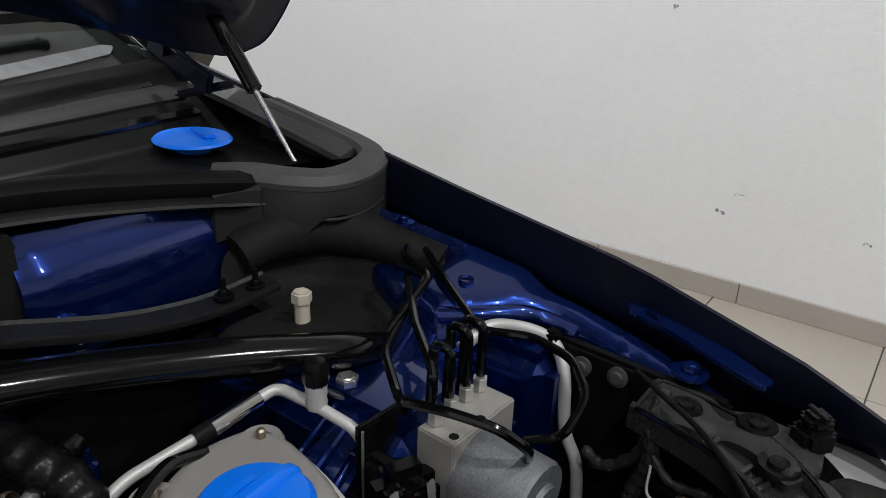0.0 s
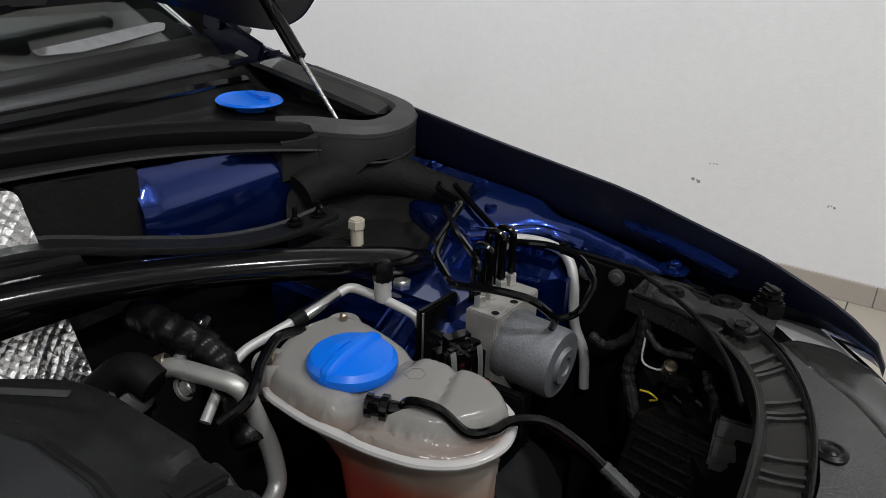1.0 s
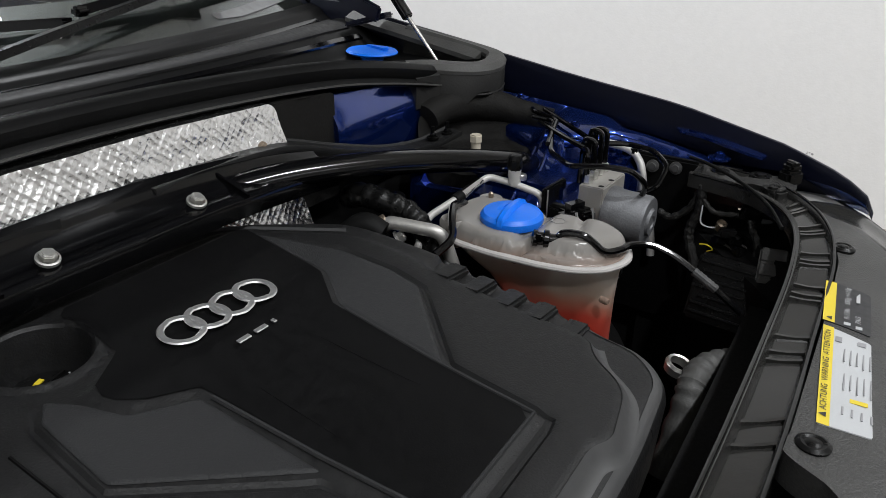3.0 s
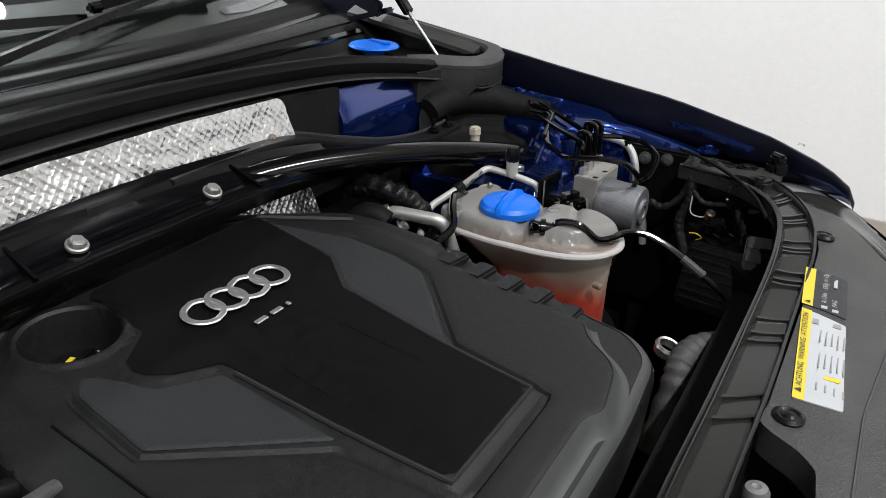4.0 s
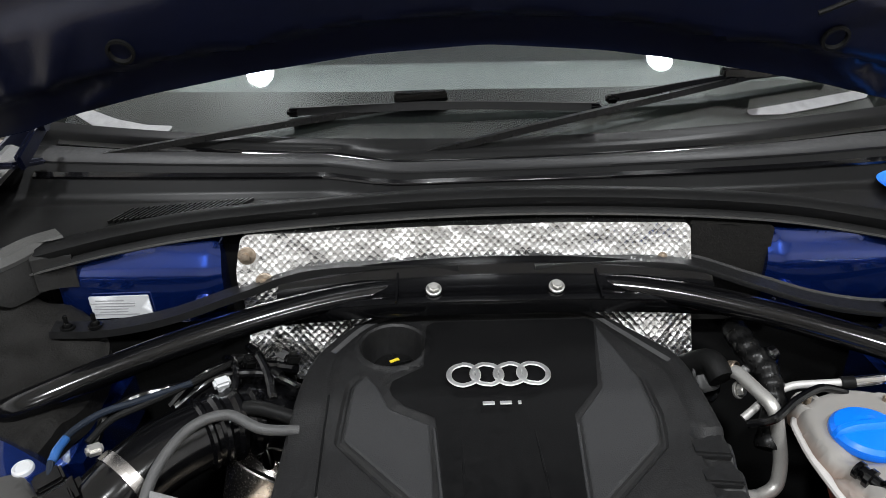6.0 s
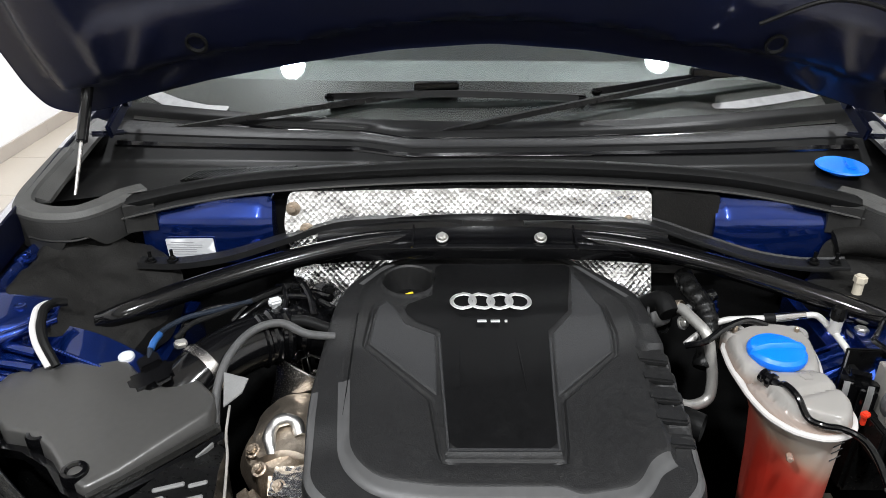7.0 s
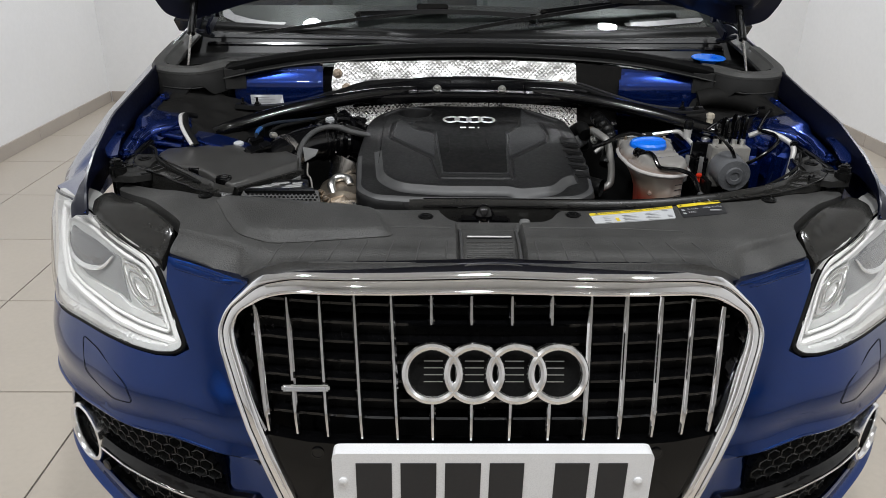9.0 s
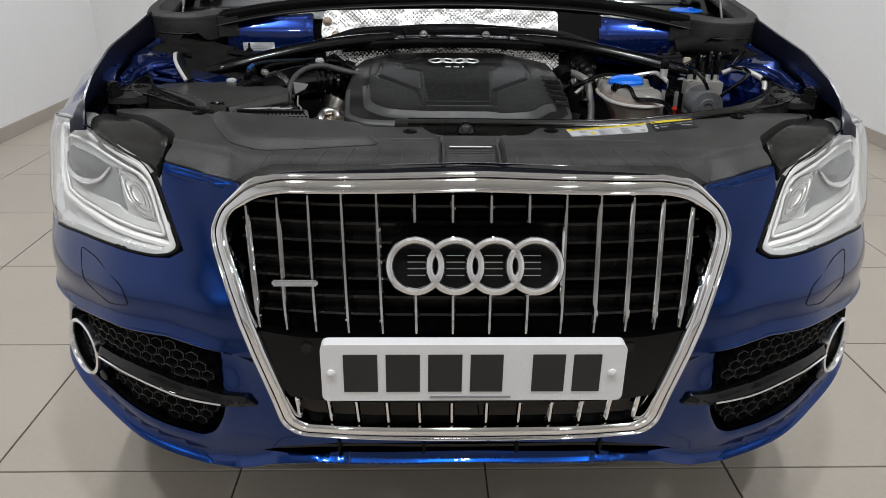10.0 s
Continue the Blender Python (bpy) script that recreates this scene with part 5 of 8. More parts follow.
for sg in (1, -1):
    block = thing("corner_seal", (sg * .71, .94, .98), "grey-black moulded rubber corner block under the strut", "seal", "pair of corner seals")
    way = [(.612, 1.000, 1.052), (.640, .972, 1.052), (.662, .934, 1.050), (.690, .908, 1.048), (.730, .904, 1.048), (.768, .915, 1.050), (.788, .930, 1.053), (.798, .965, 1.058), (.800, 1.03, 1.068), (.800, 1.12, 1.082)]
    bm = bmesh.new()
    sweep(bm, way, [(.015, -.066), (.0165, -.008), (.011, .001), (-.012, .003), (-.0165, -.002), (-.017, -.020), (-.014, -.066)], 7)
    # a bay cut out of the lower edge for the mat
    for v in bm.verts:
        if v.co.z < 1.0 and v.co.y < .99:
            v.co.z += .026 * float(step01(v.co.x, .652, .680)) * (1 - float(step01(v.co.x, .700, .726)))
    if sg < 0:
        mirror(bm)
    part("block", bm, BLOCK, block, "", 45)
    bm = bmesh.new()
    sweep(bm, [(x, y, z + .002) for x, y, z in way], [(.0172, -.012), (.0182, -.006), (.012, .0030), (-.013, .0050), (-.0178, .000), (-.0182, -.006)], 7)
    if sg < 0:
        mirror(bm)
    part("rim", bm, RUBBER_GREY, block, "worn grey rim", 22)
    bm = bmesh.new()
    sweep(bm, [(.584, .970, 1.028), (.612, .966, 1.028), (.636, .954, 1.028)], [(-.008, -.038), (.008, -.038), (.010, .012), (.004, .016), (-.008, .016)], 6)
    if sg < 0:
        mirror(bm)
    part("inner_lip", bm, BLOCK, block, "", 45)
    bm = bmesh.new()
    tube(bm, [(.655, .9235, 1.008), (.69, .8925, 1.004), (.735, .889, 1.004), (.775, .901, 1.006)], .0022, 6, 5)
    if sg < 0:
        mirror(bm)
    part("moulded_bead", bm, BLOCK, block)
    # dark well liner behind the block
    bm = bmesh.new()
    sheet(bm, rounded([(.62, .985), (.80, .95), (.80, 1.26), (.66, 1.26)], .02), 0.03, flat_z(.99), lambda p: np.c_[p, np.full(len(p), .95)])
    if sg < 0:
        mirror(bm)
    part("strut_well", bm, PLASTIC, car, "black plastic well at the strut's foot")
    bm = bmesh.new()
    sweep(bm, [(.792, .95, 1.052), (.797, 1.05, 1.068), (.800, 1.15, 1.084), (.80, 1.25, 1.10)], [(-.035, -.012), (.0, -.004), (.0, .004), (-.012, .006), (-.035, -.004)], 5)
    if sg < 0:
        mirror(bm)
    part("wing_rubber", bm, RUBBER_GREY, car, "grey rubber strip inside the wing's edge")

# washer filler cap
capw = thing("washer_cap", (.672, 1.12, 1.03), "bright blue washer-bottle cap sticking out of the scuttle", "filler cap")
bm = bmesh.new()
c = Vector((.673, 1.117, 1.056))
lathe(bm, c, (0, -.04, 1), [(.020, -.04), (.021, -.004), (.044, -.003), (.047, .000), (.044, .003), (.02, .005), (0, .005)], 36)
part("cap_disc", bm, BLUECAP, capw)
bm = bmesh.new()
box(bm, Matrix.Translation(c + Vector((.012, -.003, .0055))) @ Matrix.Rotation(radians(75), 4, "Z") @ Matrix.Rotation(radians(2), 4, "X"), (.052, .016, .005), 0.002)
part("grip", bm, BLUECAP, capw)

# bulkhead panels
for sg, x0, x1 in ((1, .392, .615), (-1, .385, .615)):
    bm = bmesh.new()
    pl = rounded([(x0, .925), (x1, .920), (x1, 1.030), (x0, 1.048)], .010)
    sheet(bm, pl, 0.012, lambda p: np.c_[p[:, 0], .982 - .014 * step01(p[:, 1], 1.036, .998) - .004 * step01(edge_gap(pl, p), .0, .02), p[:, 1]], lambda p: np.c_[p[:, 0], np.full(len(p), 1.004), p[:, 1]], rings=(0.004, .010))
    if sg < 0:
        mirror(bm)
    bp = part("bulkhead_panel", bm, PAINT_IN, car, "glossy blue bulkhead panel", 40)
    bm = bmesh.new()
    lathe(bm, (sg * (x0 + .028), .960, .957), (0, -1, .2), [(.016, 0), (.013, .008), (.006, .010), (.005, .004), (0, .004)], 22)
    part("pressed_boss", bm, PAINT_IN, bp)
bm = bmesh.new()
pl = rounded([(.278, .90), (.396, .90), (.396, 1.052), (.278, 1.060)], .006)
sheet(bm, pl, 0.02, lambda p: np.c_[p[:, 0], np.full(len(p), .976), p[:, 1]], lambda p: np.c_[p[:, 0], np.full(len(p), 1.004), p[:, 1]], rings=(.003,))
whole("insulation_panel", bm, FOAM, "matt black insulation panel on the bulkhead", "panel")
bm = bmesh.new()
sheet(bm, rounded([(-.572, .938), (-.488, .941), (-.490, .975), (-.574, .974)], .002), 0.02, lambda p: np.c_[p[:, 0], np.full(len(p), .9585), p[:, 1]], lambda p: np.c_[p[:, 0], np.full(len(p), .961), p[:, 1]])
sticker = whole("data_sticker", bm, PAPER, "white data sticker on the blue bulkhead panel", "sticker")
for k in range(6):
    bm = bmesh.new()
    box(bm, (-.545 + .003 * (k % 3), .9582, .968 - .0045 * k), (.040 + .008 * ((k * 3) % 4), .0006, .0012), 0)
    part("print_bar", bm, GREYINK, sticker)

# embossed foil heat shield
bm = bmesh.new()
fl = rounded([(-.352, 1.058), (-.10, 1.064), (.10, 1.066), (.274, 1.062), (.276, 1.02), (.282, .90), (.282, .86), (-.36, .86), (-.345, .93), (-.362, 1.005)], .012)


def foil(p):
    y = np.interp(p[:, 1], [.86, .93, .99, 1.02, 1.066], [.908, .936, .952, .961, .976])
    bump = np.array([noise.noise((a * 22, b * 22, 1.7)) for a, b in p]) * .0035 + np.array([noise.noise((a * 70, b * 70, 4.2)) for a, b in p]) * .0016
    return np.c_[p[:, 0], y + bump, p[:, 1]]


sheet(bm, fl, 0.008, foil, lambda p: np.c_[p[:, 0], np.full(len(p), 1.004), p[:, 1]], rings=(.003,))
shield = whole("heat_shield", bm, FOIL, "crinkled silver embossed foil heat shield on the bulkhead", "heat shield", angle=60)
for x, z in ((-.345, 1.030), (-.322, .995), (.236, 1.016)):
    bm = bmesh.new()
    k = 1 if x < 0 else .55
    lathe(bm, (x, float(foil(np.array([[x, z]]))[0, 1]) + .001, z), (0, -1, .15), [(.013 * k, 0), (.012 * k, .004 * k), (.006 * k, .005 * k), (.005 * k, .009 * k), (0, .010 * k)], 18)
    part("rusty_stud", bm, BRONZE, shield, "rusty brown fixing stud")

# ---- strut brace ----
brace = thing("strut_brace", (0, .93, .95), "gloss black tubular strut brace bolted across the bay", "strut brace")
for sg in (1, -1):
    bm = bmesh.new()
    tube(bm, [(sg * .05, .935, .990), (sg * .14, .930, .992), (sg * .24, .905, .990), (sg * .36, .862, .978), (sg * .48, .815, .958), (sg * .575, .776, .937), (sg * .62, .768, .925)], lambda f: .021 - .005 * step01(f, .8, 1), 16, 8, .8)
    part("brace_tube", bm, GLOSS, brace)
    bm = bmesh.new()
    sweep(bm, [(sg * .05, .945, 1.020), (sg * .13, .955, 1.018), (sg * .26, .955, 1.012), (sg * .36, .944, .984), (sg * .45, .926, .961), (sg * .53, .910, .954), (sg * .60, .900, .960)], [(-.016, -.005), (.016, -.005), (.017, .000), (.016, .003), (-.013, .003), (-.016, .006)], 8)
    part("brace_flange", bm, SHELL, brace, "pressed gloss black flange", 40)
    for fx, fy in ((.545, .905), (.580, .900)):
        bm = bmesh.new()
        hexbolt(bm, (sg * fx, fy, .962), (0, 0, 1), .006, .006, 1.6)
        rod(bm, (sg * fx, fy, .962), (sg * fx, fy, .980), .003, seg=8)
        part("flange_nut", bm, PLASTIC, brace)
    bm = bmesh.new()
    web = []
    for k in range(9):
        t = k / 8
        x = .30 * t
        zf, zt = 1.030 - .026 * t ** 2, 1.000 - .016 * t ** 2
        yf, yt = .948, .882 + .010 * t
        web.append([bm.verts.new((sg * x, yf + (yt - yf) * f, zf + (zt - zf) * f - dz)) for f, dz in ((0, 0), (.25, .001), (.3, .004), (.8, .004), (.88, .001), (1.0, .002), (1.03, .010), (.95, .026), (0, .02))])
    for a, b in zip(web, web[1:]):
        for m in range(9):
            bm.faces.new((a[m], a[(m + 1) % 9], b[(m + 1) % 9], b[m]))
    bm.faces.new(web[-1][::-1])
    part("brace_web", bm, GLOSS, brace, "folded black web between tube and flange", 40)
    bm = bmesh.new()
    sweep(bm, [(sg * .135, .935, 1.014), (sg * .136, .905, 1.003), (sg * .137, .886, .996)], [(-.0015, -.002), (.0015, -.002), (.0015, .003), (-.0015, .003)], 4)
    br = part("plate_step", bm, GLOSS, brace)
    bm = bmesh.new()
    n = Vector((0, -.42, .90))
    hexbolt(bm, Vector((sg * .082 - .005, .899, 1.008)), n, .0078, .007, 1.35)
    part("bolt", bm, ZINC, br, "bright zinc flange bolt")
# insulating mats over the strut towers
MAT_R = rounded([(.535, .835), (.532, .905), (.585, .962), (.69, .975), (.752, .940), (.762, .885), (.780, .80), (.776, .782), (.738, .760), (.700, .782), (.668, .790), (.632, .772), (.585, .775)], .012)
ROLL = [(.56, .985), (.69, .962), (.728, .915), (.746, .865), (.766, .780)]


def mat_z(p):
    """A soft mat with a thick roll along its outer side."""
    d = edge_gap(ROLL, p, False)
    top = np.interp(p[:, 1], [.77, .86, .945, .98], [.972, .988, 1.004, .998])
    z = .926 + (top - .012 - .926) * (1 - step01(d, .010, .045))
    z = z + .005 * np.array([noise.noise((a * 14, b * 14, 3)) + .5 * noise.noise((a * 40, b * 40, 3)) for a, b in p])
    return np.c_[p, z - .010 * (1 - step01(edge_gap(MAT_R, p), 0, .012))]


bm = bmesh.new()
sheet(bm, MAT_R, .010, mat_z, lambda p: mat_z(p) - [0, 0, .035], rings=(.004, .009))
mat = whole("insulating_mat", bm, FOAM, "soft black insulating mat over the strut tower", "mat", "pair of tower mats", angle=50)
bm = bmesh.new()
tube(bm, [(.600, .955, .972), (.640, .950, .982), (.690, .932, .984), (.722, .895, .978), (.742, .845, .968), (.756, .796, .958)], lambda f: .024 + .008 * math.sin(math.pi * min(1, f * 1.1 + .1)), 18, 8, .9)
for v in bm.verts:
    v.co.z += .003 * noise.noise(v.co * 30)
part("rolled_edge", bm, FOAM, mat, "thick rolled edge of the mat", 60)
MAT_L = rounded([(-.756, .730), (-.735, .742), (-.700, .730), (-.655, .70), (-.630, .668), (-.590, .655), (-.555, .685), (-.525, .80), (-.530, .905), (-.60, .975), (-.70, .965), (-.768, .89)], .012)


def mat_zl(p):
    z = .925 + .058 * step01(-p[:, 0], .62, .72) + .040 * step01(p[:, 1], .86, .955) - .012 * step01(-p[:, 1], -.78, -.66)
    z = z + .012 * np.array([noise.noise((a * 12, b * 12, 9)) + .4 * noise.noise((a * 38, b * 38, 9)) for a, b in p]) + .022 * np.exp(-((p[:, 0] + .62) / .05) ** 2 - ((p[:, 1] - .87) / .06) ** 2)
    return np.c_[p, z - .012 * (1 - step01(edge_gap(MAT_L, p), 0, .015))]


bm = bmesh.new()
sheet(bm, MAT_L, .010, mat_zl, lambda p: mat_zl(p) - [0, 0, .035], rings=(.004, .009))
whole("insulating_mat", bm, FOAM, "rumpled black insulating mat over the strut tower", "mat", "pair of tower mats", angle=50)
for name, c, h in (("tower_nut", (.604, .860, .932), .028), ("tower_nut", (-.572, .738, .880), .028)):
    bm = bmesh.new()
    lathe(bm, c, (0, 0, 1), [(.008, -.05), (.008, h * .55), (.0065, h * .6)], 16)
    rod(bm, Vector(c) + Vector((0, 0, h * .5)), Vector(c) + Vector((0, 0, h)), .0108, .0105, 6, .002)
    whole(name, bm, material("pale_plastic_" + str(len(bpy.data.materials)), (.52, .47, .38), .55, vary=.12, scale=30), "pale plastic-capped nut on the strut tower", "nut", "tower nuts")

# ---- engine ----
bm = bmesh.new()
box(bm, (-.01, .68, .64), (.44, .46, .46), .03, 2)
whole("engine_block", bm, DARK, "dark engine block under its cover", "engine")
COV = rounded([(-.112, .960), (0, .960), (.118, .950), (.228, .825), (.240, .70), (.240, .56), (.236, .455), (.205, .420), (.10, .412), (-.12, .412), (-.225, .420), (-.256, .455), (-.266, .60), (-.256, .78), (-.242, .845), (-.192, .912)], .03, 5)
COV_TOP = rounded([(-.213, .61), (-.200, .495), (-.163, .456), (-.085, .444), (.055, .444), (.076, .433), (.144, .446), (.170, .485), (.196, .500), (.203, .69), (.196, .79), (.120, .905), (.0, .920), (-.110, .918), (-.170, .886), (-.208, .832), (-.214, .70)], .026, 6)
COV_MID = [(.131, .893), (.108, .757), (.073, .713), (.059, .494), (-.079, .494), (-.092, .713), (-.138, .738), (-.150, .770), (-.105, .800), (-.10, .893)]
CV_Y = np.array([.40, .43, .465, .50, .55, .60, .70, .775, .90, .96])
CV_Z = np.array([.897, .903, .908, .912, .917, .923, .939, .950, .958, .956])
CAPX, CAPY = -.141, .846
COV_FIELD = [(.111, .85), (.158, .775), (.163, .715), (.157, .675), (.068, .588), (.060, .487), (-.080, .487), (-.095, .588), (-.192, .69), (-.186, .770), (-.172, .79), (-.10, .85)]


def cover_z(p):
    z = np.interp(p[:, 1], CV_Y, CV_Z)
    d = signed(COV_TOP, p)
    z = z - (.014 - .010 * step01(p[:, 1], .50, .56)) * (1 - step01(d, -.012, .003))
    # groove round the inserts and the middle field
    s = signed(COV_FIELD, p)
    z = z - .0045 * np.exp(-((s + .0065) / .0032) ** 2) * (1 - step01(p[:, 1], .77, .80))
    z = z + .0035 * step01(signed(COV_MID, p), -.004, .002)
    e = edge_gap(COV, p)
    r = .018 - .009 * step01(p[:, 1], .48, .56)
    z = z - (r - np.sqrt(np.clip(r * r - np.clip(r - e, 0, r) ** 2, 0, None)))
    # shallow dish round the oil filler
    h = np.hypot(p[:, 0] - CAPX, p[:, 1] - CAPY)
    z = z - .052 * (1 - step01(h, .035, .042)) + .004 * np.exp(-((h - .045) / .004) ** 2)
    # notches on the flank
    for y in (.688, .652, .616, .580, .544):
        z = z - .007 * step01(p[:, 0], .195, .205) * (1 - step01(np.abs(p[:, 1] - y), .008, .012))
    return z


cover = thing("engine_cover", (-.01, .70, .84), "matt black moulded plastic engine cover with bright ring emblem", "engine cover")
bm = bmesh.new()
sheet(bm, COV, .0075, lambda p: np.c_[p, cover_z(p)], lambda p: np.c_[(p - [-.01, .69]) * .985 + [-.01, .69], np.full(len(p), .80)], lines=[(COV_TOP, True), (inset(COV_TOP, -.005), True), (inset(COV_TOP, -.011), True), (inset(COV_TOP, .003), True), (COV_MID, True), (inset(COV_FIELD, -.002), True), (inset(COV_FIELD, -.005), True), (inset(COV_FIELD, -.008), True), (inset(COV_FIELD, -.011), True)] + [([(CAPX + r * math.cos(a), CAPY + r * math.sin(a)) for a in np.linspace(0, 2 * math.pi, 40, endpoint=False)], True) for r in (.030, .034, .0365, .039, .0415, .044, .047, .050)], rings=(.002, .005, .010, .016))
part("shell", bm, SHELL, cover, "grained black outer shell", 28)
bm = bmesh.new()
field = inset(COV_MID, .003)
sheet(bm, field, .006, lambda p: np.c_[p, cover_z(p) + .0010], lines=[(inset(COV_MID, .006), True)])
part("centre_field", bm, COVER, cover, "smooth deep black middle field", 40)

# chamfer bands along the raised field, coloured lighter where they catch light
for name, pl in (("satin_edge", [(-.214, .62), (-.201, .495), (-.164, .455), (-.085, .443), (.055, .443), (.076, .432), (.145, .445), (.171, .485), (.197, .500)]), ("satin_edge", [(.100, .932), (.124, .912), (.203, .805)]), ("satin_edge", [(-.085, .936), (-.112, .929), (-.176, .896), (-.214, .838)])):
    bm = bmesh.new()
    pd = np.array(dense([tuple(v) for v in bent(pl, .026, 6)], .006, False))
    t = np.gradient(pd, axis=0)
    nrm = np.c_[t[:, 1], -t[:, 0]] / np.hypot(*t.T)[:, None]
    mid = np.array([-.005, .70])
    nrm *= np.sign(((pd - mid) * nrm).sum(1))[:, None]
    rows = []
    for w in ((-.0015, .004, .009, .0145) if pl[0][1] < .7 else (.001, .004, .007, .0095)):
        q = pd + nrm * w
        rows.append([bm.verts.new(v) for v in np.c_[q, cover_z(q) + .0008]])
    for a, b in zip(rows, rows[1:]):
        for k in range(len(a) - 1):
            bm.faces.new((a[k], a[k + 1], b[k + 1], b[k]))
    part(name, bm, COVER_EDGE, cover, "chamfer coloured lighter for the light it catches", 60)
# strip along the front edge's rounding, a highlight put in as lighter colour
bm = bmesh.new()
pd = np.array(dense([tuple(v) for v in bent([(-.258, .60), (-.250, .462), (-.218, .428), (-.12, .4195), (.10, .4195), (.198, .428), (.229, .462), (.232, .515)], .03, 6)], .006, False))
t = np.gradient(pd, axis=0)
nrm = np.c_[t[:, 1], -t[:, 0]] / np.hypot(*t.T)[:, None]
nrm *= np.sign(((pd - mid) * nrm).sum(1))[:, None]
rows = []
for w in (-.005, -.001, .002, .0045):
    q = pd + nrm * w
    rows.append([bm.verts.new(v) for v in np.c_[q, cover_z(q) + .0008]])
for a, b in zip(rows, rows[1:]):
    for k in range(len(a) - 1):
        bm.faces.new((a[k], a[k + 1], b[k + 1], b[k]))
part("satin_edge", bm, COVER_EDGE, cover, "front rounding coloured lighter for its highlight", 60)
# textured inserts
for pl in ([(.128, .878), (.111, .757), (.077, .712), (.069, .590), (.157, .675), (.163, .715), (.158, .775)], [(-.172, .790), (-.186, .770), (-.192, .69), (-.093, .590), (-.096, .708), (-.143, .733), (-.156, .765)]):
    bm = bmesh.new()
    r = rounded(pl, .004, 2)
    sheet(bm, r, .006, lambda p: np.c_[p, cover_z(p) + .0020 - .0016 * (edge_gap(r, p) < .0005)], rings=(.0015, .004))
    part("trim_insert", bm, PATCH, cover, "dark grey textured insert", 60)
# lower edge of the middle field
bm = bmesh.new()
pd = np.array(dense([(.071, .70), (.058, .495), (-.078, .495), (-.091, .70)], .01, False))
tube(bm, [tuple(v) for v in np.c_[pd, cover_z(pd) + .0005]], .0022, 6, 1)
part("field_edge", bm, PATCH, cover)
bm = bmesh.new()
rings4(bm, -.075, .052, lambda x, v: (Vector((x, .776 + v, .9585 + .10 * v)), Vector((0, -.1, .995))), .0034, 36, .5)
part("ring_emblem", bm, SILVER, cover, "four interlaced satin silver rings")
for x0, w in ((-.034, .014), (-.014, .014), (.007, .004)):
    bm = bmesh.new()
    box(bm, pose(x0 + w / 2, .731, .9512, 6, 0, 0), (w, .0055, .002), .0006, 1)
    part("badge_bar", bm, SILVER, cover, "small silver bar")
for y in (.670, .634, .598, .562, .526):
    bm = bmesh.new()
    z = float(cover_z(np.array([[.21, y]]))[0])
    box(bm, pose(.212, y, z - .0030, 0, 7, 0), (.046, .025, .010), .003, 2)
    part("flank_rib", bm, SHELL, cover)
bm = bmesh.new()
q = np.array([(-.215, y) for y in np.linspace(.56, .76, 8)])
tube(bm, [tuple(v) for v in np.c_[q, cover_z(q) - .0005]], .0015, 6, 1)
part("side_bead", bm, COVER, cover)
# two fine raised lines beside the middle field
for x0, y0, x1, y1 in ((.020, .72, .030, .56), (-.060, .70, -.062, .58)):
    bm = bmesh.new()
    q = np.array([(x0 + (x1 - x0) * t, y0 + (y1 - y0) * t) for t in np.linspace(0, 1, 8)])
    tube(bm, [tuple(v) for v in np.c_[q, cover_z(q) + .0002]], lambda f: .0002 + .0016 * math.sin(math.pi * f), 6, 1)
    part("field_line", bm, COVER, cover)
bm = bmesh.new()
lathe(bm, (CAPX, CAPY, .910), (0, -.1, 1), [(.033, -.004), (.033, .006), (.030, .010), (.010, .011), (0, .011)], 32)
box(bm, pose(CAPX, CAPY, .9225, -5, 0, 20), (.052, .009, .010), .003)
oil = whole("oil_filler_cap", bm, PLASTIC, "black oil filler cap with small yellow symbols", "filler cap")
for dx, dy, w, m_ in ((.002, .014, .008, YELLOW), (-.004, .011, .005, YELLOW), (-.013, -.006, .008, YELLOW), (.015, .004, .005, PAPER), (.022, .007, .006, PAPER), (.008, -.012, .005, PAPER)):
    bm = bmesh.new()
    box(bm, pose(CAPX + dx, CAPY + dy, .9222 + .1 * dy, 5.7, 0, 25), (w, .0045, .0012), 0)
    part("symbol_bar", bm, m_, oil)

# ---- coolant tank ----
tank = thing("coolant_tank", (.42, .66, .62), "milky plastic coolant tank half full of red coolant, blue cap", "coolant tank")
SEAM = rounded([(.375, .772), (.347, .748), (.340, .690), (.343, .620), (.352, .578), (.374, .548), (.410, .534), (.448, .546), (.466, .580), (.460, .625), (.458, .655), (.472, .700), (.480, .745), (.466, .778), (.42, .788)], .016, 4)
sm = np.array(SEAM)
SEAM_Z = .897


def shell_top(p):
    d = edge_gap(SEAM, p)
    up = np.where(p[:, 1] > .66, .018, .023)
    # a ledge round the front lobe's inner side carries the hose; elsewhere the wall rises at once
    w0 = .0145 * (1 - step01(p[:, 0], .400, .440)) * (1 - step01(p[:, 1], .640, .662)) + .003
    rise = np.clip((d - w0) / .014, 0, 1)
    z = SEAM_Z + .003 + .006 * step01(d, 0, .004) + (up - .003) * np.sqrt(np.clip(1 - (1 - rise) ** 2.4, 0, 1))
    # lower waist between the filler chamber and the front lobe, which has a moulded groove
    z = z - .010 * np.exp(-((p[:, 1] - .656) / .010) ** 2) - .006 * np.exp(-((p[:, 1] - .602 - .3 * (p[:, 0] - .42)) / .005) ** 2) * step01(p[:, 0], .375, .40)
    z = z - .006 * (1 - step01(p[:, 1], .53, .60))
    return np.c_[p, z]


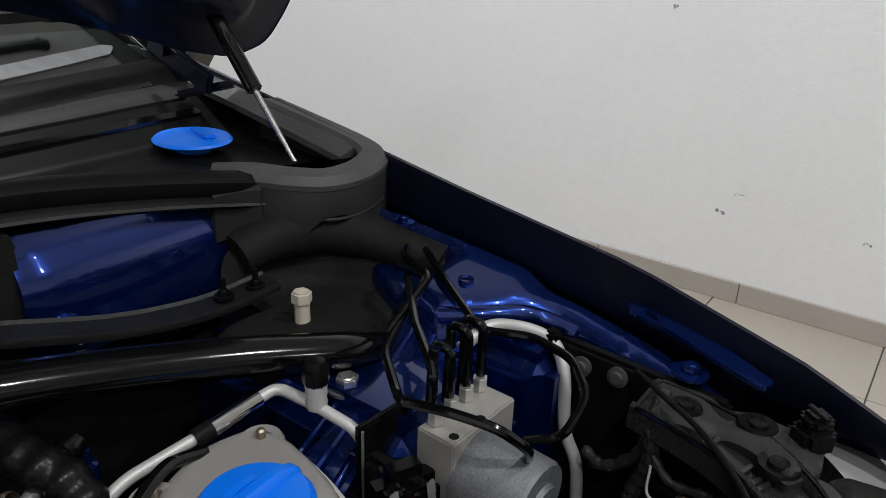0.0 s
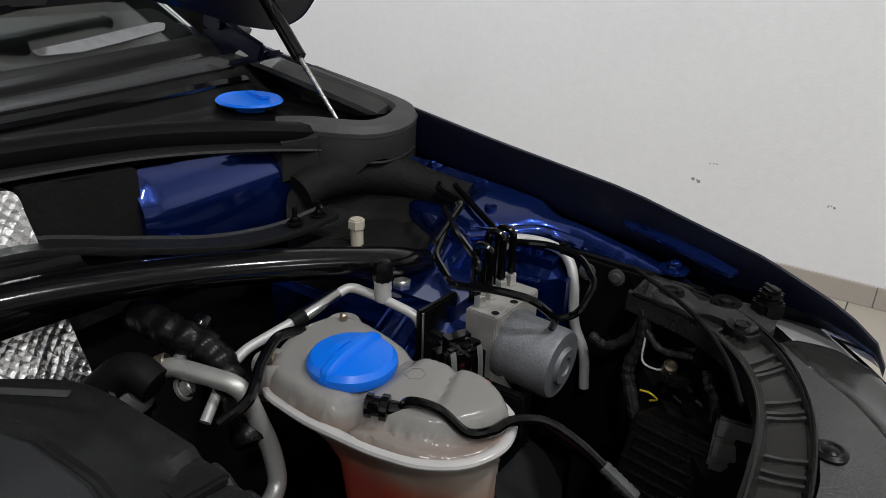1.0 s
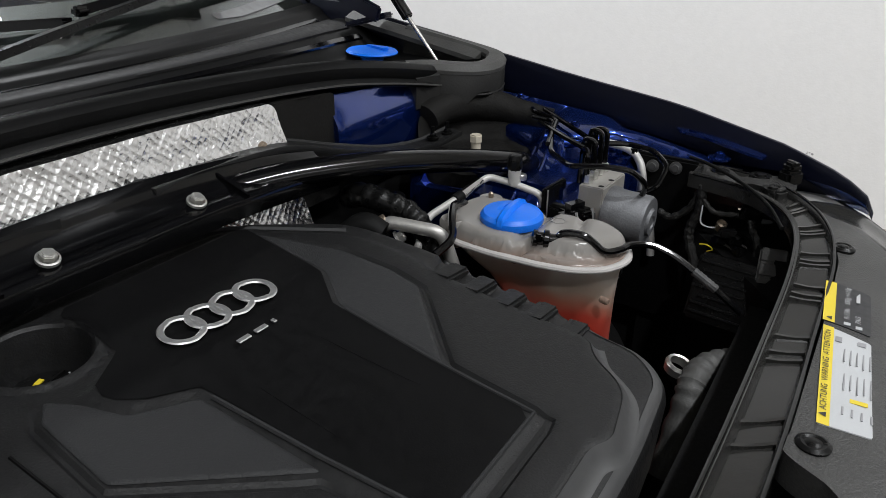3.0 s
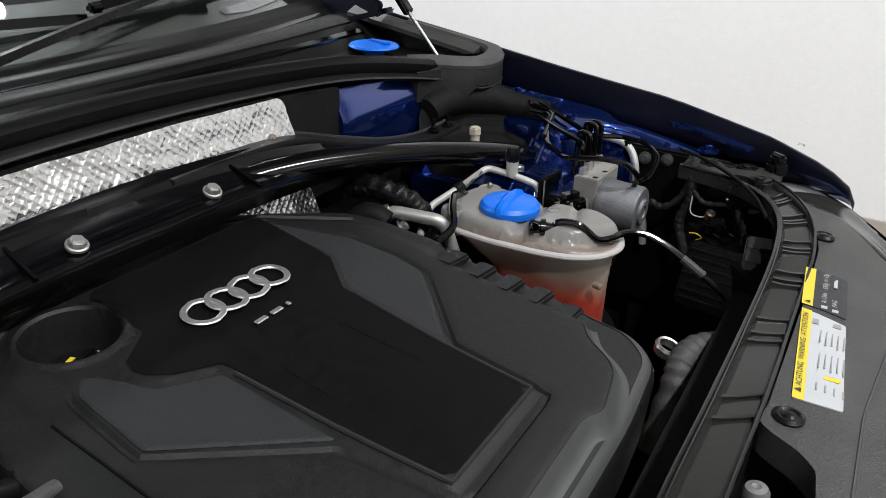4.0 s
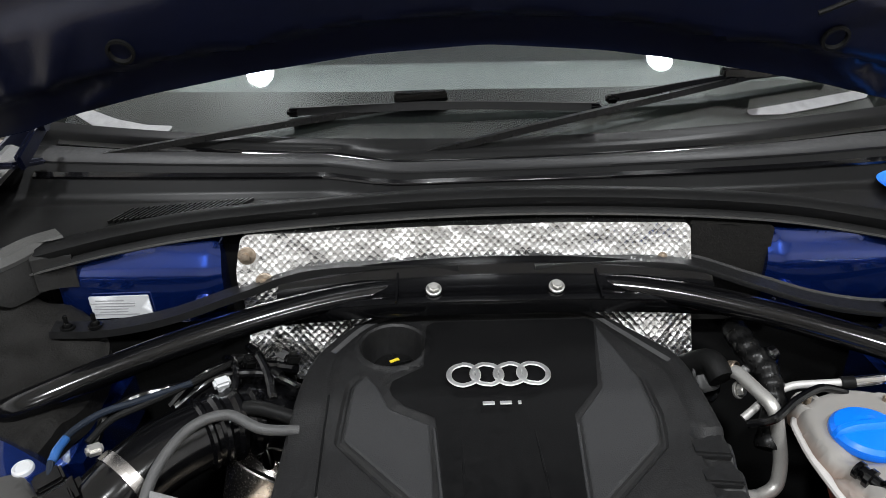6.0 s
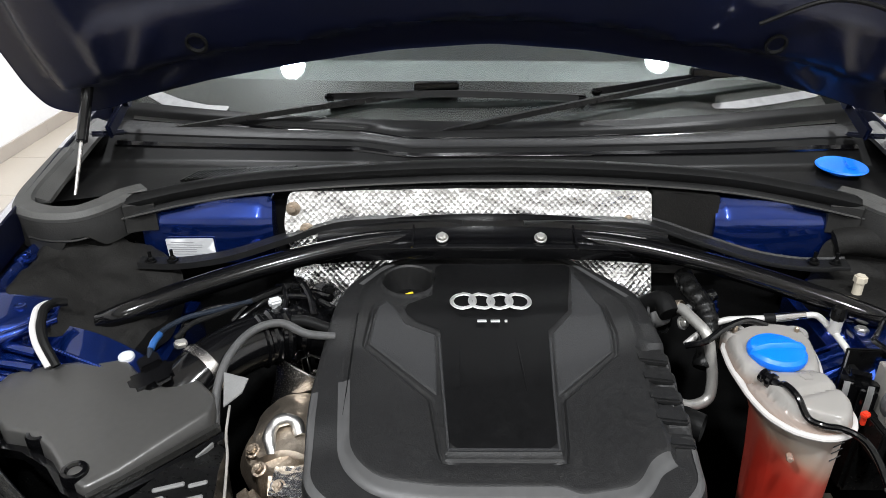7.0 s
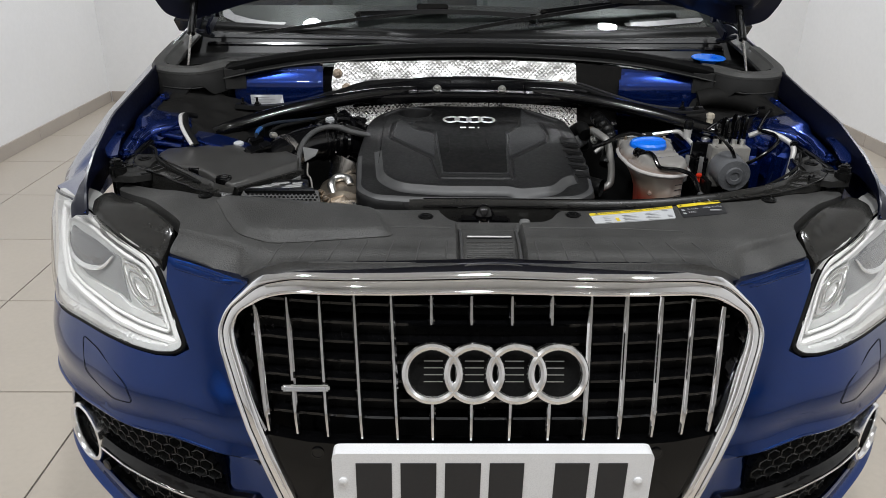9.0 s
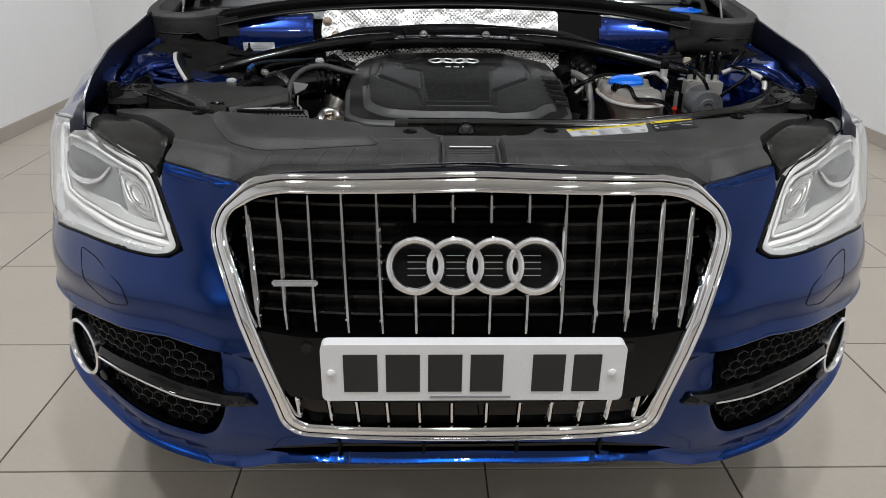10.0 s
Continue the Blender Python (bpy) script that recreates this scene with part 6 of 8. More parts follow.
bm = bmesh.new()
sheet(bm, SEAM, .006, shell_top, lambda p: np.c_[p, np.full(len(p), SEAM_Z - .001)], rings=(.0015, .004, .007, .010, .014, .018, .022, .027))
part("upper_shell", bm, TANK, tank, "milky translucent upper shell", 60)
bm = bmesh.new()
loop = np.c_[sm, np.full(len(sm), SEAM_Z)]
tube(bm, [tuple(v) for v in np.vstack([loop, loop[:1]])], .0054, 10, 1, .8)
part("weld_seam", bm, SEAMWHITE, tank, "white weld seam")
bm = bmesh.new()
rows = []
inner = np.array(inset(SEAM, .006, .006))
mid2 = np.array([.418, .600])
# deep under the front lobe, a shallow bowl under the filler
for z, f, fy, sh in ((SEAM_Z - .002, 1.0, 1.0, 0), (.886, .96, .98, .001), (.874, .89, .93, .003), (.862, .83, .84, .005), (.848, .78, .72, .007), (.83, .74, .62, .008), (.76, .70, .57, .009), (.69, .68, .54, .010), (.62, .66, .52, .011), (.60, .55, .45, .011)):
    q = inner - mid2
    q = np.c_[q[:, 0] * f, np.where(q[:, 1] > 0, q[:, 1] * fy, q[:, 1] * (1 + f) / 2)] + mid2 + (sh, 0)
    # upright grooves in the walls
    g = 1 - .055 * (np.exp(-((q[:, 0] - .378) / .006) ** 2) * (q[:, 1] < .60) + np.exp(-((q[:, 1] - .655) / .012) ** 2) * (q[:, 0] < .40)) * (z < .87)
    q = (q - mid2) * g[:, None] + mid2
    rows.append([bm.verts.new((v[0], v[1], z)) for v in q])
WALL_ROWS = [[tuple(v.co) for v in r] for r in rows[2:5]]
for a, b in zip(rows, rows[1:]):
    for k in range(len(a)):
        bm.faces.new((a[k], a[(k + 1) % len(a)], b[(k + 1) % len(b)], b[k]))
bm.faces.new(rows[-1])
part("lower_shell", bm, TANK_LOW, tank, "translucent lower shell with red coolant behind it", 50)
for k in range(3):
    bm = bmesh.new()
    w = max((Vector(q) for q in WALL_ROWS[k]), key=lambda v: v.x * .55 - v.y)
    box(bm, Matrix.Translation(w) @ Matrix.Rotation(radians(28), 4, "Z"), (.022, .0012, .0014), 0)
    part("level_mark", bm, COVER_EDGE, tank)
bm = bmesh.new()
lathe(bm, (.374, .546, .856), (-.3, -1, 0), [(.0045, -.006), (.0045, .003), (.003, .005), (0, .005)], 12)
part("moulded_nib", bm, TANK, tank)
cap_c = Vector((.402, .691, .927))
bm = bmesh.new()
lathe(bm, cap_c, (0, 0, 1), [(.030, -.03), (.030, -.009), (.0400, -.009), (.0418, -.004), (.0412, .001), (.037, .006), (.020, .0095), (0, .0100)], 48)
cap = part("cap", bm, BLUECAP, tank, "bright blue screw cap with a raised grip")
bm = bmesh.new()
gm = Matrix.Translation(cap_c + Vector((0, 0, .0058))) @ Matrix.Rotation(radians(4), 4, "Z")
sweep(bm, [gm @ Vector((-.0405, 0, -.008)), gm @ Vector((-.036, 0, .002)), gm @ Vector((-.018, 0, .0075)), gm @ Vector((0, 0, .008)), gm @ Vector((.018, 0, .0075)), gm @ Vector((.036, 0, .002)), gm @ Vector((.0405, 0, -.008))], [(-.010, -.008), (.008, -.008), (.006, -.001), (.003, .002), (-.003, .002), (-.006, -.001)], 5)
sweep(bm, [gm @ Vector((-.034, .013, -.004)), gm @ Vector((0, .0125, .005)), gm @ Vector((.034, .013, -.004))], [(-.004, -.006), (.004, -.006), (.003, .001), (-.003, .001)], 6)
part("grip", bm, BLUECAP, cap)
for x, y in ((.366, .758), (.458, .752)):
    bm = bmesh.new()
    lathe(bm, (x, y, .905), (0, 0, 1), [(.0185, -.02), (.0185, .012), (.016, .016), (.010, .014), (.009, .004), (0, .004)], 22)
    part("fixing_lug", bm, TANK, tank)
    bm = bmesh.new()
    lathe(bm, (x, y, .909), (0, 0, 1), [(.0085, 0), (.0085, .002), (.004, .003), (.0038, .018), (.002, .020), (0, .020)], 14)
    part("lug_stud", bm, BRONZE, tank, "rusty fixing stud")
bm = bmesh.new()
zt = float(shell_top(np.array([[.419, .632]]))[0, 2])
lathe(bm, (.419, .632, zt - .0002), (0, 0, 1), [(.010, 0), (.010, .0008), (.0085, .0008), (.0085, 0)], 6)
part("moulded_symbol", bm, TANK, tank)
hose = thing("overflow_hose", (.37, .63, .90), "thin glossy black overflow hose clipped to the tank", "hose")
hf = Vector((.366, .634, .921))
bm = bmesh.new()
lathe(bm, hf, (.42, -.88, -.05), [(.006, -.010), (.0105, -.008), (.0105, -.003), (.0085, -.002), (.0085, .004), (.0115, .005), (.0115, .011), (.0075, .012), (.0070, .022), (.005, .023)], 20)
box(bm, Matrix.Translation(hf + Vector((-.008, -.002, .004))), (.006, .010, .010), .002)
part("clamp_fitting", bm, GLOSS, hose)
bm = bmesh.new()
lay = np.array([(.378, .606), (.384, .582), (.392, .560), (.406, .545), (.424, .540)])
over = np.c_[lay, np.maximum(shell_top(lay)[:, 2] + .0046, .912)]
tube(bm, [tuple(hf + Vector((.008, -.018, .000)))] + [tuple(v) for v in over] + [(.438, .530, .911), (.447, .514, .909), (.451, .490, .900), (.452, .464, .886), (.453, .434, .868), (.452, .40, .845)], .0046, 10, 8)
part("hose_line", bm, GLOSS, hose)
bm = bmesh.new()
tube(bm, [(.452, .464, .886), (.4527, .449, .877), (.453, .434, .868)], .0052, 10, 6, 1, .0008, 1)
part("corrugated_sleeve", bm, GREYHOSE, hose, "grey corrugated sleeve")

# ---- brake hydraulic unit ----
abs_u = thing("brake_hydraulic_unit", (.555, .62, .80), "grey aluminium brake hydraulic block with round motor and black controller", "brake unit")
BM = pose(.567, .630, .903, 0, 0, -2)
bm = bmesh.new()
box(bm, BM, (.084, .036, .074), .0015, 2)
box(bm, BM @ Matrix.Translation((-.030, -.010, -.020)), (.020, .040, .060), .0015, 2)
blk = part("valve_block", bm, CASTPALE, abs_u, "pale cast aluminium valve block")
bm = bmesh.new()
mo = Vector((.558, .604, .896))
lathe(bm, mo, (-.03, -1, -.04), [(.038, -.01), (.038, .0), (.0362, .003), (.0362, .046), (.034, .050), (.020, .051), (.018, .055), (.010, .055), (.009, .053), (0, .053)], 40)
part("pump_motor", bm, MOTOR, abs_u, "round grey pump motor")
bm = bmesh.new()
box(bm, pose(.535, .690, .872, 0, 0, -4), (.062, .008, .118), .002, 2)
box(bm, pose(.507, .655, .872, 0, 0, -4), (.020, .060, .080), .006, 2)
ecu = part("controller", bm, PLASTIC, abs_u, "black control module")
bm = bmesh.new()
rod(bm, (.5035, .6855, .815), (.5035, .6855, .931), .0012, seg=6)
part("plate_edge", bm, ZINC, ecu, "thin pale edge")
bm = bmesh.new()
PL = pose(.503, .644, .886, 0, 0, -24)
box(bm, PL, (.050, .036, .072), .012, 4)
box(bm, PL @ Matrix.Translation((.010, -.016, -.006)), (.026, .014, .062), .005, 3)
box(bm, PL @ Matrix.Translation((-.014, -.014, .016)), (.016, .014, .030), .004, 3)
part("plug", bm, GLOSS, ecu, "glossy black plug")
for dx, m_ in ((-.018, CAST), (.012, CAST)):
    bm = bmesh.new()
    arc = [PL @ Vector((dx, -.020 - .006 * math.cos(a), .032 * math.sin(a))) for a in np.linspace(-1.3, 1.35, 9)]
    sweep(bm, arc, [(-.0050, -.0012), (.0050, -.0012), (.0050, .0012), (-.0050, .0012)], 3, up=(.3, -1, .1))
    part("grey_lever", bm, m_, ecu, "grey plug lever")
bm = bmesh.new()
box(bm, pose(.500, .607, .879, 0, 0, 30), (.013, .010, .008), .002)
box(bm, pose(.501, .609, .868, 0, 0, 30), (.007, .007, .018), .002)
part("red_clip", bm, RED, ecu, "small red locking clip")
bm = bmesh.new()
box(bm, pose(.512, .600, .850, 0, 0, 0), (.012, .060, .05), .002)
box(bm, pose(.56, .66, .80, 0, 0, 0), (.12, .10, .14), .006)
part("mounting_bracket", bm, PLASTIC, abs_u)
for dx, dy in ((-.03, .012), (-.008, .013), (.014, .014), (.034, .014), (-.034, -.013), (.0, -.015)):
    bm = bmesh.new()
    q = BM @ Vector((dx * .95, dy * .85, .037))
    if dy > 0:
        rod(bm, q, q + Vector((0, 0, .013)), .0068, .0065, 6, .001)
        part("union_nut", bm, ZINC, abs_u)
    else:
        lathe(bm, q, (0, 0, 1), [(.0042, .0002), (.003, .0003), (.0028, .0001), (0, .0001)], 12)
        part("block_bore", bm, DARK, blk)
tops = [BM @ Vector((dx, .013, .048)) for dx in (-.03, -.008, .014, .034)]
LINES = [
    [tops[0], tops[0] + Vector((0, 0, .036)), (.592, .705, .984), (.676, .782, .976)],
    [tops[1], tops[1] + Vector((0, 0, .044)), tops[1] + Vector((-.002, .016, .046)), tops[1] + Vector((-.002, .018, -.02))],
    [tops[2], tops[2] + Vector((0, 0, .052)), tops[2] + Vector((-.002, .016, .054)), tops[2] + Vector((-.002, .018, -.02))],
    [tops[3], tops[3] + Vector((0, 0, .050)), tops[3] + Vector((-.002, .016, .052)), tops[3] + Vector((-.002, .018, -.02))],
    [(.715, .815, .985), (.690, .80, .988), (.676, .758, .985), (.668, .750, .984), (.575, .722, .974)],
    [(.680, .797, .982), (.675, .758, .982), (.600, .728, .975), (.555, .708, .970), (.523, .668, .966), (.511, .655, .970), (.516, .610, .976), (.524, .576, .974), (.545, .560, .950), (.562, .572, .922), (.570, .606, .914)],
    [(.725, .797, .984), (.680, .730, .975), (.645, .672, .966), (.662, .628, .968), (.655, .585, .966), (.628, .556, .955), (.600, .560, .930), (.598, .592, .912)],
]
for ln in LINES:
    bm = bmesh.new()
    tube(bm, bent(ln, .012), .0040, 9, 1)
    whole("brake_pipe", bm, GLOSS, "bent gloss black brake pipe at the hydraulic unit", "pipe", "brake pipes")

# air-conditioning pipes
pale = material("pale_aluminium_pipe", (.52, .51, .49), .50, .35, vary=.1, scale=30)
bm = bmesh.new()
tube(bm, bent([(.282, .838, .900), (.297, .818, .926), (.322, .748, .918), (.335, .731, .850), (.333, .722, .812), (.298, .712, .806), (.262, .712, .825)], .016), .0088, 14, 1)
dull = material("dull_aluminium_pipe", (.40, .39, .37), .42, .6, vary=.15, scale=30)
ac = whole("air_conditioning_pipe", bm, dull, "thick bent aluminium air-conditioning pipe", "pipe")
bm = bmesh.new()
lathe(bm, (.284, .836, .905), (.5, -.4, .6), [(.019, -.03), (.020, -.010), (.0185, -.007), (.0125, -.006), (.0125, .004)], 24)
part("collar", bm, CAST, ac)
bm = bmesh.new()
lathe(bm, (.268, .850, .888), (.55, -.52, .42), [(.012, -.03), (.030, -.026), (.034, -.010), (.034, .012), (.031, .015), (.028, .012), (.026, -.004), (.016, -.008)], 30)
part("union_cup", bm, PLASTIC, ac, "large black cup behind the pipe union")
bm = bmesh.new()
rod(bm, (.302, .816, .918), (.340, .832, .930), .0060, seg=12)
part("side_branch", bm, CAST, ac)
bm = bmesh.new()
lathe(bm, (.336, .830, .929), (.90, .38, .28), [(.0085, 0), (.0110, .003), (.0095, .006), (.0112, .009), (.0095, .012), (.0112, .015), (.0100, .024), (0, .025)], 14)
part("ribbed_cap", bm, GLOSS, ac, "ribbed black branch cap")
bm = bmesh.new()
hexbolt(bm, (.300, .800, .905), (.5, -.6, .5), .008, .008, 1.4)
part("union_bolt", bm, ZINC, ac)
bm = bmesh.new()
lathe(bm, (.298, .822, .921), (.5, -.5, .3), [(.0105, -.006), (.012, -.004), (.012, .004), (.0105, .006)], 20)
part("copper_ring", bm, BRONZE, ac)
bm = bmesh.new()
tube(bm, bent([(.300, .775, .880), (.340, .790, .908), (.368, .796, .914), (.441, .790, .921), (.500, .780, .934), (.508, .742, .928), (.515, .702, .918), (.52, .69, .88)], .010), .0052, 12, 1)
acp = whole("air_conditioning_pipe", bm, pale, "pale aluminium pipe with a charging valve", "pipe")
bm = bmesh.new()
rod(bm, (.436, .7905, .9203), (.484, .7830, .9305), .0074, seg=14, bevel=.001)
part("crimp_sleeve", bm, CHROME, acp)
bm = bmesh.new()
rod(bm, (.424, .7915, .9186), (.440, .790, .9208), .0084, seg=14)
part("rubber_sleeve", bm, RUBBER, acp)
bm = bmesh.new()
lathe(bm, (.509, .742, .926), (0, 0, 1), [(.0085, 0), (.0095, .006), (.0085, .010), (.0095, .014), (.0090, .018), (.010, .024)], 16)
part("valve_neck", bm, pale, acp)
bm = bmesh.new()
lathe(bm, (.509, .742, .949), (0, 0, 1), [(.0098, 0), (.0115, .004), (.0108, .016), (.008, .022), (0, .024)], 10)
part("valve_cap", bm, PLASTIC, acp, "black fluted valve cap")
bm = bmesh.new()
tube(bm, [(.330, .905, .93), (.318, .870, .945), (.322, .835, .94), (.335, .805, .925), (.335, .775, .895), (.320, .74, .86)], .015, 20, 12, 1, .0018, 3)
whole("corrugated_hose", bm, PLASTIC, "ribbed black hose by the bulkhead", "hose")
bm = bmesh.new()
tube(bm, [(.250, .86, .90), (.272, .835, .925), (.280, .81, .915)], .017, 16, 6)
whole("coolant_hose", bm, RUBBER, "thick black rubber hose end", "hose")
bm = bmesh.new()
tube(bm, [(.285, .735, .905), (.312, .728, .918), (.345, .748, .928), (.385, .768, .930), (.420, .772, .92)], .0052, 9, 8)
whole("thin_hose", bm, GLOSS, "thin black hose behind the coolant tank", "hose")
bm = bmesh.new()
hexbolt(bm, (.561, .757, .914), (0, 0, 1), .011, .010, 1.8)
rod(bm, (.561, .757, .914), (.561, .757, .80), .010)
whole("flange_nut", bm, ZINC, "bright flange nut on the tower", "nut")
bm = bmesh.new()
lathe(bm, (.365, .850, .90), (0, 0, 1), [(.010, -.05), (.010, .002), (.006, .004), (.006, .016), (0, .018)], 16)
whole("bulkhead_stud", bm, PAINT_IN, "small blue stud with a white washer", "stud")
bm = bmesh.new()
tube(bm, [(.630, .682, .950), (.660, .674, .962), (.690, .660, .955), (.710, .640, .944), (.712, .625, .932), (.706, .613, .910), (.700, .604, .860), (.700, .588, .825), (.695, .58, .78)], .0062, 12, 8)
wp = whole("white_pipe", bm, pale, "pale bent pipe running to the inner wing", "pipe")
bm = bmesh.new()
box(bm, (.714, .634, .944), (.016, .014, .014), .003)
part("pipe_clip", bm, PLASTIC, wp)
for y, z in ((.601, .893), (.565, .896)):
    bm = bmesh.new()
    lathe(bm, (.7158, y, z + .03), (-1, 0, .1), [(.010, 0), (.010, .003), (.006, .004), (.0055, .007), (0, .0075)], 16)
    whole("lamp_carrier_plug", bm, COVER_EDGE, "round black plug on the dark lamp carrier", "plug", "lamp carrier plugs")

# looms and boxes in the dark right-hand corner
LOOM = material("loom_tape", (.017, .0168, .016), .55, vary=.5, scale=30, grain=.8, grain_scale=250, spec=.25)
for nm, ps, r in (("wiring_loom", [(.690, .515, .945), (.664, .512, .931), (.660, .508, .906), (.660, .510, .883), (.660, .518, .858), (.658, .516, .836), (.650, .500, .80)], .0068), ("wiring_loom", [(.656, .505, .905), (.650, .486, .892), (.650, .458, .894), (.650, .445, .897)], .0034), ("wiring_loom", [(.666, .513, .916), (.670, .524, .886), (.670, .549, .863), (.675, .572, .866)], .0050), ("wiring_loom", [(.625, .432, .900), (.620, .428, .890), (.618, .419, .874), (.618, .415, .849), (.60, .41, .81)], .0042)):
    bm = bmesh.new()
    tube(bm, ps, r, 10, 8, 1, .001, 2)
    whole(nm, bm, LOOM, "dusty taped black wiring loom", "wiring loom", "wiring looms")
bm = bmesh.new()
tube(bm, [(.652, .504, .898), (.648, .502, .873), (.648, .487, .868), (.650, .473, .873)], .0012, 7, 6)
whole("wire", bm, PAPER, "thin white wire by the loom", "wire")
bm = bmesh.new()
tube(bm, [(.640, .497, .842), (.638, .486, .844), (.640, .478, .838), (.642, .486, .832)], .0011, 7, 6)
whole("wire", bm, YELLOW, "short yellow wire ring under the loom", "wire")
bm = bmesh.new()
box(bm, pose(.580, .389, .853, 0, 25, 8), (.016, .036, .058), .003)
louvre = whole("louvred_bracket", bm, RUBBER_GREY, "grey louvred plastic bracket beside the channel", "bracket")
for k in range(3):
    bm = bmesh.new()
    box(bm, pose(.580, .389, .853, 0, 25, 8) @ Matrix.Translation((-.0085, 0, -.0195 + .0195 * k)), (.004, .032, .0165), .001, 1)
    part("slat", bm, RUBBER_GREY, louvre)
bm = bmesh.new()
box(bm, pose(.590, .440, .800, 0, 22, -8), (.060, .085, .095), .004)
fuse = whole("control_box", bm, PLASTIC, "dark finned control box low beside the lamp", "control box")
for k in range(7):
    bm = bmesh.new()
    box(bm, pose(.590, .440, .800, 0, 22, -8) @ Matrix.Translation((-.032, .004 * (k % 2), -.036 + .012 * k)), (.006, .074 - .008 * (k % 3), .004), .001, 1)
    part("fin", bm, PLASTIC, fuse)
bm = bmesh.new()
box(bm, pose(.650, .436, .900, 10, 0, 20), (.016, .030, .022), .003)
box(bm, pose(.648, .436, .912, 10, 0, 20), (.010, .012, .006), .002)
whole("plug_connector", bm, PLASTIC, "dark plug connector at the loom's end", "connector", "plug connectors")
for k, (cx, cy, cz) in enumerate(((.642, .462, .868), (.640, .448, .858), (.632, .436, .846), (.645, .470, .850))):
    bm = bmesh.new()
    box(bm, pose(cx, cy, cz, 8 * k, 12, 20 + 9 * k), (.018, .024, .013), .003)
    rod(bm, (cx, cy, cz), (cx - .004, cy - .018, cz - .006), .0045, seg=10)
    whole("plug_connector", bm, GLOSS if k % 2 else PLASTIC, "small dark plug connector", "connector", "plug connectors")
for k, ps in enumerate(([(.655, .475, .866), (.645, .452, .852), (.630, .435, .835), (.60, .42, .82)], [(.650, .462, .858), (.635, .445, .842), (.615, .430, .835), (.60, .42, .81)])):
    bm = bmesh.new()
    tube(bm, ps, .0024 + .0006 * k, 8, 8)
    whole("cable", bm, LOOM, "thin dark cable in the corner of the bay", "cable", "corner cables")
bm = bmesh.new()
lathe(bm, (.650, .473, .876), (-.4, -.3, 1), [(.0075, -.01), (.0075, .002), (.005, .004), (.004, .002), (0, .002)], 16)
whole("brass_fitting", bm, BRONZE, "small brass-coloured fitting by the loom", "fitting")
bm = bmesh.new()
tube(bm, [(.290, .430, .70), (.330, .424, .775), (.352, .424, .795), (.385, .417, .800), (.420, .395, .795), (.455, .375, .78)], .016, 14, 10, 1, .002, 2)
whole("corrugated_hose", bm, RUBBER_GREY, "dusty ribbed grey hose low in the bay", "hose")
bm = bmesh.new()
lathe(bm, (.372, .447, .80), (0, -.3, 1), [(.015, -.01), (.017, 0), (.015, .004), (.012, .003)], 16)
whole("hose_clamp", bm, ZINC, "bright ring clamp on a low hose", "clamp")
bm = bmesh.new()
tube(bm, [(.255, .452, .80), (.285, .448, .805), (.310, .450, .80)], .004, 8, 5)
whole("wire", bm, PAPER, "short pale wire below the cover", "wire")
bm = bmesh.new()
lathe(bm, (.262, .64, .84), (-.3, .2, 0), [(.020, -.03), (.022, 0), (.016, .02), (.014, .05)], 20)
whole("water_pipe_stub", bm, RUBBER, "dark hose stub beside the engine cover", "hose")

# ---- left side of the bay ----
abox = thing("air_filter_box", (-.53, .56, .70), "satin black air filter box with a perforated snorkel", "air filter box")
LID = rounded([(-.698, .600), (-.690, .578), (-.668, .552), (-.640, .528), (-.612, .522), (-.590, .514), (-.566, .494), (-.530, .454), (-.500, .436), (-.470, .462), (-.388, .560), (-.390, .592), (-.425, .630), (-.455, .640), (-.490, .630), (-.512, .642), (-.549, .685), (-.590, .674), (-.645, .660), (-.692, .640)], .006, 3)


def lid_z(p):
    d = edge_gap(LID, p)
    z = .908 + .014 * step01(p[:, 1], .40, .62) + .003 * np.exp(-((p[:, 0] + .50) / .08) ** 2 - ((p[:, 1] - .55) / .08) ** 2)
    return np.c_[p, z - .0035 * (1 - step01(d, 0, .0045))]


bm = bmesh.new()
sheet(bm, LID, .010, lid_z, lambda p: np.c_[p, np.full(len(p), .880)], rings=(.003, .007, .012))
lid = part("lid", bm, LID_SATIN, abox, "smooth satin black lid", 50)
bm = bmesh.new()
c0 = np.array(LID).mean(0)
sheet(bm, [tuple(v) for v in (np.array(LID) - c0) * .96 + c0], .03, flat_z(.880), flat_z(.62), rings=(.004,))
part("body", bm, PLASTIC, abox)
bm = bmesh.new()
rim = [(-.702, .594), (-.672, .548), (-.642, .522), (-.612, .516), (-.566, .488), (-.530, .448), (-.498, .429)]
sweep(bm, [(x, y, .889) for x, y in rim], [(-.005, -.008), (.005, -.008), (.005, .006), (-.005, .006)], 1)
part("lid_flange", bm, GLOSS, abox)
for dy, z, w, m_ in ((-.007, .897, .0040, CHANNEL), (-.018, .886, .0060, GLOSS)):
    bm = bmesh.new()
    sweep(bm, [(-.499 - dy * .3, .434 + dy * .4, z), (-.440 - dy * .8, .500 + dy * .6, z), (-.384 - dy * .8, .562 + dy * .6, z)], [(-w, -.006), (w, -.006), (w, .004), (-w, .004)], 3)
    part("lid_edge", bm, m_, abox, "glossy front edge of the lid")
for x, y in ((-.663, .549), (-.594, .525), (-.520, .460)):
    bm = bmesh.new()
    lathe(bm, (x, y, .9045), (0, 0, 1), [(.0155, -.02), (.0165, -.012), (.0165, .008), (.0150, .011), (.0105, .0115), (.0085, .009), (.0085, .001), (.005, .001), (.004, .004), (0, .004)], 24)
    part("screw_lug", bm, GLOSS, abox, "round moulded screw lug")
